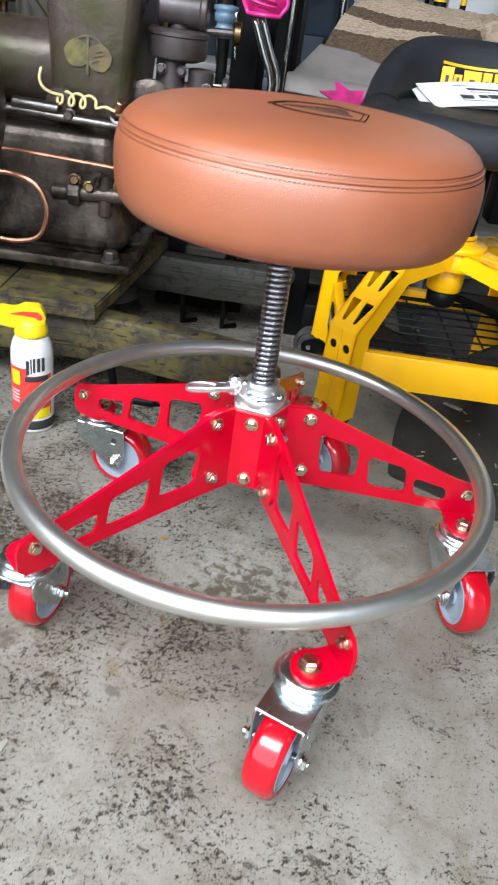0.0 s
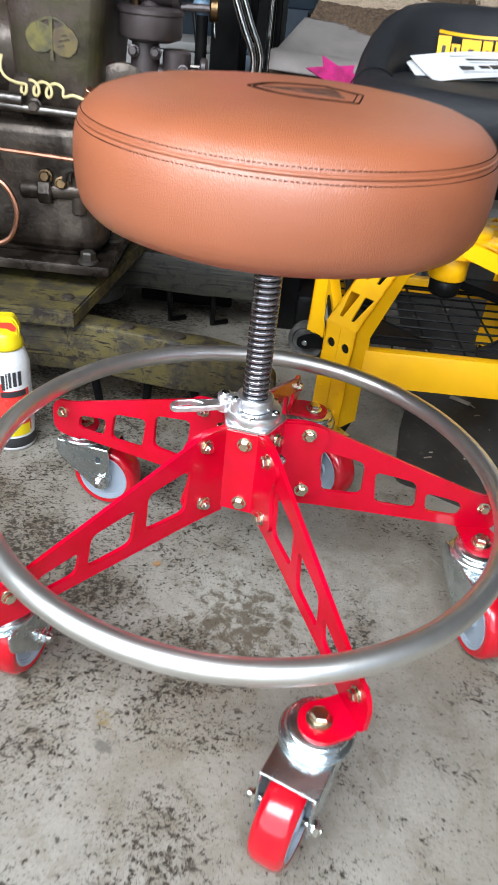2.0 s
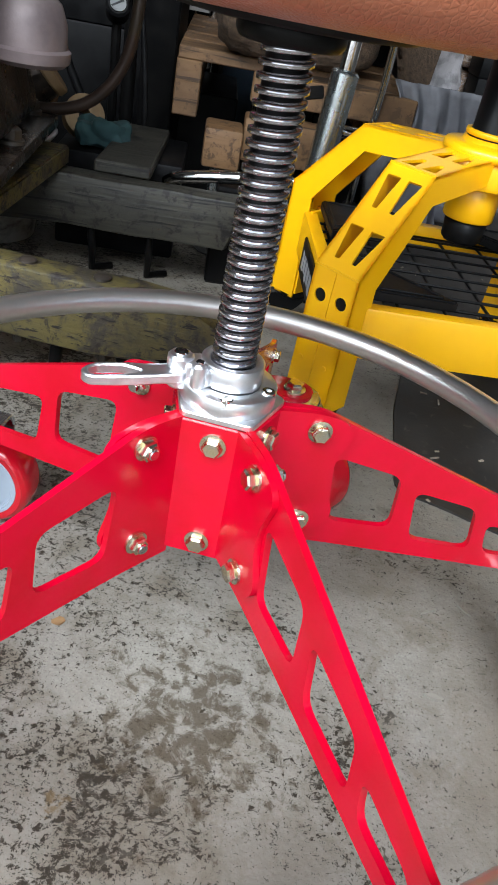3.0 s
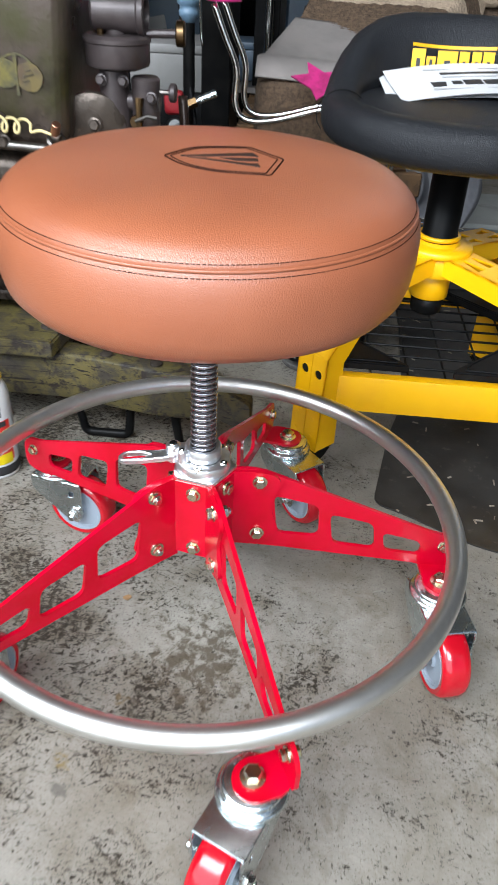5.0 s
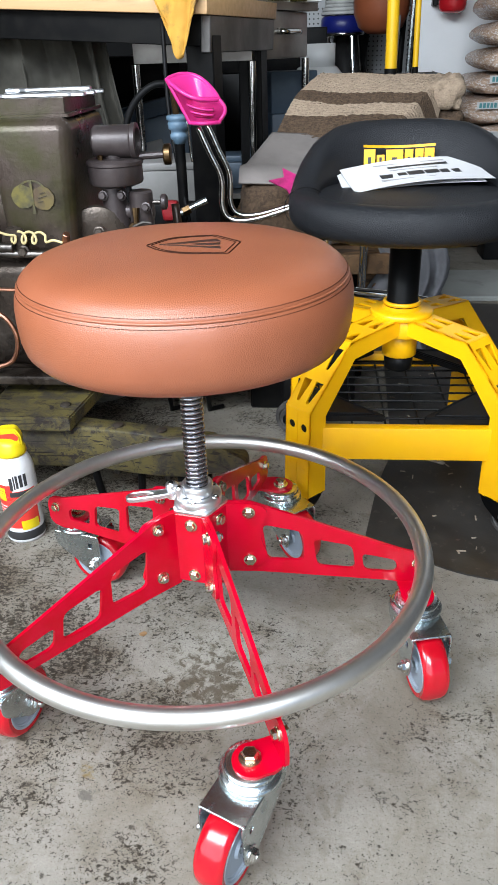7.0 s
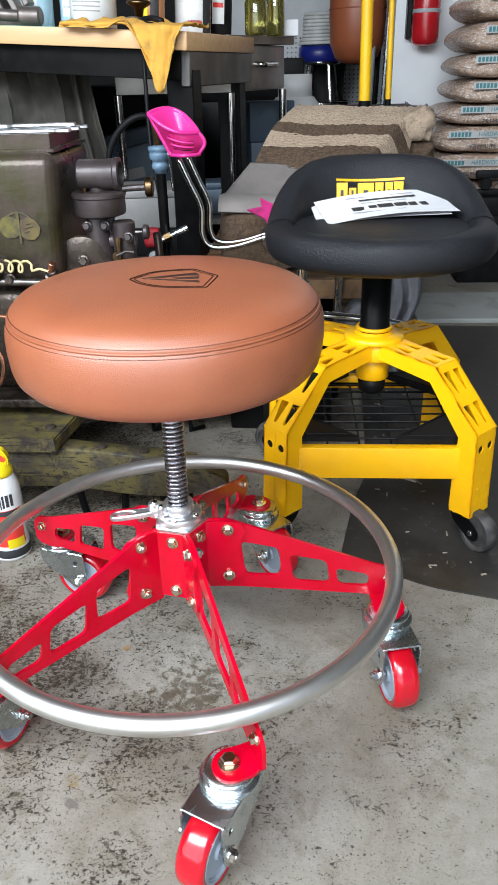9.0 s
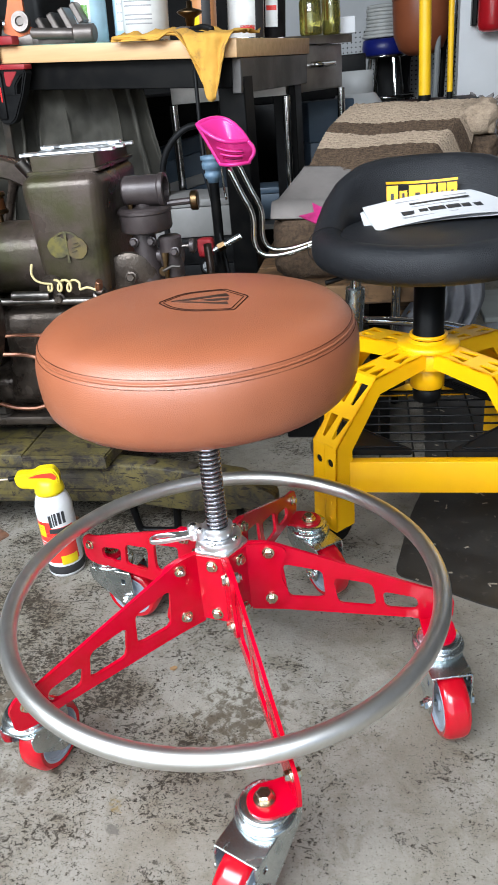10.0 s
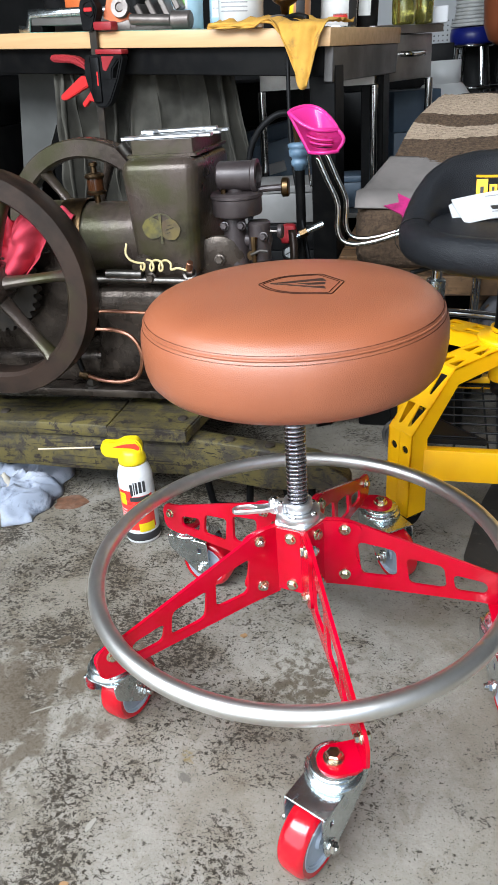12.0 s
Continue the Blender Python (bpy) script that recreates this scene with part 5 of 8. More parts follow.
def flywheel(y, mt_rim, mt_spoke):
    c = Vector((-0.54, y, 0.461))
    m = Matrix.Translation(c) @ Matrix.Rotation(radians(90), 4, "X")
    w = 0.026
    prof = [(0.160, -w * 0.70), (0.163, -w * 0.92), (0.166, -w), (0.192, -w), (0.1926, -w * 0.96), (0.1940, -w * 0.96), (0.1946, -w), (0.1985, -w * 0.95), (0.2005, -w * 0.82), (0.2005, w * 0.82), (0.1985, w), (0.166, w), (0.160, w * 0.70)]
    wheel = epart("flywheel", turned(prof, 80, m, True), mt_rim, "heavy spoked iron flywheel")
    epart("hub", turned([(0.016, -0.040), (0.034, -0.040), (0.038, -0.034), (0.040, 0), (0.038, 0.034), (0.034, 0.040), (0.016, 0.040)], 28, m, True), mt_spoke, parent=wheel)
    for k in range(6):
        a = TAU * k / 6 + 0.12
        p0 = c + Vector((math.cos(a), 0, math.sin(a))) * 0.032
        p1 = c + Vector((math.cos(a), 0, math.sin(a))) * 0.170
        path = [p0.lerp(p1, t) for t in (0, 0.1, 0.3, 0.6, 0.85, 1.0)]
        bm = bmesh.new()
        sweep(bm, path, [0.022, 0.018, 0.0155, 0.0145, 0.0165, 0.026], 12, flat=0.62)
        epart("spoke", bm, mt_spoke, parent=wheel)


flywheel(0.395, CAST_BROWN, CAST_GREEN)
flywheel(0.850, CAST_GREEN, CAST_GREEN)
epart("crankshaft", rodded((-0.54, 0.33, 0.461), (-0.54, 0.92, 0.461), 0.017, 20, bevel=0.002), STEEL_WORN)
# timing gear behind the near wheel
gear = []
for i in range(60):
    r = 0.088 if i % 2 else 0.081
    for s in (-0.3, 0.3):
        gear.append((r * math.cos(TAU * (i + s) / 60), r * math.sin(TAU * (i + s) / 60)))
epart("timing_gear", plated(gear, [circle(0, 0, 0.03, 20)[::-1]], 0.022, Matrix.Translation((-0.575, 0.470, 0.440)) @ UPY), OLD_IRON)
# mixer and ignition side
cx, cy = -0.128, 0.600
car = epart("carburettor", turned([(0, 0.532), (0.030, 0.532), (0.044, 0.537), (0.046, 0.541), (0.046, 0.566), (0.048, 0.568), (0.048, 0.573), (0.043, 0.577), (0, 0.578)], 36, Matrix.Translation((cx, cy, 0))), CAST_PURPLE, "bare cast carburettor with a round bowl")
epart("inlet_elbow", turned([(0, 0), (0.022, 0), (0.0262, 0.004), (0.0262, 0.064), (0.0285, 0.067), (0.0285, 0.074), (0.022, 0.075), (0.021, 0.05), (0, 0.05)], 28, Matrix.Translation((cx - 0.032, cy, 0.603)) @ Matrix.Rotation(radians(90), 4, "Y")), CAST_PURPLE, parent=car)
epart("elbow_neck", rodded((cx, cy, 0.576), (cx, cy, 0.592), 0.017, 20), CAST_PURPLE, parent=car)
epart("bowl_screw", rodded((cx - 0.018, cy - 0.022, 0.577), (cx - 0.018, cy - 0.022, 0.584), 0.005, 8), BRASS, parent=car)
bm = rodded((cx - 0.006, cy - 0.004, 0.440), (cx - 0.006, cy - 0.004, 0.534), 0.024, 24, 0.020, 0.003)
rod(bm, (cx + 0.040, cy - 0.005, 0.452), (cx + 0.040, cy - 0.005, 0.525), 0.020, 20, 0.021, 0.003)
rod(bm, (cx - 0.02, cy, 0.49), (cx + 0.06, cy, 0.49), 0.014, 16)
epart("mixer_body", bm, CAST_PURPLE, parent=car)
bm = bmesh.new()
lathe(bm, [(0, 0), (0.050, 0), (0.050, 0.010), (0.040, 0.016), (0, 0.018)], 32, Matrix.Translation((cx - 0.038, cy - 0.018, 0.455)) @ Matrix.Rotation(radians(97), 4, "X") @ Matrix.Rotation(radians(12), 4, "Y"))
epart("mixer_flange", bm, CAST, parent=car)
epart("flange_bolt", bolted((cx - 0.030, cy - 0.040, 0.462), (0.1, -1, 0.15), 0.008, 0.010), CAST, parent=car)
epart("needle_stem", swept([(cx + 0.02, cy, 0.574), (cx + 0.05, cy + 0.005, 0.579), (cx + 0.085, cy + 0.01, 0.580)], 0.006, 10), CAST_PURPLE, parent=car)
epart("needle_knob", rodded((cx + 0.083, cy + 0.01, 0.580), (cx + 0.096, cy + 0.011, 0.580), 0.017, 20, bevel=0.002), BRASS, parent=car)
epart("side_knob", rodded((cx + 0.075, cy - 0.004, 0.505), (cx + 0.085, cy - 0.004, 0.505), 0.013, 18, bevel=0.002), CAST_PURPLE, parent=car)
epart("drain_cock", swept([(cx + 0.035, cy - 0.03, 0.50), (cx + 0.035, cy - 0.034, 0.485), (cx + 0.035, cy - 0.034, 0.455)], [0.007, 0.005, 0.004], 10), BRASS, parent=car)
# the cup hanging below the mixer
epart("mixer_cup", turned([(0, 0.322), (0.040, 0.322), (0.046, 0.327), (0.047, 0.338), (0.043, 0.341), (0.042, 0.366), (0.036, 0.384), (0.022, 0.396), (0.018, 0.440), (0, 0.440)], 36, Matrix.Translation((-0.166, 0.600, 0))), CAST_PALE, "purplish cast cup")
# brass tap, union nuts and a link rod beside the mixer
epart("tap_body", rodded((cx + 0.030, cy - 0.036, 0.468), (cx + 0.030, cy - 0.020, 0.468), 0.009, 12, bevel=0.001), BRASS, parent=car)
epart("tap_lever", swept([(cx + 0.030, cy - 0.037, 0.470), (cx + 0.048, cy - 0.039, 0.478), (cx + 0.062, cy - 0.038, 0.476)], 0.003, 8), OLD_IRON, parent=car)
for dx, dz in ((-0.020, 0.520), (0.012, 0.520), (0.052, 0.500)):
    epart("union_nut", bolted((cx + dx, cy - 0.024, dz), (0, -0.9, 0.1), 0.0065, 0.010), CAST_PURPLE, parent=car)
epart("link_rod", rodded((cx + 0.055, cy - 0.004, 0.505), (cx + 0.084, cy - 0.004, 0.505), 0.0035, 8), STEEL_WORN, parent=car)
# push rod and linkage along the front
epart("push_rod", rodded((-0.45, 0.490, 0.448), (-0.16, 0.492, 0.440), 0.0065, 12), STEEL_WORN)
epart("rod_sleeve", rodded((-0.355, 0.489, 0.456), (-0.285, 0.490, 0.454), 0.0085, 12, bevel=0.001), STEEL_WORN)
for x, z in ((-0.40, 0.460), (-0.27, 0.447), (-0.435, 0.445)):
    epart("linkage_nut", bolted((x, 0.492, z), (0, -1, 0.1), 0.008, 0.010), CAST)
epart("boss", turned([(0.022, 0), (0.024, 0.006), (0.02, 0.016), (0, 0.018)], 18, Matrix.Translation((-0.288, 0.516, 0.462)) @ Matrix.Rotation(radians(90), 4, "X")), CAST)
# spark plug and its curled wire
plug = epart("spark_plug", bolted((-0.197, 0.497, 0.452), (0.15, -0.6, 0.6), 0.010, 0.016), STEEL_WORN, "spark plug with a worn top")
epart("plug_top", rodded((-0.196, 0.491, 0.460), (-0.189, 0.480, 0.478), 0.0072, 12, 0.006, 0.001), COPPER, parent=plug)
wire = [(-0.318, 0.512, 0.505), (-0.319, 0.505, 0.490), (-0.311, 0.500, 0.479), (-0.296, 0.497, 0.474)]
for i in range(46):
    t = i / 45
    a = t * TAU * 3.0 + 1.2
    wire.append((-0.290 + 0.052 * t + 0.0085 * math.sin(a), 0.496 + 0.006 * math.cos(a + 0.6), 0.470 - 0.002 * t + 0.0085 * math.cos(a)))
wire += [(-0.228, 0.488, 0.463), (-0.214, 0.484, 0.467), (-0.198, 0.482, 0.463)]
epart("plug_wire", swept(spline(wire, 3), 0.0021, 8), WIRE_MT, "cream braided wire with curls")
# copper and steel pipes round the tank
epart("pipe", swept(spline([(-0.432, 0.478, 0.345), (-0.424, 0.476, 0.366), (-0.402, 0.473, 0.383), (-0.365, 0.470, 0.391), (-0.30, 0.468, 0.390), (-0.18, 0.472, 0.384)], 6), 0.0034, 8), COPPER)
epart("pipe", swept(spline([(-0.395, 0.474, 0.355), (-0.345, 0.470, 0.354), (-0.314, 0.470, 0.340), (-0.300, 0.470, 0.305), (-0.312, 0.469, 0.265), (-0.345, 0.468, 0.251), (-0.385, 0.468, 0.252), (-0.418, 0.471, 0.259)], 6), 0.0042, 8), COPPER, "copper loop pipe")
# valve and fittings beside the tank
bm = rodded((-0.300, 0.500, 0.330), (-0.175, 0.500, 0.336), 0.013, 16, bevel=0.002)
rod(bm, (-0.272, 0.500, 0.331), (-0.252, 0.500, 0.332), 0.021, 8, bevel=0.002)
rod(bm, (-0.215, 0.500, 0.300), (-0.215, 0.500, 0.366), 0.011, 14, bevel=0.002)
epart("drain_valve", bm, CAST, "oily valve with hexagon nuts")
for x, z in ((-0.262, 0.352), (-0.238, 0.344), (-0.190, 0.352)):
    epart("valve_nut", bolted((x, 0.494, z), (0.1, -0.8, 0.2), 0.008, 0.012), BRASS)
epart("valve_handle", swept([(-0.232, 0.486, 0.352), (-0.226, 0.478, 0.366), (-0.214, 0.474, 0.372)], 0.004, 8), OLD_IRON)
epart("pipe", swept(spline([(-0.43, 0.474, 0.268), (-0.438, 0.476, 0.30), (-0.432, 0.478, 0.335), (-0.428, 0.478, 0.352)], 6), 0.006, 8), BLACK)
for p, q in (((-0.436, 0.472, 0.262), (-0.418, 0.471, 0.259)), ((-0.412, 0.474, 0.355), (-0.394, 0.474, 0.354)), ((-0.430, 0.478, 0.338), (-0.428, 0.478, 0.352))):
    epart("pipe_fitting", rodded(p, q, 0.0075, 6), BRASS)
# holding-down bolts
for x, y in ((-0.20, 0.485), (-0.42, 0.485), (-0.20, 0.77), (-0.185, 0.60)):
    epart("base_bolt", bolted((x, y, 0.232), (0, 0, 1), 0.012, 0.018), OLD_IRON)

# shop rag tucked into the near flywheel
RAG = thing("shop_rag", at(-0.485, 0.445, 0.455), "rose red shop rag hung over the flywheel shaft", "rag")
bm = sheet(lambda u, v: (-0.055 + 0.11 * u - 0.05 * v + 0.012 * math.sin(7 * u + 3 * v), -0.012 + 0.024 * math.sin(13 * u + 1 + 2 * v) * (0.3 + v) + 0.016 * noise.noise(Vector((u * 7, v * 5, 0))), 0.118 - 0.112 * v * (0.75 + 0.3 * u) + 0.012 * math.sin(9 * u)), 40, 30, 0.0015)
part("rag_cloth", bm, ROSE_RAG, RAG, smooth=80)
RAG2 = thing("shop_rag", at(-0.46, 0.53, 0.55), "rose red shop rag draped on the engine cylinder", "rag")
bm = sheet(lambda u, v: (-0.03 + 0.06 * u, -0.03 + 0.05 * v, 0.018 * math.cos(2.2 * (u - 0.4)) - 0.05 * (1 - v) ** 2 + 0.004 * math.sin(12 * u)), 14, 12, 0.0015)
part("rag_cloth", bm, ROSE_RAG, RAG2, smooth=80)

# spanners lying on the hopper
def spanner(dx, dy, rz, L, lift, parent_label):
    t = thing("spanner", at(dx, dy, lift, rz), parent_label, "spanner", "spanners on the hopper")
    out = rounded([(-L / 2, -0.010), (-L / 2 + 0.024, -0.011), (-L / 2 + 0.034, -0.0052), (L / 2 - 0.028, -0.0046), (L / 2 - 0.020, -0.0095), (L / 2, -0.0095), (L / 2, 0.0095), (L / 2 - 0.020, 0.0095), (L / 2 - 0.028, 0.0046), (-L / 2 + 0.034, 0.0052), (-L / 2 + 0.024, 0.011), (-L / 2, 0.010), (-L / 2 + 0.010, 0.006), (-L / 2 + 0.014, 0.0), (-L / 2 + 0.010, -0.006)], 0.003, 3)
    bm = plated(out, [circle(L / 2 - 0.0105, 0, 0.0058, 12)[::-1]], 0.006)
    bmesh.ops.bevel(bm, geom=[e for e in bm.edges if e.calc_face_angle(0) > 1.2], offset=0.0012, segments=1, affect="EDGES")
    part("spanner_body", bm, ALU, t)


spanner(-0.238, 0.566, 3, 0.165, 0.6776, "chrome combination spanner lying on the engine hopper")
spanner(-0.225, 0.600, 12, 0.15, 0.6776, "chrome combination spanner lying on the engine hopper")
spanner(-0.225, 0.635, 18, 0.16, 0.6776, "chrome combination spanner lying on the engine hopper")
spanner(-0.230, 0.615, 9, 0.14, 0.6838, "chrome combination spanner lying on other spanners")

# =====================================================================
# workbench with what lies on it
# =====================================================================
BUTCHER = surface("butcher_block", (0.66, 0.41, 0.20), 0.42, col2=(0.58, 0.35, 0.165), scale=2.2, patch=(0.40, 0.64), dirt=(0.42, 0.25, 0.12), dirt_scale=3, dirt_at=(0.60, 0.82), stretch=(1.6, 26, 26), bumps=0.06)
STAINLESS = surface("dull_stainless_steel", (0.40, 0.38, 0.36), 0.42, 1.0, col2=(0.27, 0.255, 0.24), scale=6, dirt=(0.20, 0.18, 0.16), dirt_scale=3, dirt_at=(0.5, 0.8), bumps=0.1)
SMUDGED_STEEL = surface("smudged_grey_steel", (0.20, 0.19, 0.185), 0.45, 0.9, col2=(0.11, 0.105, 0.10), scale=5, dirt=(0.07, 0.062, 0.055), dirt_scale=6, dirt_at=(0.5, 0.8), bumps=0.1)
GREEN_PAPER = surface("green_bench_liner", (0.20, 0.36, 0.27), 0.7, scale=20, bumps=0.05)
CHAMOIS = surface("yellow_cotton_cloth", (0.62, 0.34, 0.055), 0.9, col2=(0.54, 0.28, 0.045), scale=16, dirt=(0.22, 0.13, 0.05), dirt_scale=24, dirt_at=(0.58, 0.75), grain=500, bumps=0.4)
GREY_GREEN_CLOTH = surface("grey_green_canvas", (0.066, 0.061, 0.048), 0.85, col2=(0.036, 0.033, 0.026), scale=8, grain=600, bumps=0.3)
GREY_PANEL = surface("grey_plastic_panel", (0.26, 0.27, 0.27), 0.5, scale=4, bumps=0.05)
DULL_SHEET = surface("dull_grey_sheet", (0.074, 0.074, 0.068), 0.6, col2=(0.055, 0.055, 0.050), scale=5, dirt=(0.06, 0.055, 0.045), dirt_scale=7, bumps=0.1)
CLAMP_RED = surface("red_clamp_pad", (0.34, 0.018, 0.024), 0.5, bumps=0.1)
CLAMP_BRIGHT = surface("bright_red_trigger", (0.75, 0.03, 0.03), 0.4, bumps=0.05)
VISE_GREY = surface("bare_vise_casting", (0.20, 0.175, 0.16), 0.42, 0.7, col2=(0.14, 0.12, 0.11), scale=20, bumps=0.3)
ORANGE = surface("orange_tool_plastic", (0.72, 0.16, 0.04), 0.45, bumps=0.05)
TIN_BLUE = surface("pale_blue_tin", (0.42, 0.60, 0.70), 0.35, bumps=0)
TIN_WHITE = surface("white_tin", (0.70, 0.70, 0.68), 0.35, bumps=0)
TIN_COPPER = surface("copper_label", (0.50, 0.22, 0.09), 0.35, bumps=0)
GLASS_OLIVE = surface("olive_oil_glass", (0.50, 0.46, 0.12), 0.05, bumps=0, coat=0.5)
GLASS_OLIVE.node_tree.nodes["Principled BSDF"].inputs["Transmission Weight"].default_value = 0.9
LEAF_GREEN = surface("green_print", (0.15, 0.36, 0.06), 0.4, bumps=0)

BM_ = at(-0.105, 1.225, 0.0, -14) @ pose(0, 0, 0.848, 0, 3.4, 0)
BENCH = thing("workbench", at(-0.105, 1.225, 0.0, -14), "workbench with a butcher-block top on a black steel frame", "workbench")
BI = at(-0.105, 1.225, 0.0, -14).inverted()


def bench_part(name, bm, mt_, label=""):
    bmesh.ops.transform(bm, matrix=BI @ BM_, verts=bm.verts)
    return part(name, bm, mt_, BENCH, label)


top = bench_part("bench_top", boxed((-1.75, 0.0, -0.040), (0.072, 0.545, 0.0), 0.002, 2), BUTCHER, "thick pale butcher-block top")
# the front apron is black to paint the shadow below the bench top
bench_part("apron", boxed((-1.74, 0.03, -0.105), (0.0445, 0.055, -0.0405), 0.002, 1), BLACK, "front apron coloured black for the shadow under the top")
bench_part("end_apron", boxed((0.045, 0.030, -0.118), (0.069, 0.535, -0.0405), 0.002, 1), SMUDGED_STEEL, "dull steel end apron")
bench_part("bench_liner", boxed((-0.9, 0.02, 0.0004), (-0.25, 0.5, 0.0016)), GREEN_PAPER, "thin green liner")
for x, y in ((0.030, 0.07), (-1.68, 0.07), (0.010, 0.50), (-1.68, 0.50)):
    bm = boxed((x - 0.035, y - 0.03, 0.0), (x + 0.035, y + 0.03, 0.765), 0.003, 1)
    part("bench_leg", bm, BLACK, BENCH, "black square steel leg")


def bench_thing(name, x, y, label, category, rz=0.0, z=0.0):
    return thing(name, BM_ @ at(x, y, z, rz), label, category)


# chamois-yellow cloth over the corner
CLOTH = bench_thing("cleaning_cloth", -0.12, 0.03, "yellow cotton cloth draped over the bench edge", "cloth", 0, 0.002)


def cloth_fn(u, v):
    # u runs along the edge, v from the bench top over the edge and down
    k = noise.noise(Vector((u * 4.5, v * 4.0, 1.0))) + 0.5 * noise.noise(Vector((u * 10, v * 9, 4.0)))
    x = -0.125 + 0.315 * u
    if v < 0.45:
        t = v / 0.45
        deep = 0.055 + 0.06 * u + 0.02 * math.sin(7 * u)
        return (x + 0.012 * k, deep * (1 - t) - 0.034 * t, 0.008 + abs(0.026 * k + 0.012 * math.sin(11 * u + 3 * t)) * (1 - 0.5 * t))
    d = (v - 0.45) / 0.55
    w = min(max((u - 0.42) / 0.22, 0), 1)
    drop = 0.012 + w * (0.132 - 2.0 * (u - 0.80) ** 2)
    cen = x + (0.140 - x) * 0.50 * d ** 1.3 * w
    fold = 0.012 * math.sin(16 * u + 2 * d) + 0.012 * k
    return (cen + 0.006 * k, -0.042 - abs(fold) - 0.006 * d, 0.010 - drop * d + 0.004 * k * (1 - d))


part("cloth_sheet", sheet(cloth_fn, 34, 34, 0.002), CHAMOIS, CLOTH, smooth=80)

# quick clamp on the front edge
CLAMP = bench_thing("bar_clamp", -0.610, -0.012, "black and red quick-grip bar clamp on the bench edge", "clamp")
CLAMP.matrix_world = CLAMP.matrix_world @ Matrix.Diagonal((0.88, 0.92, 0.90, 1))


def clamp_plate(name, pts, r, thick, mt_, label="", holes=(), bev=0.004, y=0.0):
    def shorter(q):
        return [(x, z if z > -0.06 else -0.06 + (z + 0.06) * 0.80) for x, z in q]
    bm = plated(rounded(shorter(pts), r, 4), [rounded(shorter(h), 0.004, 3)[::-1] for h in holes], thick, Matrix.Translation((0, y, 0)) @ UPY)
    bmesh.ops.bevel(bm, geom=[e for e in bm.edges if e.calc_face_angle(0) > 1.2], offset=bev, segments=2, affect="EDGES")
    return part(name, bm, mt_, CLAMP, label)


part("clamp_bar", boxed((-0.013, -0.005, -0.33), (0.013, 0.005, 0.080), 0.001, 1), OLD_IRON, CLAMP, "steel bar")
clamp_plate("clamp_body", [(-0.030, -0.062), (0.105, -0.060), (0.112, -0.070), (0.088, -0.145), (0.052, -0.225), (0.030, -0.243), (0.0, -0.243), (-0.014, -0.220), (-0.036, -0.150), (-0.040, -0.105)], 0.010, 0.034, BLACK_PLASTIC,
            holes=[[(0.070, -0.110), (0.098, -0.076), (0.080, -0.140), (0.066, -0.140)]])
part("body_rib", boxed((-0.008, -0.024, -0.192), (0.026, -0.016, -0.066), 0.006, 2), BLACK_PLASTIC, CLAMP)
part("red_mark", boxed((0.016, -0.0255, -0.145), (0.021, -0.0242, -0.106)), CLAMP_BRIGHT, CLAMP, "small red print")
clamp_plate("clamp_web", [(0.034, -0.066), (0.082, -0.066), (0.048, -0.116), (0.036, -0.112)], 0.004, 0.037, CLAMP_RED, "dull red pad", bev=0.001)
clamp_plate("clamp_handle", [(-0.026, -0.138), (-0.046, -0.108), (-0.090, -0.090), (-0.165, -0.086), (-0.178, -0.074), (-0.168, -0.060), (-0.120, -0.060), (-0.070, -0.066), (-0.034, -0.092), (-0.018, -0.122)], 0.009, 0.030, CLAMP_RED, "red rubber grip", bev=0.006)
clamp_plate("clamp_trigger", [(-0.036, -0.138), (-0.058, -0.132), (-0.150, -0.204), (-0.150, -0.220), (-0.132, -0.222), (-0.030, -0.166)], 0.006, 0.022, CLAMP_BRIGHT, "bright red trigger", bev=0.003)
clamp_plate("release_lever", [(-0.018, -0.190), (-0.030, -0.188), (-0.068, -0.232), (-0.060, -0.246), (-0.036, -0.220), (-0.006, -0.226)], 0.004, 0.016, CLAMP_BRIGHT, bev=0.002)
part("lower_pad", boxed((0.012, -0.018, -0.060), (0.112, 0.018, -0.046), 0.003, 2), CLAMP_RED, CLAMP, "red pad")
clamp_plate("clamp_head", [(-0.028, 0.0), (-0.034, 0.060), (-0.028, 0.082), (-0.006, 0.090), (0.020, 0.084), (0.034, 0.060), (0.026, 0.036), (0.010, 0.002)], 0.010, 0.036, BLACK_PLASTIC)
part("head_ring", turned([(0.022, 0), (0.022, 0.004), (0.018, 0.004), (0.016, 0.001), (0, 0.001)], 24, Matrix.Translation((0.004, -0.0175, 0.058)) @ Matrix.Rotation(radians(90), 4, "X")), BLACK_PLASTIC, CLAMP)
part("head_mark", boxed((-0.012, -0.0205, 0.052), (0.018, -0.0190, 0.062), 0.001, 1), CLAMP_BRIGHT, CLAMP, "red mark")
part("upper_pad", boxed((0.014, -0.018, 0.003), (0.082, 0.018, 0.026), 0.005, 2), CLAMP_RED, CLAMP, "red pad")

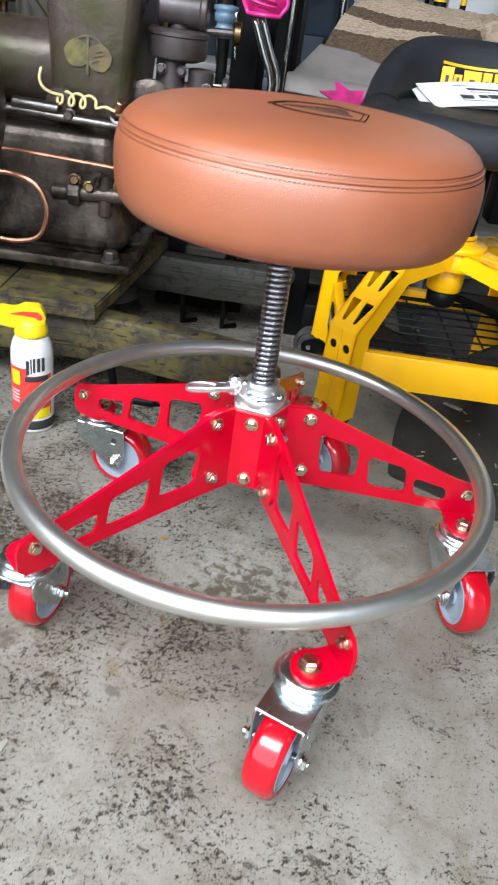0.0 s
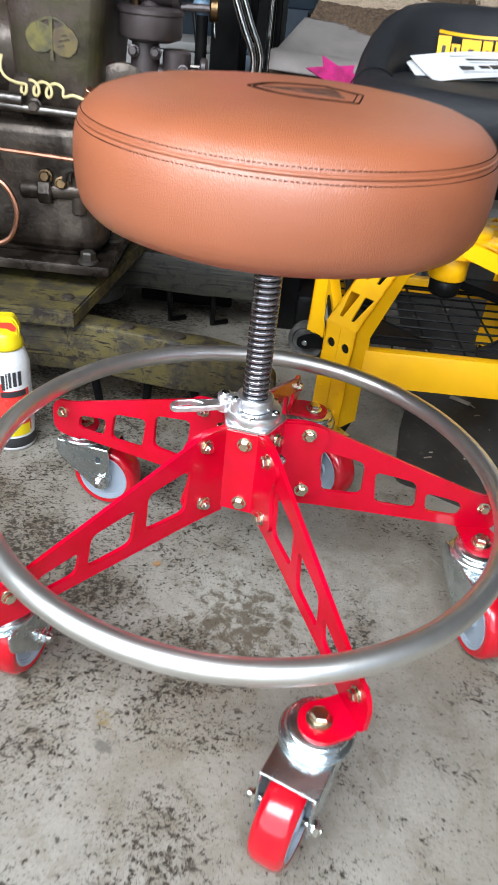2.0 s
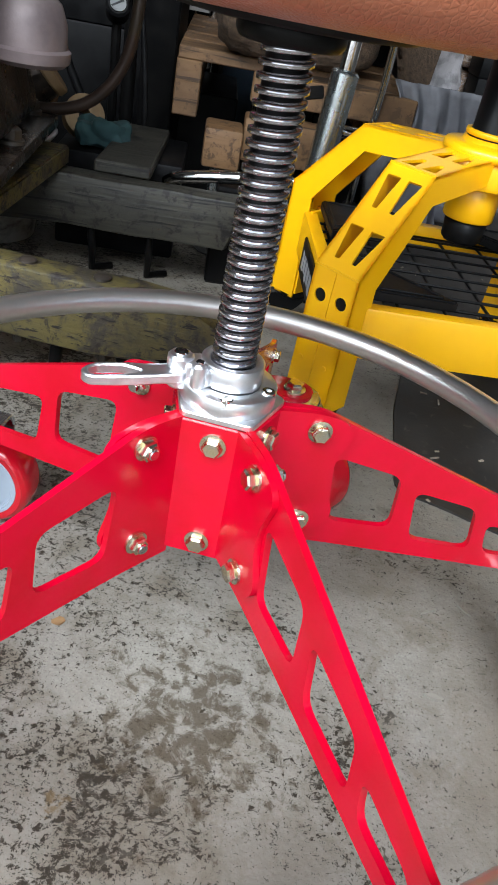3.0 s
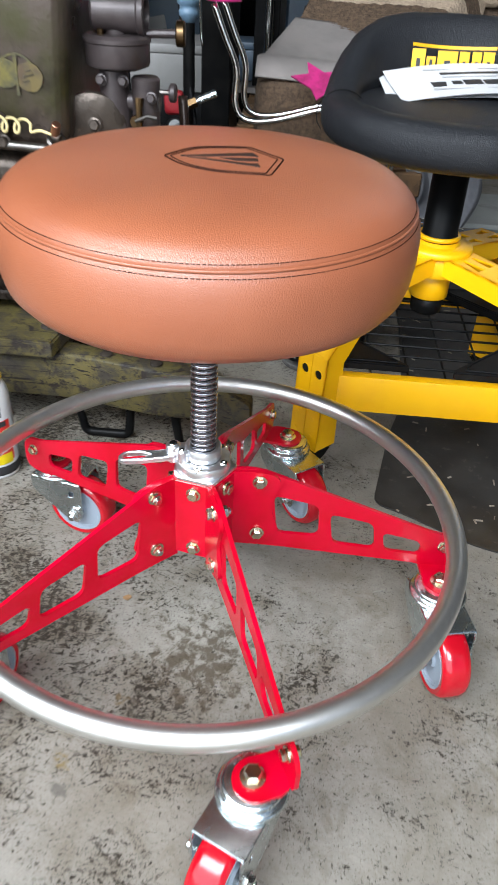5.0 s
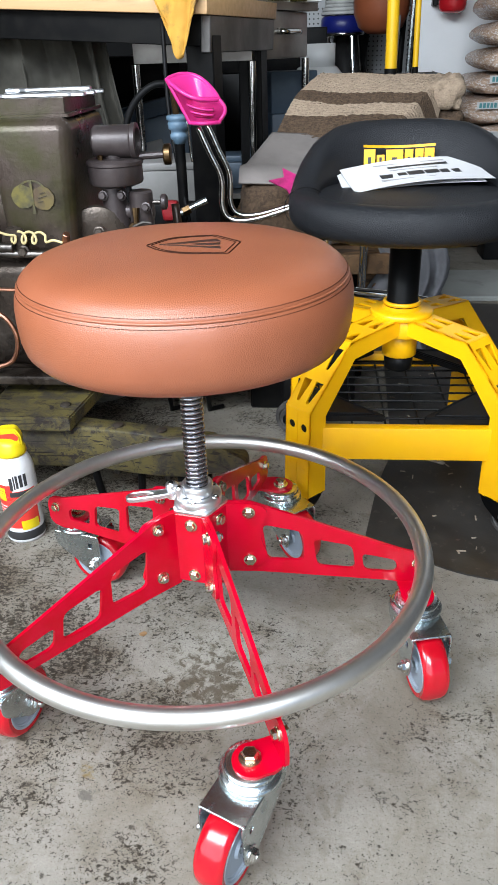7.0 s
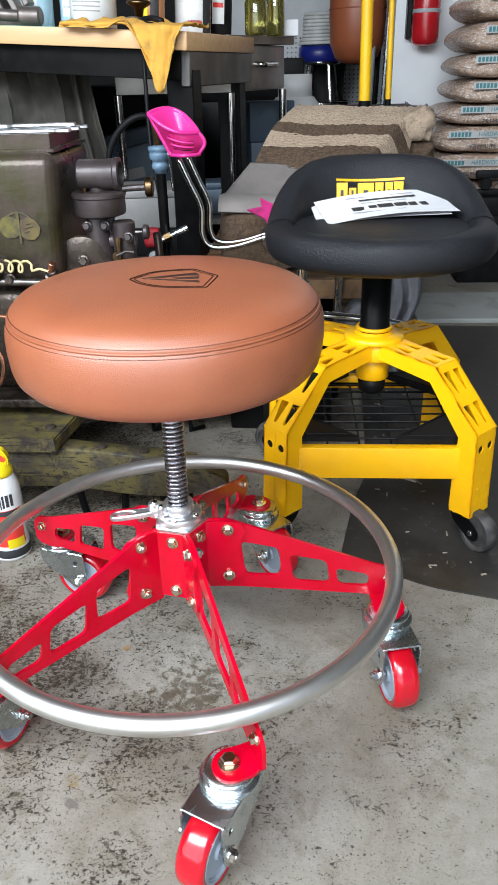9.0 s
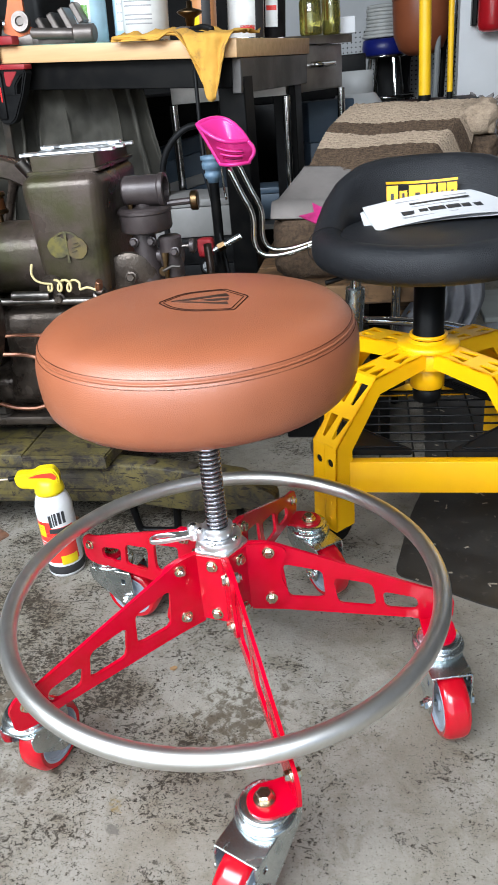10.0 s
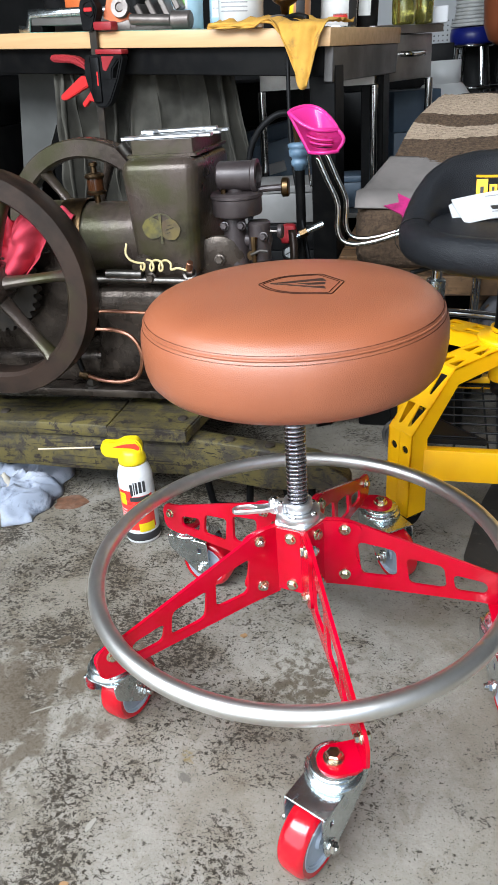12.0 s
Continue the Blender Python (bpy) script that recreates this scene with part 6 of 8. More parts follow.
# things on the bench
MITRE = bench_thing("tool_rail", -0.74, 0.10, "grey steel machine rail with a folded bracket", "tool", 0, 0.0)
bm = boxed((-0.16, -0.03, 0.018), (0.16, 0.03, 0.046), 0.002, 1)
part("rail", bm, STAINLESS, MITRE)
part("bracket", swept([(-0.20, -0.035, 0.010), (-0.165, -0.035, 0.010), (-0.155, -0.035, 0.050), (0.16, -0.035, 0.052)], 0.004, 6, flat=3.0), ZINC, MITRE)
part("rail_foot", boxed((-0.16, -0.03, 0.0), (-0.12, 0.03, 0.018), 0.002, 1), BLACK, MITRE)
part("rail_foot", boxed((0.10, -0.03, 0.0), (0.16, 0.03, 0.018), 0.002, 1), BLACK, MITRE)
MOTOR = bench_thing("bench_machine", -0.78, 0.28, "black bench-top machine with an orange guard", "machine")
part("machine_body", boxed((-0.20, -0.06, 0.0), (0.16, 0.14, 0.17), 0.02, 3), BLACK_PLASTIC, MOTOR)
part("orange_guard", boxed((-0.09, -0.085, 0.05), (-0.02, -0.061, 0.15), 0.006, 2), ORANGE, MOTOR, "orange plastic guard")
HANDLE = bench_thing("orange_tool", -0.545, 0.05, "orange and steel hand tool lying on the bench", "hand tool", 25)
out = rounded([(-0.06, 0.03), (-0.03, 0.12), (0.0, 0.12), (0.0, 0.05), (0.03, 0.035), (-0.02, 0.02)], 0.01, 3)
part("tool_body", plated(out, [], 0.022, UPY), ORANGE, HANDLE)
part("tool_pivot", rodded((-0.012, -0.015, 0.062), (-0.012, 0.015, 0.062), 0.016, 16, bevel=0.002), VISE_GREY, HANDLE)
part("tool_shank", boxed((-0.05, -0.008, 0.0), (0.03, 0.008, 0.03), 0.004, 2), VISE_GREY, HANDLE)
VISE = bench_thing("drill_vise", -0.44, 0.10, "bare cast iron drill vise with stepped jaws", "vise", 12)
bm = boxed((-0.10, -0.035, 0.0), (0.03, 0.045, 0.018), 0.004, 2)
for i in range(4):
    box(bm, (-0.075 + 0.034 * i, -0.02, 0.016), (-0.058 + 0.034 * i, 0.045, 0.085 - 0.006 * i), 0.003, 1, pose(0, 0, 0, 0, -28, 0) @ Matrix.Translation((0.02, 0, 0.01)))
part("vise_body", bm, VISE_GREY, VISE)
bm = rodded((-0.09, -0.05, 0.028), (0.03, -0.055, 0.024), 0.013, 16, bevel=0.003)
rod(bm, (0.03, -0.055, 0.024), (0.085, -0.055, 0.024), 0.022, 20, bevel=0.004)
part("vise_screw", bm, VISE_GREY, VISE)
part("vise_eye", turned([(0.012, -0.008), (0.024, -0.008), (0.026, 0), (0.024, 0.008), (0.012, 0.008)], 20, Matrix.Translation((-0.118, -0.045, 0.055)) @ Matrix.Rotation(radians(80), 4, "X"), True), VISE_GREY, VISE)


def tin(x, y, r, h, mt_, label, band=None, cap_mt=None):
    t = bench_thing("tin_can", x, y, label, "tin can")
    part("tin_body", turned([(0, 0), (r * 0.97, 0), (r, 0.003), (r, h - 0.003), (r * 0.97, h), (0, h)], 32), mt_, t)
    part("tin_rim", turned([(r * 1.01, 0.0), (r * 1.025, 0.002), (r * 1.01, 0.005)], 32), ZINC, t)
    if band:
        for a0, a1, z0, z1, bmt in band:
            part("label_patch", wrap(a0, a1, z0, z1, r + 0.0005), bmt, t)
    return t


c0 = radians(-80)
tin(-0.425, 0.17, 0.046, 0.19, TIN_BLUE, "pale blue printed tin on the bench", [(c0 - 0.5, c0 + 0.45, 0.05, 0.13, TIN_WHITE), (c0 - 0.1, c0 + 0.3, 0.055, 0.09, LEAF_GREEN), (c0 - 0.4, c0 + 0.5, 0.020, 0.034, GREY_INK)])
tin(-0.352, 0.23, 0.030, 0.20, TIN_BLUE, "blue and white printed tin on the bench", [(c0 - 0.5, c0 + 0.6, 0.03 + 0.018 * 0, 0.16, TIN_WHITE), (c0 - 0.4, c0 + 0.5, 0.05, 0.054, GREY_INK), (c0 - 0.4, c0 + 0.5, 0.07, 0.074, GREY_INK), (c0 - 0.4, c0 + 0.5, 0.09, 0.094, GREY_INK)])
tin(-0.255, 0.17, 0.060, 0.21, TIN_WHITE, "white tin with small dark print", [(c0 - 0.7, c0 + 0.6, z, z + 0.003, GREY_INK) for z in (0.04, 0.05, 0.06, 0.08, 0.09, 0.10, 0.12)])
tin(-0.125, 0.25, 0.034, 0.18, TIN_COPPER, "copper-coloured tin with a dark label", [(c0 + 0.1, c0 + 0.8, 0.02, 0.12, INK), (c0 - 0.7, c0 - 0.1, 0.03, 0.07, CAN_YELLOW)])
tin(-0.055, 0.37, 0.050, 0.19, TIN_WHITE, "grey and white tin with a red stripe", [(c0 - 0.1, c0 + 0.7, 0.03, 0.16, TIN_WHITE), (c0 - 0.1, c0 + 0.7, 0.022, 0.034, CAN_RED), (c0 + 0.75, c0 + 1.5, 0.0, 0.18, INK)])
BOT = bench_thing("oil_bottle", -0.010, 0.47, "black plastic oil bottle on the bench", "bottle")
part("bottle_body", turned([(0, 0), (0.030, 0), (0.033, 0.004), (0.033, 0.120), (0.026, 0.150), (0.013, 0.165), (0.013, 0.185), (0, 0.185)], 28), BLACK_PLASTIC, BOT)
part("bottle_label", wrap(c0 - 0.6, c0 + 0.5, 0.030, 0.095, 0.0334), TIN_WHITE, BOT, "white label")
part("label_bar", wrap(c0 - 0.5, c0 + 0.4, 0.070, 0.082, 0.0338), CAN_RED, BOT)
PLIERS = bench_thing("pliers", -0.085, 0.07, "steel pliers with black grips on the bench", "pliers", -30)
part("plier_jaw", swept(spline([(-0.06, 0, 0.02), (-0.02, 0, 0.024), (0.01, 0, 0.022)], 4), [0.004] + [0.010] * 7 + [0.009], 10, flat=0.7), VISE_GREY, PLIERS)
part("plier_grip", swept(spline([(0.01, 0.004, 0.022), (0.05, 0.012, 0.026), (0.09, 0.008, 0.020)], 4), 0.007, 8), BLACK_PLASTIC, PLIERS)
part("plier_grip", swept(spline([(0.01, -0.004, 0.020), (0.05, -0.016, 0.014), (0.09, -0.02, 0.010)], 4), 0.007, 8), BLACK_PLASTIC, PLIERS)
FUNNEL = bench_thing("brass_lid", -0.100, 0.115, "small brass dish standing on the bench", "dish")
part("dish", turned([(0, 0.030), (0.010, 0.030), (0.012, 0.048), (0.030, 0.058), (0.032, 0.062), (0.026, 0.066), (0.008, 0.070), (0.007, 0.085), (0, 0.086)], 28), BRASS, FUNNEL)
part("dish_foot", turned([(0, 0), (0.018, 0), (0.018, 0.008), (0.006, 0.012), (0.006, 0.031), (0, 0.031)], 20), BRASS, FUNNEL)

# =====================================================================
# stainless table with a drawer
# =====================================================================
TABLE = thing("steel_table", at(-0.022, 1.8), "dull stainless steel table with a drawer", "table")
TA, TB, TC, TD = (-0.300, -0.155), (0.051, -0.145), (0.205, 0.20), (-0.13, 0.17)
part("tabletop", plated([TA, TB, (TC[0] + 0.03, TC[1]), TD], [], 0.022, Matrix.Translation((0, 0, 0.840))), STAINLESS, TABLE)
bm = plated([(x * 0.97, y * 0.97) for x, y in (TA, TB, TC, TD)], [[(x * 0.9, y * 0.9) for x, y in (TD, TC, TB, TA)]], 0.125, Matrix.Translation((0, 0, 0.7645)))
part("table_apron", bm, STAINLESS, TABLE)
ux = (Vector((*TC, 0)) - Vector((*TB, 0)))
dl = ux.length
ux.normalize()
un = Vector((ux.y, -ux.x, 0))
dm = Matrix((ux, -un, Vector((0, 0, 1)))).transposed().to_4x4()
dm.translation = Vector((*TB, 0)) * 0.975 + un * 0.004
dr = part("drawer", boxed((0.020, -0.004, 0.704), (dl - 0.02, 0.012, 0.826), 0.003, 2), STAINLESS, TABLE, "smudged steel drawer front", m=dm)
bm = swept(spline([(0.15, -0.003, 0.775), (0.155, -0.028, 0.773), (0.245, -0.030, 0.773), (0.25, -0.003, 0.775)], 5), 0.0085, 10)
part("drawer_handle", bm, CHROME, dr, "bright pull handle")
for x, y in (TA, TB, TC, TD):
    part("table_leg", rodded((x * 0.96, y * 0.96, 0.0), (x * 0.96, y * 0.96, 0.70), 0.0125, 14), CHROME, TABLE, "round chromed leg")
part("lower_shelf", plated([(x * 0.95, y * 0.95) for x, y in (TA, TB, TC, TD)], [], 0.015, Matrix.Translation((0, 0, 0.33))), STAINLESS, TABLE)
for i, (x, y, r, h) in enumerate(((0.10, -0.02, 0.034, 0.11), (0.155, 0.06, 0.028, 0.13))):
    jar = thing("glass_jar", at(x, 1.8 + y, 0.851), "olive green glass jar on the steel table", "jar", "jars on the steel table")
    part("jar_body", turned([(0, 0), (r * 0.9, 0), (r, 0.006), (r, h * 0.78), (r * 0.8, h * 0.9), (r * 0.8, h), (0, h)], 24), GLASS_OLIVE, jar)
    part("jar_lid", turned([(0, h), (r * 0.86, h), (r * 0.86, h + 0.012), (0, h + 0.012)], 24), ZINC, jar)
pp = thing("paper_stack", at(0.185, 1.93, 0.851, 10), "stack of white papers on the steel table", "paper")
part("papers", boxed((-0.03, -0.04, 0), (0.035, 0.05, 0.045), 0.002, 1), PAPER, pp)

# =====================================================================
# clutter under and behind the bench
# =====================================================================
COVER = thing("canvas_cover", at(-0.62, 1.62), "grey-green canvas cover hanging in folds under the bench", "cover")


def canvas_fn(u, v):
    w = 30 * u + 4.5 * math.sin(4.3 * u + 0.6) + 2.2 * noise.noise(Vector((u * 5, 0.3, v * 2.2))) + 1.6 * v * math.sin(5 * u)
    fold = abs(math.sin(w)) ** 0.8 * 0.16 * (0.45 + 0.55 * v) * (0.6 + 0.8 * noise.noise(Vector((u * 4, 7.0, v * 2))) ** 2)
    crease = 0.018 * abs(noise.noise(Vector((u * 11 + v * 5, v * 7 - u * 4, 2.0)))) + 0.008 * noise.noise(Vector((u * 30, v * 14, 0)))
    return (-0.27 + 0.53 * u + 0.16 * v * (u - 0.3) + 0.014 * math.sin(2 * w), -0.10 - fold - crease, 0.80 - 0.79 * v)


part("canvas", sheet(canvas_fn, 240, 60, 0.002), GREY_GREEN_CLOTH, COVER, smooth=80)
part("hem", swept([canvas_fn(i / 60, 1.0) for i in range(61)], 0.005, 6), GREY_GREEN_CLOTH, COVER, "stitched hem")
PANEL = thing("leaning_sheet", at(-1.13, 1.70), "plain grey plastic sheet leaning under the bench", "sheet")
part("panel_sheet", plated([(-0.085, 0.0), (0.0, 0.0), (-0.022, 0.45), (0.165, 0.84), (-0.045, 0.84), (-0.080, 0.50)], [], 0.010, pose(0, 0, 0, 84, 0, 0)), DULL_SHEET, PANEL)
BLUE_STEEL = surface("blue_grey_steel_case", (0.055, 0.085, 0.12), 0.5, col2=(0.04, 0.06, 0.085), scale=6, bumps=0.1)
# white greyed down in its colour to match the dimness under the bench
WHITE_BOX = surface("dimmed_white_box", (0.27, 0.26, 0.25), 0.6, col2=(0.20, 0.195, 0.185), scale=5, bumps=0.05)


def case(name, x, y, z, sx, sy, sz, mt_, label, cat, rz=0.0, rx=0.0, ry=0.0):
    t = thing(name, at(x, y, z, rz, rx, ry), label, cat)
    part("case_body", boxed((-sx / 2, -sy / 2, 0), (sx / 2, sy / 2, sz * 0.8), 0.006, 2), mt_, t)
    part("case_lid", boxed((-sx / 2 - 0.003, -sy / 2 - 0.003, sz * 0.8), (sx / 2 + 0.003, sy / 2 + 0.003, sz), 0.005, 2), mt_, t)
    return t


case("storage_box", -0.22, 1.50, 0.3605, 0.30, 0.2, 0.105, WHITE_BOX, "white box under the table, coloured grey for the dimness there", "box", 3)
case("storage_box", -0.22, 1.50, 0.0, 0.32, 0.24, 0.360, BLACK_PLASTIC, "black crate under a white box", "box", 3)
tb = case("steel_case", -0.33, 1.92, 0.345, 0.42, 0.10, 0.24, BLUE_STEEL, "blue-grey steel case leaning under the table", "case", 6, 0, -12)
part("case_handle", boxed((-0.08, -0.056, 0.09), (0.06, -0.051, 0.125), 0.002, 1), WHITE_BOX, tb)
case("steel_case", 0.12, 2.16, 0.0, 0.16, 0.10, 0.66, BLUE_STEEL, "tall blue-grey steel case standing behind the table", "case", 18)
case("steel_case", -0.02, 1.80, 0.339, 0.20, 0.12, 0.10, BLUE_STEEL, "small blue steel case on the table shelf", "case", 4)
# plain black cases, added to fill in the darkness behind the canvas and bench
case("dark_backing", -0.70, 2.3, 0.0, 0.9, 0.5, 0.72, BLACK, "black case added for the dark behind the canvas", "chest")
case("dark_backing", 0.0, 3.0, 0.0, 0.5, 0.5, 0.80, BLACK, "black case added for the dark at the back", "cabinet")
case("dark_backing", -1.6, 1.9, 0.0, 0.6, 0.5, 0.80, BLACK, "black case added for the dark beside the bench", "cabinet")

# blue filter head on a black pipe, with hose, red valve and gauge
FILTER_BLUE = surface("light_blue_filter", (0.15, 0.24, 0.33), 0.45, col2=(0.10, 0.17, 0.24), scale=30, bumps=0.15)
FIL = thing("fuel_pump", at(-0.108, 1.14), "light blue hand pump on a black pipe", "pump")
part("pump_pipe", rodded((0, 0, 0.0), (0, 0, 0.545), 0.0125, 14), BLACK, FIL, "black pipe")
part("pump_head", turned([(0, 0.540), (0.013, 0.540), (0.015, 0.548), (0.020, 0.552), (0.021, 0.560), (0.0185, 0.563), (0.0185, 0.570), (0.024, 0.573), (0.025, 0.586), (0.022, 0.590), (0.027, 0.593), (0.027, 0.601), (0.012, 0.604), (0, 0.604)], 28), FILTER_BLUE, FIL)
part("pump_fitting", rodded((-0.004, 0, 0.602), (-0.010, 0.0, 0.665), 0.007, 8), BRASS, FIL)
part("pump_base", turned([(0, 0), (0.05, 0), (0.05, 0.012), (0.015, 0.02), (0, 0.02)], 20), BLACK, FIL)
part("pump_rod", swept(spline([(0.022, -0.01, 0.60), (0.026, -0.01, 0.53), (0.030, -0.012, 0.50)], 4), 0.003, 6), CHROME, FIL)
HOSE = thing("rubber_hose", at(-0.3, 1.2), "thin black rubber hose hanging from the bench", "hose")
part("hose_tube", swept(spline([(0.155, 0.03, 0.80), (0.165, -0.02, 0.60), (0.19, -0.06, 0.45), (0.225, -0.10, 0.25), (0.24, -0.1, 0.006)], 6), 0.005, 8), BLACK_PLASTIC, HOSE)
HOSE2 = thing("rubber_hose", at(-0.3, 1.2), "black rubber hose looping down to the floor", "hose")
part("hose_tube", swept(spline([(0.20, 0.02, 0.66), (0.12, 0.0, 0.66), (0.055, 0.0, 0.58), (0.045, 0.0, 0.40), (0.07, -0.02, 0.26), (0.16, -0.06, 0.10), (0.2, -0.08, 0.009)], 6), 0.008, 8), BLACK_PLASTIC, HOSE2)
GAUGE = thing("pressure_gauge", at(-0.127, 1.06, -0.033), "red valve with a black pressure gauge", "gauge")
part("gauge_stand", rodded((0, 0.02, 0.0335), (0, 0.02, 0.36), 0.008, 10), BLACK, GAUGE)
part("gauge_case", rodded((0.0, 0.02, 0.375), (0.004, -0.012, 0.392), 0.020, 26, bevel=0.004), BLACK_PLASTIC, GAUGE)
part("gauge_face", rodded((0.0040, -0.0121, 0.3921), (0.0043, -0.0135, 0.3929), 0.013, 26), GREY_PANEL, GAUGE)
part("gauge_mark", boxed((-0.012, -0.0015, 0.0), (0.010, 0.0015, 0.0008), 0, 1, axis_matrix((0.0043, -0.0137, 0.393), (0.0047, -0.0167, 0.3946)) @ pose(0, 0, 0, 0, 0, 30)), INK, GAUGE)
part("valve_body", lumped((-0.022, 0.0, 0.410), (0.018, 0.030, 0.456), 5, 0.004, 40, 1.0, 0.5), CLAMP_RED, GAUGE, "red valve body")
part("valve_pipe", rodded((0.015, 0.01, 0.425), (0.085, 0.02, 0.455), 0.0075, 10), ZINC, GAUGE)
part("valve_nut", rodded((0.028, 0.012, 0.430), (0.045, 0.0145, 0.4375), 0.011, 6), BRASS, GAUGE)

# =====================================================================
# pink child's cycle
# =====================================================================
PINK = surface("hot_pink_plastic", (0.75, 0.035, 0.27), 0.3, col2=(0.68, 0.03, 0.23), scale=10, bumps=0.04, coat=0.2)
TORN_PINK = surface("dirty_torn_pink", (0.45, 0.022, 0.15), 0.45, col2=(0.26, 0.014, 0.085), scale=40, bumps=0.2)
TRIKE = thing("child_tricycle", at(0.066, 0.95, 0.0), "child's tricycle frame with a hot pink plastic seat", "tricycle")


def lerp(a, b, t):
    return a + (b - a) * t


def pink_front(u, v):
    # the bulging slotted panel, u across, v down from the rim
    x = lerp(lerp(-0.156, -0.052, u), lerp(-0.114, -0.052, u), v) + 0.012 * u * math.sin(math.pi * min(1, v * 1.1))
    z = lerp(lerp(0.682, 0.644, u) - 0.012 * math.sin(math.pi * u), 0.601, v)
    return Vector((x, -0.014 - 0.026 * math.sin(math.pi * min(max(u, 0), 1)) * (1 - 0.25 * v), z))


def pink_rear(u, v):
    # the low far side of the bucket
    x = lerp(lerp(-0.156, -0.052, u), lerp(-0.108, -0.060, u), v)
    z = lerp(lerp(0.682, 0.644, u) + 0.024 * math.sin(math.pi * u) ** 0.8, 0.608, v)
    return Vector((x, -0.014 + 0.040 * math.sin(math.pi * u) * (1 - 0.4 * v), z))


bm = bmesh.new()
NU, NV = 24, 20
grid = [[bm.verts.new(pink_front(i / NU, j / NV)) for j in range(NV + 1)] for i in range(NU + 1)]
for i in range(NU):
    for j in range(NV):
        if not (6 <= i < NU - 5 and j in (7, 11, 15)):
            bm.faces.new((grid[i][j], grid[i + 1][j], grid[i + 1][j + 1], grid[i][j + 1]))
bmesh.ops.solidify(bm, geom=bm.faces[:], thickness=0.0035)
part("seat_shell", bm, PINK, TRIKE, "hot pink moulded seat with slots", smooth=50)
part("seat_back", sheet(pink_rear, 20, 12, 0.0035), PINK, TRIKE, smooth=50)
for j in (9, 13):
    part("seat_rib", swept([pink_front(0.22 + 0.56 * k / 12, j / NV) + Vector((0, -0.0015, 0)) for k in range(13)], 0.0022, 6), PINK, TRIKE)
part("seat_rim", swept([pink_front(i / 22, 0) for i in range(23)] + [pink_rear(1 - i / 22, 0) for i in range(1, 22)], 0.0046, 8, True), PINK, TRIKE, "rolled rim")
part("seat_edge", swept([pink_front(1.0, j / 14) for j in range(15)] + [pink_front(1 - i / 12, 1.0) for i in range(1, 13)] + [pink_front(0, 1 - j / 14) for j in range(1, 15)], 0.0040, 8), PINK, TRIKE, "rolled edge")
for dx, dy in ((0, 0), (0.012, 0.055)):
    pts = spline([(-0.100 + dx, 0.0 + dy, 0.592), (-0.078 + dx, 0.0 + dy, 0.54), (-0.056 + dx, 0.0 + dy, 0.490), (-0.056 + dx, 0.0 + dy, 0.43), (-0.035 + dx, 0 + dy, 0.402), (0.02 + dx, 0 + dy, 0.404), (0.10 + dx, -0.01 + dy, 0.428), (0.20 + dx, -0.02 + dy, 0.45), (0.25 + dx, 0.02 + dy, 0.41), (0.245 + dx, 0.05 + dy, 0.10)], 6)
    part("frame_tube", swept(pts, 0.0062, 10), CHROME, TRIKE, "bent chromed tube")
star = [(-0.060, 0.010), (-0.028, 0.022), (-0.034, 0.046), (0.000, 0.030), (0.030, 0.040), (0.028, 0.022), (0.056, 0.018), (0.030, 0.004), (0.052, -0.016), (0.014, -0.010), (-0.006, -0.030), (-0.020, -0.008)]
part("pink_guard", plated(star, [], 0.003, pose(0.105, -0.012, 0.470, 42, 6, 0)), TORN_PINK, TRIKE, "torn pink plastic guard")
wm = Matrix.Translation((0.255, 0.0775, 0.06)) @ Matrix.Rotation(radians(90), 4, "Z") @ Matrix.Rotation(radians(90), 4, "X") @ Matrix.Scale(0.5, 4)
part("wheel", turned([(0.0, -0.015), (0.09, -0.018), (0.115, -0.016), (0.12, 0), (0.115, 0.016), (0.09, 0.018), (0, 0.015)], 32, wm), BLACK_PLASTIC, TRIKE)

# =====================================================================
# rugs on a pallet
# =====================================================================
def rug_material(name, a, b_):
    mt, nt, bs = nodes_of(name)
    c = coords(nt)
    n1 = noise_node(nt, c, 120, 5, 0.7)
    st = coords(nt, (12, 60, 60))
    n2 = noise_node(nt, st, 4, 4, 0.6, 1.0)
    col = mix(nt, ramp(nt, n1, 0.35, 0.65), a, b_)
    col = mix(nt, ramp(nt, n2, 0.55, 0.75), col, tuple(x * 0.45 for x in a))
    nt.links.new(col, bs.inputs["Base Color"])
    bs.inputs["Roughness"].default_value = 0.95
    bump(nt, bs, mix(nt, 0.5, n1, n2), 1.0, 0.006)
    return mt


RUG_BEIGE = rug_material("beige_pile", (0.40, 0.305, 0.215), (0.28, 0.205, 0.145))
RUG_BROWN = rug_material("brown_pile", (0.118, 0.074, 0.044), (0.046, 0.028, 0.016))
RUG_BACK = surface("grey_rug_backing", (0.225, 0.20, 0.185), 0.9, col2=(0.18, 0.16, 0.148), scale=10, grain=500, bumps=0.3)
RUG = thing("striped_rug", at(0.32, 1.35), "beige and brown striped rug folded over a pile", "rug")


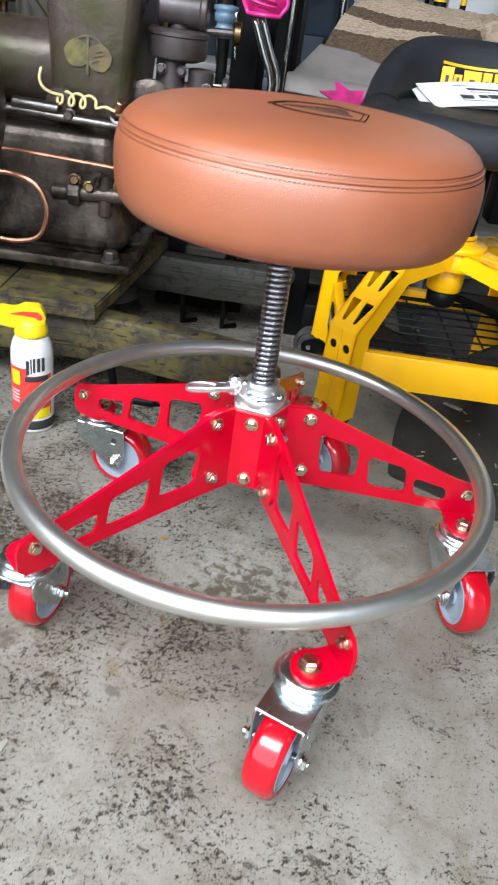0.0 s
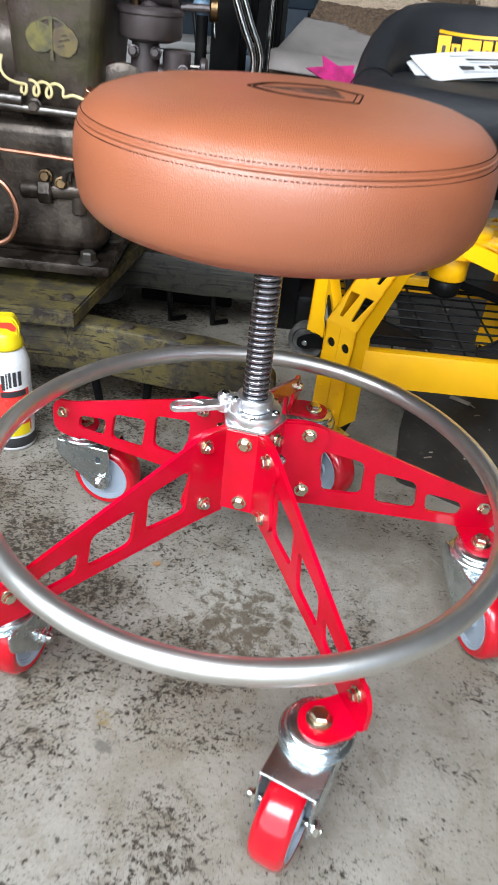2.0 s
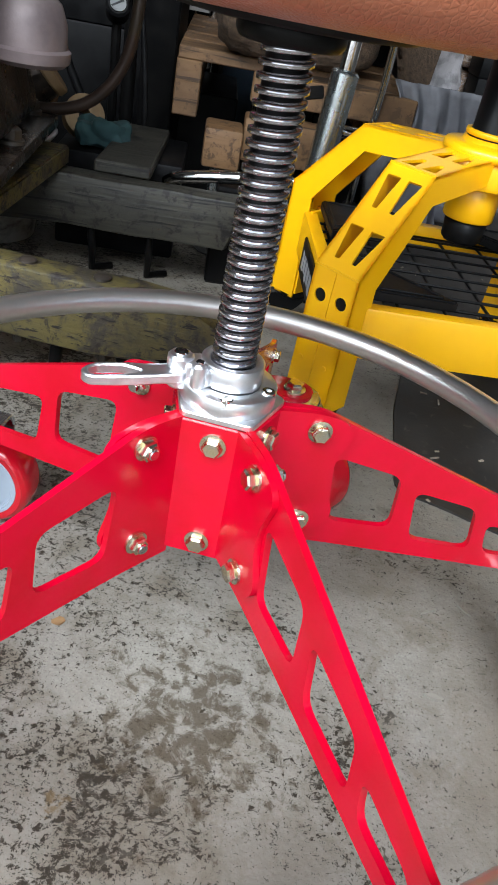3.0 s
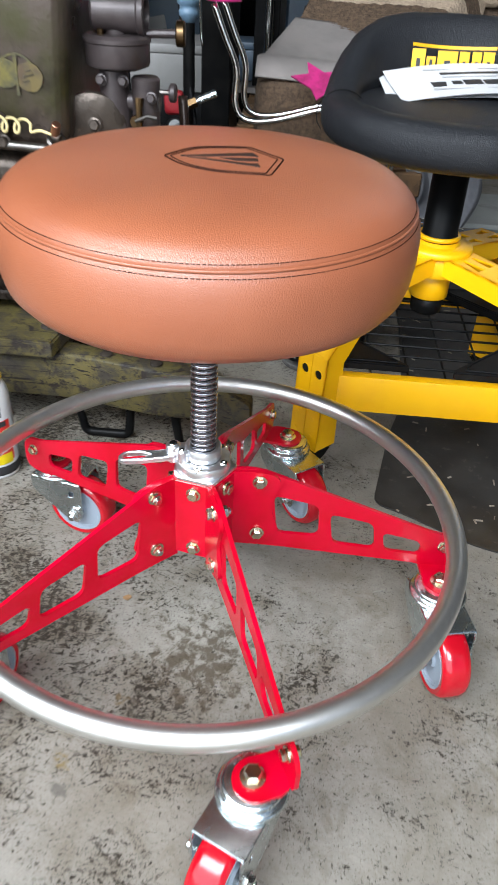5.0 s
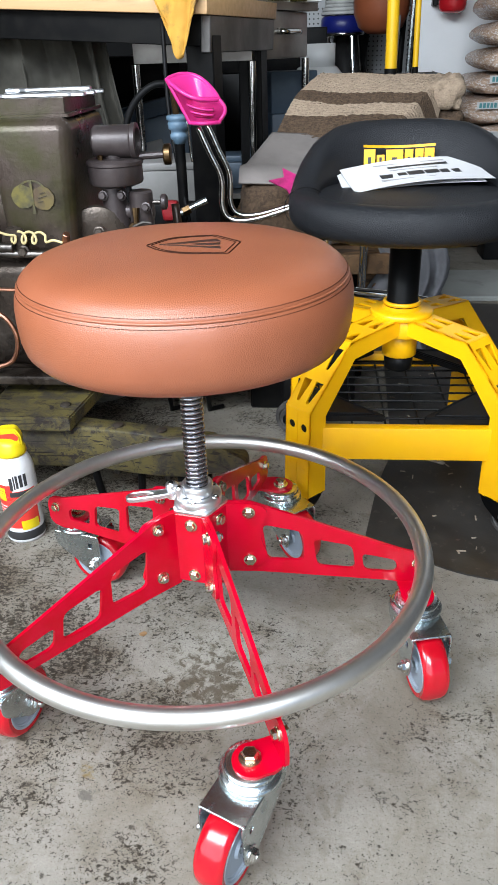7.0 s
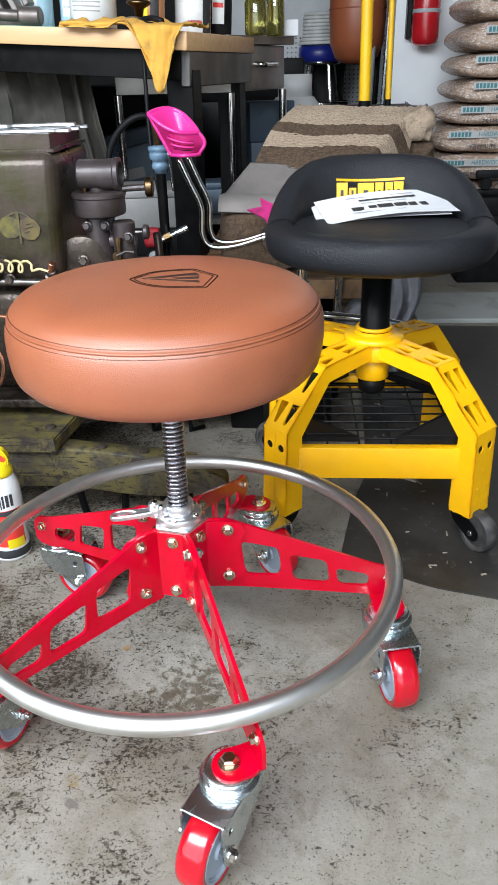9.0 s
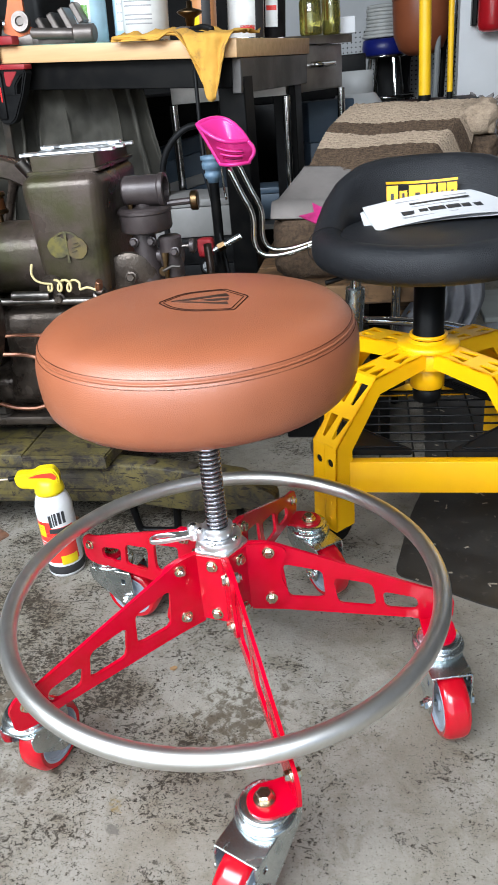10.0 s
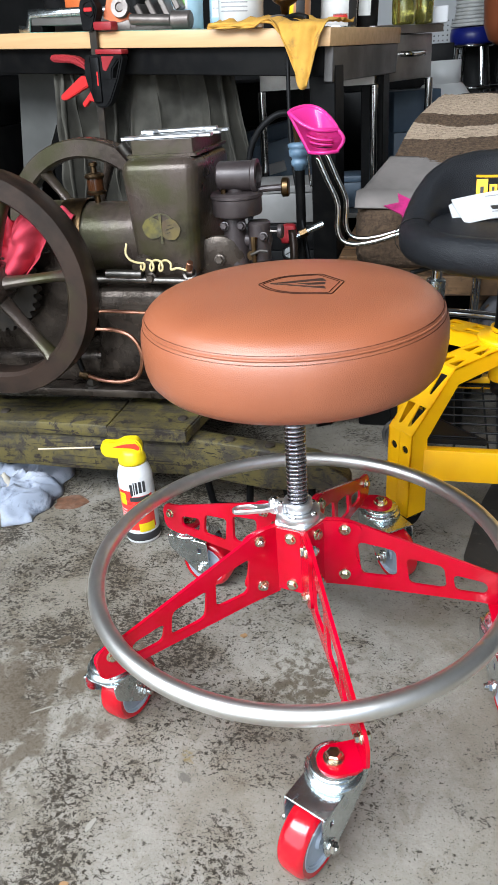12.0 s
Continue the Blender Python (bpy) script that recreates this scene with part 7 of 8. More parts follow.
def rug_fn(u, v):
    x0, x1 = -0.235 + 0.145 * v, 0.265 - 0.010 * v
    y = -0.19 + 0.45 * v
    z = 0.500 + 0.165 * (1 - (1 - v) ** 1.7) - 0.05 * max(0, 0.10 - v) * 6
    # the near corner hangs down past a slanting fold
    crest = 0.48 + 0.52 * v
    over = max(0.0, u - crest) * (x1 - x0)
    x = x0 + (x1 - x0) * min(u, crest) + 0.42 * over
    z -= 0.95 * (math.hypot(over, 0.03) - 0.03) + 0.012 * u
    k = noise.noise(Vector((u * 3, v * 3, 2.0))) * 0.012 + noise.noise(Vector((u * 60, v * 60, 5.0))) * 0.0016 + 0.0026 * math.sin(v * 330 + 5 * noise.noise(Vector((u * 9, v * 9, 0)))) * (0.7 + 0.3 * math.sin(u * 110 + 9 * noise.noise(Vector((v * 30, u * 4, 0)))))
    return Vector((x, y, z + k))


for v0, v1, mt_, lab in ((0.0, 0.34, RUG_BROWN, "brown band"), (0.34, 0.47, RUG_BEIGE, "beige band"), (0.47, 0.59, RUG_BROWN, "brown band"), (0.59, 1.0, RUG_BEIGE, "beige band")):
    part("rug_band", sheet(lambda u, v, a=v0, b=v1: rug_fn(u, a + (b - a) * v), 210, max(30, int(400 * (v1 - v0))), 0.022), mt_, RUG, lab, smooth=80)
for z0, z1, mt_, lab in ((0.40, 0.50, RUG_BEIGE, "beige band"), (0.501, 0.570, RUG_BROWN, "brown band"), (0.571, 0.655, RUG_BEIGE, "beige band")):
    part("rug_fold", lumped((0.185 + 0.05 * (0.66 - z0), 0.10, z0), (0.270 + 0.06 * (0.66 - z0), 0.24, z1), 14, 0.014, 26, z0 * 9, 0.5), mt_, RUG, lab, smooth=80)
RUG2 = thing("rolled_rug", at(0.10, 1.12), "rolled rug with grey backing outside", "rug")
def roll_fn(u, v, r):
    # a slope that curls over and under at the front
    left = 0.005 - 0.065 * min(1.0, v * 1.6)
    x = left + (0.215 - left) * u
    if v < 0.5:
        t = v * 2
        return (x, 0.13 - 0.17 * t, 0.545 - 0.05 * t - 0.012 * u)
    a = radians(90 + 55 * (v - 0.5) * 2)
    return (x, -0.04 + r * math.cos(a), 0.425 + r * math.sin(a) - 0.012 * u)


part("rug_backing", sheet(lambda u, v: roll_fn(u, v, 0.070), 16, 36, 0.006), RUG_BACK, RUG2, smooth=80)
part("rug_roll", lumped((-0.062, -0.104, 0.318), (0.215, 0.10, 0.474), 16, 0.006, 60, 4.0, 0.5), RUG_BROWN, RUG2, "dark brown pile inside")
PALLET_WOOD = timber_material("raw_pallet_wood", (0.27, 0.15, 0.068), (0.19, 0.10, 0.043), (0.10, 0.055, 0.027), (2, 20, 20))
PALLET = thing("wooden_pallet", at(0.32, 1.38), "raw softwood pallet under the rugs", "pallet")
for i in range(6):
    part("deck_board", boxed((-0.34, -0.31 + 0.12 * i, 0.295), (0.06, -0.21 + 0.12 * i, 0.315), 0.002, 1), PALLET_WOOD, PALLET)
for x in (-0.32, -0.14, 0.035):
    part("bearer", boxed((x - 0.022, -0.31, 0.205), (x + 0.022, 0.39, 0.2945), 0.002, 1), PALLET_WOOD, PALLET)
part("front_board", boxed((-0.21, -0.338, 0.252), (0.078, -0.3165, 0.299), 0.002, 1), PALLET_WOOD, PALLET)
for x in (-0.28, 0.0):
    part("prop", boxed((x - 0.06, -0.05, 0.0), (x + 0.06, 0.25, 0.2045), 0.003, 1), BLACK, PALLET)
DOLLY = thing("wooden_dolly", at(0.075, 1.0), "raw wooden dolly end on a black caster", "dolly")
part("dolly_block", boxed((-0.035, -0.035, 0.150), (0.030, 0.05, 0.215), 0.006, 2), PALLET_WOOD, DOLLY)
part("dolly_rail", boxed((0.0305, -0.01, 0.165), (0.16, 0.05, 0.235), 0.004, 2), PALLET_WOOD, DOLLY)
part("dolly_fork", boxed((-0.018, -0.02, 0.060), (0.018, 0.02, 0.1495), 0.003, 1), ZINC, DOLLY)
part("dolly_wheel", turned([(0, -0.012), (0.038, -0.012), (0.042, -0.008), (0.042, 0.008), (0.038, 0.012), (0, 0.012)], 28, Matrix.Translation((0.0, -0.034, 0.042)) @ Matrix.Rotation(radians(90), 4, "X")), RUBBER, DOLLY)
case("wooden_box", -0.09, 1.00, 0.0, 0.20, 0.18, 0.158, BLACK_PLASTIC, "low black box behind the skid", "box")
TAPE_MT = surface("tan_tape_roll", (0.29, 0.185, 0.085), 0.6, col2=(0.18, 0.11, 0.05), scale=20, bumps=0.1)
TR = thing("tape_roll", at(-0.160, 0.975, 0.1612), "tan roll of tape standing on edge", "tape")
part("roll", turned([(0.010, -0.014), (0.032, -0.014), (0.033, 0.014), (0.010, 0.014)], 32, Matrix.Translation((0, 0, 0.033)) @ Matrix.Rotation(radians(62), 4, "X") @ Matrix.Rotation(radians(20), 4, "Y"), True), TAPE_MT, TR)
TEAL_RAG = surface("teal_rag", (0.026, 0.070, 0.072), 0.9, col2=(0.015, 0.042, 0.045), scale=20, grain=400, bumps=0.3)
TG = thing("shop_rag", at(-0.125, 0.94, 0.1612), "crumpled teal rag beside the tape roll", "rag")
part("rag_lump", lumped((-0.035, -0.03, 0.0), (0.040, 0.03, 0.042), 10, 0.018, 30, 3.0, 0.5), TEAL_RAG, TG, smooth=80)
ENAMEL = surface("chipped_white_enamel", (0.55, 0.54, 0.50), 0.4, col2=(0.45, 0.44, 0.40), scale=12, dirt=(0.10, 0.08, 0.06), dirt_scale=16, dirt_at=(0.52, 0.66), bumps=0.1)
BASIN = thing("enamel_basin", at(-0.305, 0.93), "chipped white enamel basin full of odds and ends", "basin")
part("basin_bowl", turned([(0, 0.0), (0.075, 0.0), (0.100, 0.155), (0.108, 0.165), (0.112, 0.170), (0.108, 0.174), (0.098, 0.166), (0.072, 0.008), (0, 0.008)], 40), ENAMEL, BASIN)
for i, (dx, dy, tz) in enumerate(((0.02, -0.03, 0.25), (-0.03, 0.0, 0.26), (0.04, 0.02, 0.24))):
    st = thing("wood_offcut", at(-0.305 + dx, 0.93 + dy, 0.010, 40 * i, 12 * (i - 1), 14), "rough wood offcut standing in the basin", "wood", "offcuts in the basin")
    part("offcut", boxed((-0.010, -0.006, 0.0), (0.010, 0.006, tz), 0.002, 1), PALLET_WOOD, st)
ROLLER = thing("dirty_drum", at(-0.232, 0.915, 0.176), "dirty brown drum with wooden ends lying on the basin", "drum")
a, b = Vector((-0.030, 0.0, 0.035)), Vector((0.030, 0.012, 0.085))
part("drum_body", rodded(a, b, 0.031, 28), CAST, ROLLER)
for p, q in ((a, a.lerp(b, 0.14)), (a.lerp(b, 0.9), b + (b - a) * 0.06)):
    part("drum_end", rodded(p - (b - a) * 0.04, q, 0.0345, 28, bevel=0.003), TAPE_MT, ROLLER, "tan wooden end")
LP = thing("loose_plank", at(-0.066, 0.925, 0.1612), "weathered grey plank lying behind the skid", "plank")
bm = plated([(-0.048, -0.135), (0.036, -0.135), (0.046, 0.135), (-0.031, 0.135)], [], 0.018, Matrix.Translation((0, 0, 0.009)))
bmesh.ops.bevel(bm, geom=[e for e in bm.edges if e.calc_face_angle(0) > 1.2], offset=0.003, segments=1, affect="EDGES")
part("plank", bm, SKID_DARK, LP)
CP = thing("steel_pipe", at(0.09, 0.86), "short bright bent steel pipe lying behind the skid", "pipe")
part("pipe", swept(spline([(-0.100, 0.02, 0.140), (-0.075, 0.0, 0.156), (0.0, -0.01, 0.170), (0.10, -0.01, 0.176)], 5), 0.010, 12), CHROME, CP)
part("pipe_block", boxed((-0.02, -0.03, 0.0), (0.06, 0.03, 0.158), 0.004, 1), BLACK, CP)
LOOP = thing("metal_hose", at(-0.15, 0.80), "bent grey metal conduit looping behind the skid", "conduit")
part("conduit", swept(spline([(-0.16, 0.0, 0.236), (-0.06, 0.0, 0.232), (0.02, 0.0, 0.250), (0.07, 0.0, 0.31), (0.085, 0.0, 0.40), (0.08, 0.02, 0.46)], 6), 0.0085, 10), CAST_BROWN, LOOP)
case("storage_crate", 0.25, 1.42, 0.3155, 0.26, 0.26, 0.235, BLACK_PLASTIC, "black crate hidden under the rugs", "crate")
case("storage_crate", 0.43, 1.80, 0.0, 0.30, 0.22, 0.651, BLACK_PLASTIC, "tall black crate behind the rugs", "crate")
GREY_RAG = surface("grey_canvas_rag", (0.22, 0.22, 0.235), 0.9, col2=(0.12, 0.12, 0.13), scale=9, grain=500, bumps=0.3)
DR = thing("canvas_cloth", at(0.40, 1.06), "grey and white canvas cloth hanging off the pallet", "cloth")
part("cloth_sheet", sheet(lambda u, v: (-0.05 + 0.16 * u + 0.02 * math.sin(6 * v), -0.005 - 0.02 * v + 0.030 * abs(math.sin(13 * u + 1.5 * v)) * (0.3 + v) + 0.012 * noise.noise(Vector((u * 8, v * 5, 0))), 0.325 - 0.29 * v * (0.6 + 0.4 * math.sin(2.5 * u))), 70, 24, 0.002), GREY_RAG, DR, smooth=80)
DR2 = thing("grey_cloth", at(0.60, 1.45), "small crumpled grey cloth on the floor", "cloth")
part("cloth_lump", lumped((-0.05, -0.04, 0.0), (0.05, 0.04, 0.05), 8, 0.014, 24, 2.5, 0.5), GREY_RAG, DR2, smooth=80)
JACK = thing("floor_jack", at(0.215, 0.86), "floor jack with a bright cylinder and handle", "jack")
part("jack_cylinder", rodded((0.0, 0.0, 0.09), (0.018, 0.0, 0.345), 0.021, 20, bevel=0.003), ZINC, JACK, "grey steel cylinder")
part("jack_ram", rodded((0.018, 0.0, 0.345), (0.022, 0.0, 0.42), 0.012, 16, bevel=0.002), CHROME, JACK)
part("jack_base", boxed((-0.07, -0.06, 0.0), (0.09, 0.08, 0.09), 0.01, 2), BLACK, JACK)
part("jack_strap", boxed((-0.012, -0.028, 0.30), (0.065, -0.022, 0.318), 0.002, 1, pose(0, 0, 0, 0, -14, 0)), BLACK, JACK)
part("jack_handle", swept(spline([(0.03, 0.05, 0.255), (0.10, 0.05, 0.250), (0.20, 0.05, 0.238), (0.26, 0.05, 0.225)], 4), 0.010, 12), CHROME, JACK, "chrome handle")

# =====================================================================
# far end: partition, pellet sacks, poles, stool, hanging things
# =====================================================================
tagged(part("wall_partition", boxed((0.64, 2.90, 0.0), (X1, 3.0, ZC)), WHITE_WALL, smooth=0), "white painted partition wall", "wall", kind="structure")
PEG_MT = surface("white_pegboard", (0.55, 0.56, 0.57), 0.6, col2=(0.48, 0.49, 0.50), scale=3, bumps=0.05)
PEG = thing("pegboard", at(0.45, 4.36, 0.0), "white pegboard with rows of small holes", "pegboard")
part("board", boxed((-0.75, 0.0, 0.35), (0.9, 0.02, 1.6), 0.002, 1), PEG_MT, PEG)
bm = bmesh.new()
for i in range(28):
    for j in range(20):
        lathe(bm, [(0.0045, 0), (0, 0.0004)], 6, Matrix.Translation((-0.36 + 0.0254 * i, -0.0006, 0.44 + 0.0254 * j)) @ Matrix.Rotation(radians(90), 4, "X"))
tagged(part("peg_hole", bm, BLACK, PEG, smooth=0), kind="stuff")
EXT_RED = surface("extinguisher_red", (0.42, 0.010, 0.016), 0.22, bumps=0.02, coat=0.4)
EXT = thing("fire_extinguisher", at(0.757, 2.825, 0.832), "small red fire extinguisher on the white wall", "extinguisher")
part("cylinder", turned([(0, 0.004), (0.035, 0.0), (0.052, 0.012), (0.056, 0.030), (0.056, 0.215), (0.050, 0.245), (0.030, 0.265), (0.018, 0.270), (0.018, 0.29), (0, 0.29)], 32), EXT_RED, EXT)
part("strap", turned([(0.0562, 0.120), (0.0575, 0.121), (0.0575, 0.134), (0.0562, 0.135)], 32), GREY_INK, EXT)
part("valve", boxed((-0.02, -0.02, 0.285), (0.02, 0.02, 0.33), 0.004, 2), BLACK, EXT)
part("bracket", boxed((-0.075, 0.02, 0.03), (-0.055, 0.074, 0.26), 0.003, 1), BLACK, EXT)


def pellet_material():
    mt, nt, bs = nodes_of("wood_pellets_in_clear_film")
    c = coords(nt)
    v = nt.nodes.new("ShaderNodeTexVoronoi")
    v.inputs["Scale"].default_value = 105
    nt.links.new(coords(nt, (0.7, 1, 1.5)), v.inputs["Vector"])
    col = mix(nt, v.outputs["Color"], (0.50, 0.35, 0.25), (0.28, 0.18, 0.12), "MIX")
    # pale streaks put the glare of the crumpled wrapping into the colour
    film_glare = ramp(nt, noise_node(nt, coords(nt, (3, 3, 9)), 26, 6, 0.65, 1.5), 0.52, 0.62)
    col = mix(nt, film_glare, col, (0.74, 0.70, 0.68))
    nt.links.new(col, bs.inputs["Base Color"])
    bs.inputs["Roughness"].default_value = 0.25
    bump(nt, bs, noise_node(nt, coords(nt, (2, 2, 5)), 26, 5, 0.6, 1.0), 0.8, 0.006)
    return mt


PELLET = pellet_material()
TEAL = surface("teal_print", (0.045, 0.19, 0.20), 0.4, bumps=0)
PALE_BAND = surface("pale_print_band", (0.46, 0.46, 0.45), 0.35, bumps=0)
rs = random.Random(3)
zs = [0.0, 0.085, 0.170, 0.255, 0.340, 0.425, 0.508, 0.590, 0.650, 0.722, 0.793, 0.878, 0.962]
SF = 1.2
zs = [0.78 + (z - 0.78) * SF for z in zs]
zs[2] = 0.0
for i in range(2, 12):
    z0, h = max(zs[i], 0.0), zs[i + 1] - max(zs[i], 0.0)
    off = {6: 0.005, 7: 0.030, 8: 0.062, 9: 0.067, 10: 0.075, 11: 0.078}.get(i, rs.uniform(-0.02, 0.02))
    s = thing("pellet_sack", at(0.19 + SF * (0.795 + off), 2.54, z0 + 0.001, rs.uniform(-2, 2)), "clear plastic sack of wood pellets in a stack", "sack", "pellet sacks")
    bm = lumped((-0.42, -0.25, 0.0), (0.42, 0.25, h - 0.001), 14, 0.010, 14, i * 3.1, 0.42)
    for v in bm.verts:
        k = 1 - 0.62 * max(0, (abs(v.co.x) - 0.325) / 0.095) ** 2
        v.co.z = h / 2 + (v.co.z - h / 2) * k
        v.co.z = min(max(v.co.z, 0.0), h - 0.001)
    sk = part("sack_body", bm, PELLET, s, smooth=80)
    if i < 5:
        continue
    fz = h / 2
    part("print_band", boxed((-0.352, -0.2575, fz + 0.008), (0.31, -0.2545, fz + 0.032)), PALE_BAND, sk)
    for k in range(6):
        part("brand_bar", boxed((-0.344 + 0.0130 * k, -0.2582, fz + 0.012), (-0.3345 + 0.0130 * k, -0.2576, fz + 0.028)), TEAL, sk)
    text_mesh("HARDWOOD PELLETS", 0.0225, TEAL, sk, Matrix.Translation((-0.145, -0.2580, fz + 0.020)) @ Matrix.Rotation(radians(90), 4, "X"), 0.0004, "lettering", "", 0.86)
    text_mesh("PREMIUM GRADE", 0.0245, INK, sk, Matrix.Translation((-0.182, -0.2572, fz - 0.022)) @ Matrix.Rotation(radians(90), 4, "X"), 0.0004, "lettering", "", 0.93)
FILM = surface("loose_plastic_film", (0.34, 0.32, 0.32), 0.25, col2=(0.16, 0.15, 0.15), scale=30, bumps=0.6, grain=40, depth=0.004)
FW = thing("wrapped_bundle", at(0.475, 1.46), "bundle in crumpled grey plastic under the rugs", "bundle")
part("bundle_wrap", lumped((-0.07, -0.10, 0.0), (0.09, 0.12, 0.452), 12, 0.020, 22, 8.0, 0.45), FILM, FW, smooth=60)
PF = thing("plastic_wrap", at(0.64, 2.22, 0.0), "crumpled clear plastic wrap beside the sacks", "plastic wrap")
part("wrap_lump", lumped((-0.045, -0.05, 0.0), (0.06, 0.08, 0.62), 22, 0.040, 34, 6.0, 0.5), FILM, PF, smooth=60)

POLE_Y = surface("yellow_pole_paint", (0.80, 0.47, 0.01), 0.35, col2=(0.72, 0.40, 0.01), scale=9, bumps=0.05)
for x, y, r, lab in ((0.424, 1.70, 0.0170, "thick yellow painted pole with a black foot"), (0.502, 1.78, 0.0085, "thin yellow painted pole with a black foot")):
    t = thing("yellow_pole", at(x, y, 0.6515), lab, "pole")
    part("pole", rodded((0, 0, 0.012), (-0.02, 0, 1.5), r, 18), POLE_Y, t)
    part("foot", rodded((0, 0, 0.0), (0, 0, 0.018), r * 1.08, 18), BLACK, t, "black rubber foot")
BLUE_VINYL = surface("blue_vinyl", (0.01, 0.018, 0.20), 0.35, bumps=0.05)
BS = thing("bar_stool", at(0.355, 3.95), "chromed bar stool with a blue vinyl seat", "stool")
part("seat", turned([(0, 0.79), (0.115, 0.79), (0.122, 0.80), (0.124, 0.83), (0.120, 0.862), (0.105, 0.870), (0, 0.872)], 40), BLUE_VINYL, BS, "blue vinyl seat")
part("seat_ring", turned([(0.0, 0.775), (0.11, 0.775), (0.115, 0.78), (0.115, 0.79), (0, 0.79)], 40), CHROME, BS)
part("foot_ring", swept([(0.17 * math.cos(TAU * i / 48), 0.17 * math.sin(TAU * i / 48), 0.58) for i in range(48)], 0.011, 10, True), CHROME, BS, "chrome foot ring")
for k in range(4):
    a = TAU * k / 4 + 0.5
    part("leg", rodded((0.20 * math.cos(a), 0.20 * math.sin(a), 0.0), (0.09 * math.cos(a), 0.09 * math.sin(a), 0.78), 0.011, 10), CHROME, BS, "chrome leg")
ROPE = surface("white_rope", (0.60, 0.60, 0.58), 0.8, bumps=0.4, grain=300)
COIL = thing("rope_coil", at(0.365, 3.95, 0.873), "white rope wound into a coil on the blue stool", "rope")
for i in range(9):
    r = (0.125, 0.118, 0.085, 0.083, 0.081, 0.084, 0.080, 0.082, 0.078)[i]
    part("rope_turn", swept([(r * math.cos(TAU * k / 40) - (0.0 if i < 2 else 0.02), r * math.sin(TAU * k / 40), 0.009 + 0.0175 * i) for k in range(40)], 0.009, 8, True), ROPE, COIL)
BAG_MT = surface("brown_leather_bag", (0.30, 0.085, 0.035), 0.42, col2=(0.24, 0.065, 0.028), scale=5, bumps=0.15)
BAGT = thing("punch_bag", at(0.515, 3.40, 0.77), "brown leather punch bag hanging from the ceiling", "punch bag")
part("bag_body", turned([(0, 0.0), (0.06, 0.004), (0.105, 0.03), (0.130, 0.09), (0.136, 0.20), (0.136, 0.75), (0.12, 0.82), (0, 0.84)], 40), BAG_MT, BAGT)
part("bag_seam", swept([(0.137 * math.cos(TAU * i / 48), 0.137 * math.sin(TAU * i / 48), 0.24) for i in range(48)], 0.003, 6, True), BAG_MT, BAGT)
part("bag_chain", rodded((0, 0, 0.83), (0, 0, ZC - 0.77), 0.008, 8), BLACK, BAGT, "dark chain")
TANK_W = surface("white_gas_cylinder", (0.62, 0.62, 0.61), 0.4, col2=(0.55, 0.55, 0.54), scale=4, bumps=0.08)
PT = thing("gas_cylinder", at(0.215, 2.45), "white gas cylinder standing behind the table", "gas cylinder")
part("tank", turned([(0, 0.02), (0.09, 0.02), (0.11, 0.05), (0.118, 0.12), (0.118, 0.56), (0.105, 0.62), (0.075, 0.66), (0.03, 0.675), (0, 0.675)], 40), TANK_W, PT)
part("tank_collar", turned([(0.060, 0.655), (0.066, 0.655), (0.066, 0.74), (0.060, 0.74)], 30, None, True), TANK_W, PT)
part("tank_foot", turned([(0.088, 0.0), (0.094, 0.0), (0.094, 0.04), (0.088, 0.04)], 30, None, True), TANK_W, PT)
part("tank_valve", rodded((0, 0, 0.67), (0, 0, 0.73), 0.012, 10), BRASS, PT)
# tools leaning against the partition's end
for i, (x, y, z1, mt_) in enumerate(((0.56, 3.3, 1.5, GREY_PANEL), (0.60, 3.45, 1.4, BLACK), (0.62, 3.2, 1.55, ZINC))):
    t = thing("garden_tool", at(x, y), "long-handled tool leaning at the back", "tool")
    part("handle", rodded((0, 0, 0.0), (0.05, 0.03, z1), 0.014, 10), mt_, t)
    part("blade", boxed((-0.03, -0.006, 0.0), (0.03, 0.006, 0.16), 0.004, 1), BLACK, t)
bk = thing("hanging_coat", at(0.40, 4.1, 0.0), "dark coat hanging before the pegboard", "coat")
part("coat_cloth", lumped((-0.10, -0.06, 0.25), (0.10, 0.06, 0.95), 8, 0.02, 7, 5.0, 0.4), BLACK, bk, smooth=80)
# pale slab behind the mat, and a black clamp lamp at its side
case("storage_crate", 0.945, 2.20, 0.0, 0.20, 0.12, 0.318, BLACK_PLASTIC, "low black crate before the pellet sacks", "crate")
LAMP = thing("clamp_lamp", at(0.945, 2.20, 0.3185), "black spring clamp lamp lying on a crate", "lamp")
part("lamp_jaw", boxed((-0.055, -0.016, 0.060), (0.060, 0.016, 0.088), 0.006, 2), BLACK_PLASTIC, LAMP)
part("lamp_jaw", boxed((-0.048, -0.014, 0.0), (0.052, 0.014, 0.022), 0.006, 2), BLACK_PLASTIC, LAMP)
part("lamp_knob", rodded((-0.02, -0.028, 0.042), (-0.02, 0.028, 0.042), 0.021, 18, bevel=0.003), BLACK_PLASTIC, LAMP)
STEP_MT = surface("pale_cement_board", (0.30, 0.31, 0.29), 0.75, col2=(0.25, 0.255, 0.24), scale=5, dirt=(0.14, 0.13, 0.12), dirt_scale=7, dirt_at=(0.58, 0.8), bumps=0.15)
tagged(part("cement_board", boxed((0.62, 1.63, 0.0), (1.9, 1.95, 0.016), 0.003, 1), STEP_MT), "pale cement board lying on the floor", "board")

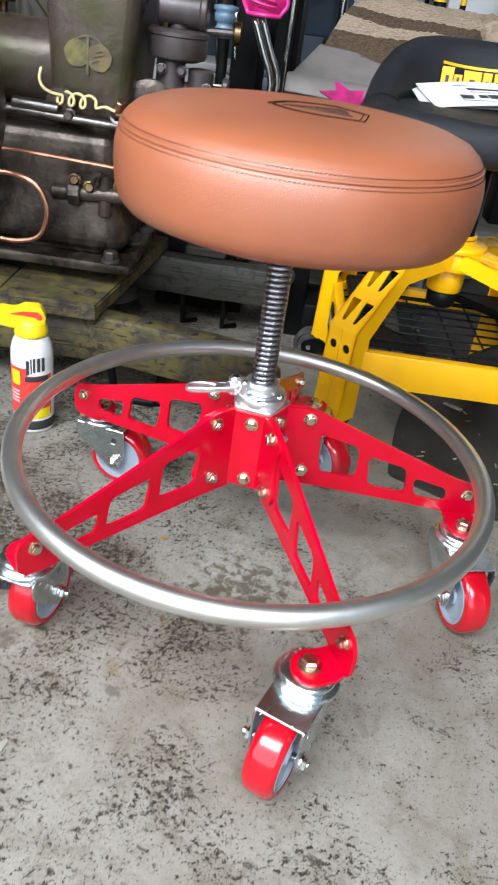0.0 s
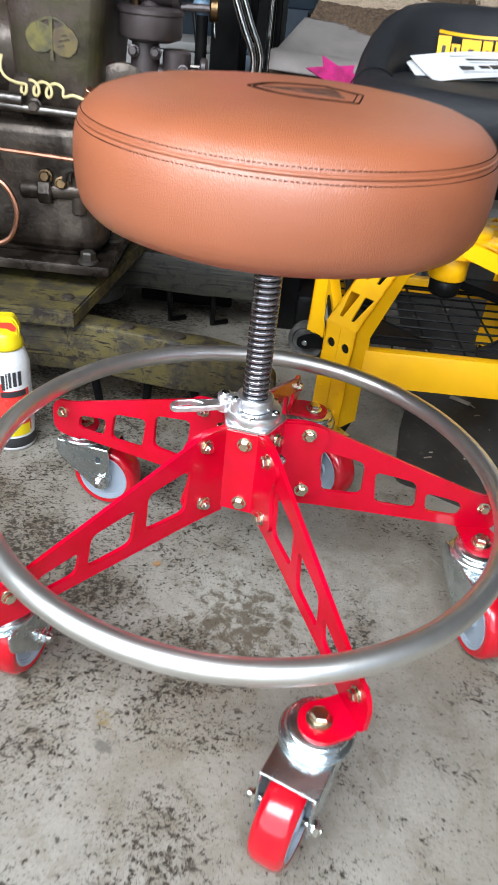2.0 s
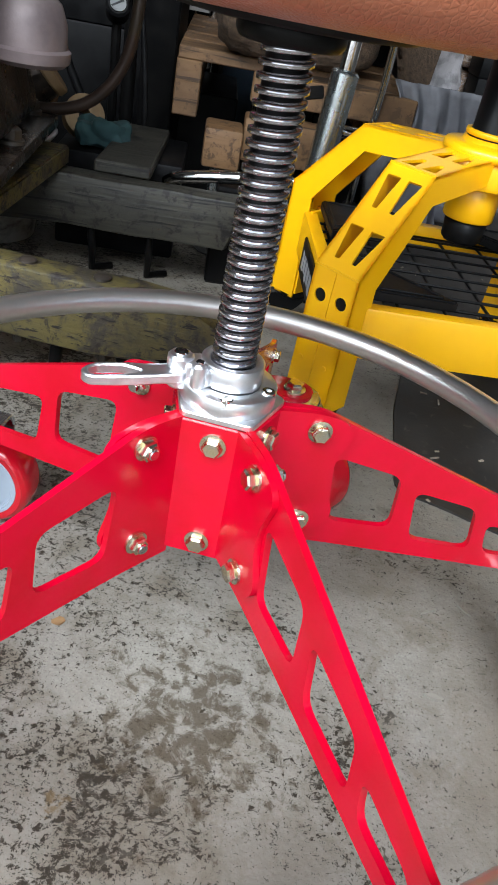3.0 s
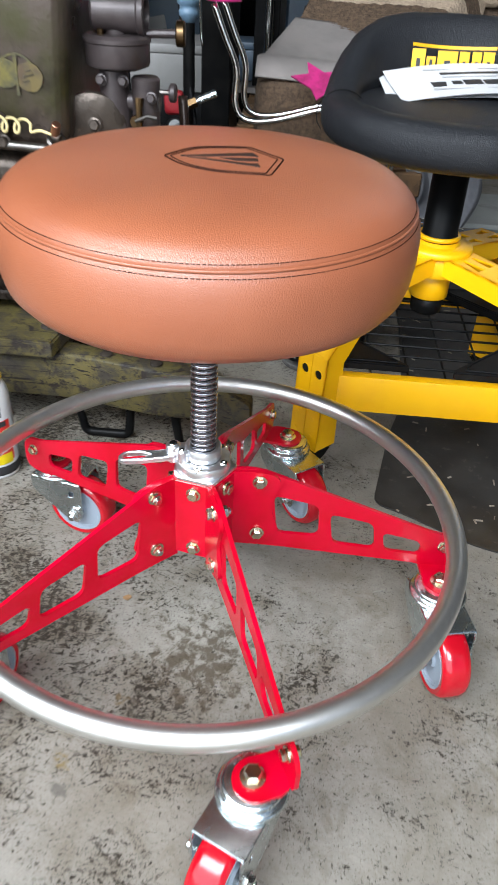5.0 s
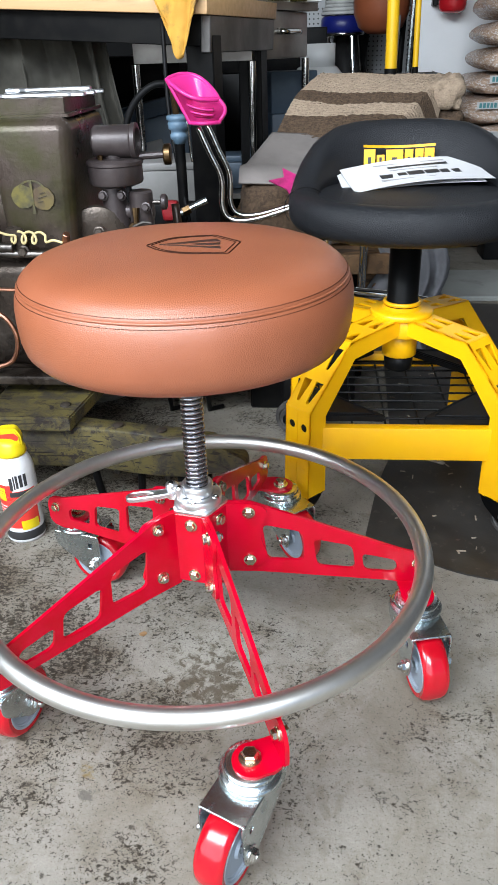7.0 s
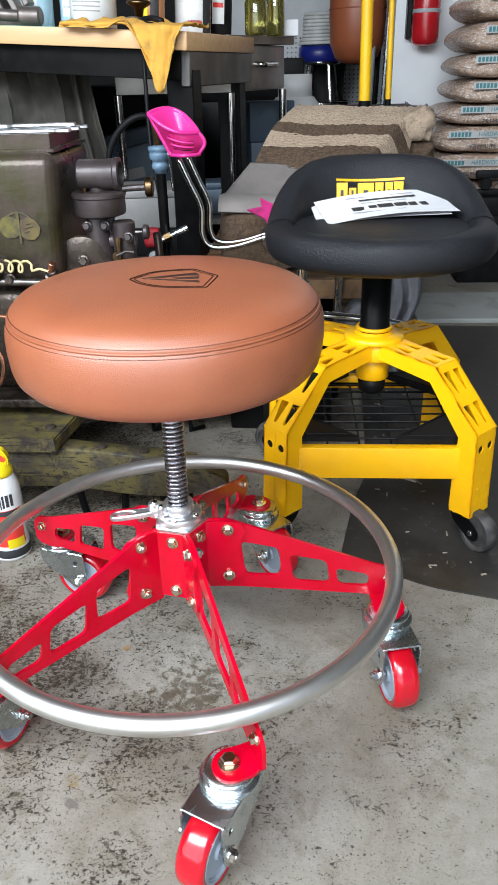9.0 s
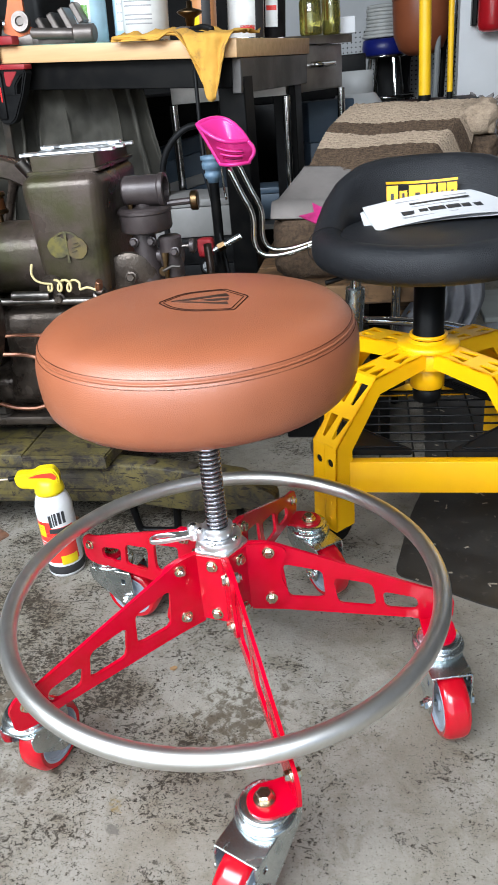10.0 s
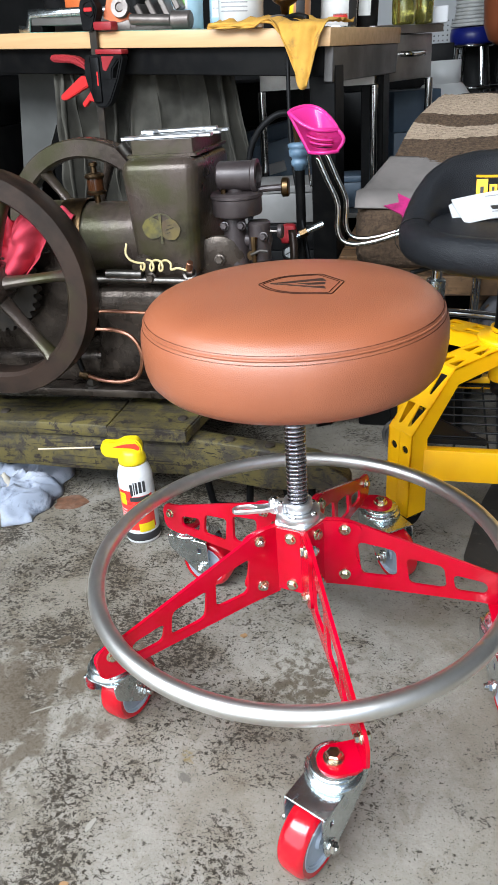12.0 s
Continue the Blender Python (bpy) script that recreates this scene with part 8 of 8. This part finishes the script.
# =====================================================================
# floor clutter
# =====================================================================
RUST = surface("rust_stain", (0.15, 0.066, 0.033), 0.75, col2=(0.10, 0.046, 0.026), scale=60, bumps=0.15, dirt=(0.20, 0.12, 0.08), dirt_scale=40, dirt_at=(0.5, 0.7))
ell = [(-0.478 + 0.034 * (1 + 0.10 * math.sin(3 * t + 1) + 0.05 * math.sin(7 * t)) * math.cos(t), 0.410 + 0.028 * (1 + 0.08 * math.sin(2 * t) + 0.06 * math.sin(5 * t)) * math.sin(t)) for t in [TAU * i / 60 for i in range(60)]]
tagged(part("rust_stain", plated(ell, [], 0.0006, Matrix.Translation((0, 0, 0.0006))), RUST, smooth=0), "round rust stain on the concrete", "stain")
RAG_WHITE = surface("oily_white_rag", (0.40, 0.43, 0.50), 0.9, col2=(0.24, 0.27, 0.33), scale=12, dirt=(0.07, 0.085, 0.12), dirt_scale=18, dirt_at=(0.55, 0.66), grain=500, bumps=0.3)
RAGS = thing("rag_pile", at(-0.66, 0.43), "oily white and blue rags heaped on the floor", "rags")


def rag_fn(u, v):
    a = noise.noise(Vector((u * 4 + 3 * v, v * 4 - 2 * u, 7.0)))
    ridge = 1 - abs(noise.noise(Vector((u * 7 + 2 * v, v * 5, 1.0)))) * 2.6
    fine = 1 - abs(noise.noise(Vector((u * 15 - 4 * v, v * 13, 4.0)))) * 2.4
    e = min(u, 1 - u, v, 1 - v)
    h = 0.060 * min(1, e * 5) ** 0.6
    return (-0.14 + 0.28 * u + 0.035 * a, -0.12 + 0.29 * v + 0.03 * math.sin(5 * u + 2), max(0.002, h * (0.62 + 0.45 * a + 0.40 * max(ridge, -0.3)) + 0.010 * fine * min(1, e * 8)))


part("rag_cloth", sheet(rag_fn, 70, 70, 0.002), RAG_WHITE, RAGS, smooth=80)
RAG_CREAM = surface("cream_rag", (0.50, 0.46, 0.38), 0.9, col2=(0.38, 0.34, 0.28), scale=9, grain=500, bumps=0.3)
part("rag_cloth", sheet(lambda u, v: tuple(Vector(rag_fn(1 - u, v)) * 0.75 + Vector((-0.03, -0.10, 0.0))), 50, 50, 0.002), RAG_CREAM, RAGS, smooth=80)
stick = thing("wood_stick", at(-0.42, 0.60, 0.0, 4), "rough brown stick lying by the skid", "stick")
part("stick_body", swept(spline([(-0.12, 0, 0.008), (-0.02, 0.008, 0.010), (0.10, 0, 0.008), (0.16, 0.012, 0.009)], 6), 0.007, 8), PALLET_WOOD, stick)
lf = thing("dry_leaf", at(-0.33, 0.46, 0.0, 30), "curled dry brown leaf on the floor", "leaf")
part("leaf_blade", sheet(lambda u, v: (-0.02 + 0.04 * u, (v - 0.5) * 0.024 * math.sin(math.pi * min(max(u, 0.04), 0.96)), 0.003 + 0.010 * (2 * v - 1) ** 2 + 0.004 * math.sin(4 * u)), 10, 6, 0.0005), surface("dry_leaf_brown", (0.20, 0.085, 0.035), 0.7, bumps=0.2), lf, smooth=80)
PALE = surface("pale_scrap", (0.27, 0.25, 0.21), 0.8, bumps=0.1)
TAN_SCRAP = surface("tan_scrap", (0.30, 0.17, 0.075), 0.8, col2=(0.22, 0.12, 0.05), scale=90, bumps=0.2)


def scrap(L, W_, seed):
    """A thin torn flake with an uneven outline."""
    rr = random.Random(seed)
    ring = [(L * math.cos(TAU * i / 9) * rr.uniform(0.72, 1.1), W_ * math.sin(TAU * i / 9) * rr.uniform(0.65, 1.15)) for i in range(9)]
    return plated(ring, [], 0.0014, Matrix.Translation((0, 0, 0.0009)))


for i, (x, y, L, W_, rz, mt_, tint) in enumerate(((-0.128, -0.262, 0.010, 0.0042, 75, PALE, "pale"), (-0.27, -0.11, 0.018, 0.0009, 35, PALE, "pale"), (0.281, 0.040, 0.008, 0.003, -10, PALE, "pale"), (0.30, 0.135, 0.010, 0.0013, 25, PALE, "pale"), (0.335, 0.14, 0.009, 0.0013, -50, PALE, "pale"), (-0.026, 0.080, 0.0055, 0.0045, 10, TAN_SCRAP, "tan"), (-0.127, -0.335, 0.006, 0.005, 40, TAN_SCRAP, "tan"), (-0.045, -0.41, 0.008, 0.003, 80, PALE, "pale"))):
    t = thing("wood_chip", at(x, y, 0.0, rz), "small %s scrap of wood on the concrete" % tint, "wood chip", "scraps on the floor")
    part("chip", scrap(L, W_, i), mt_, t)
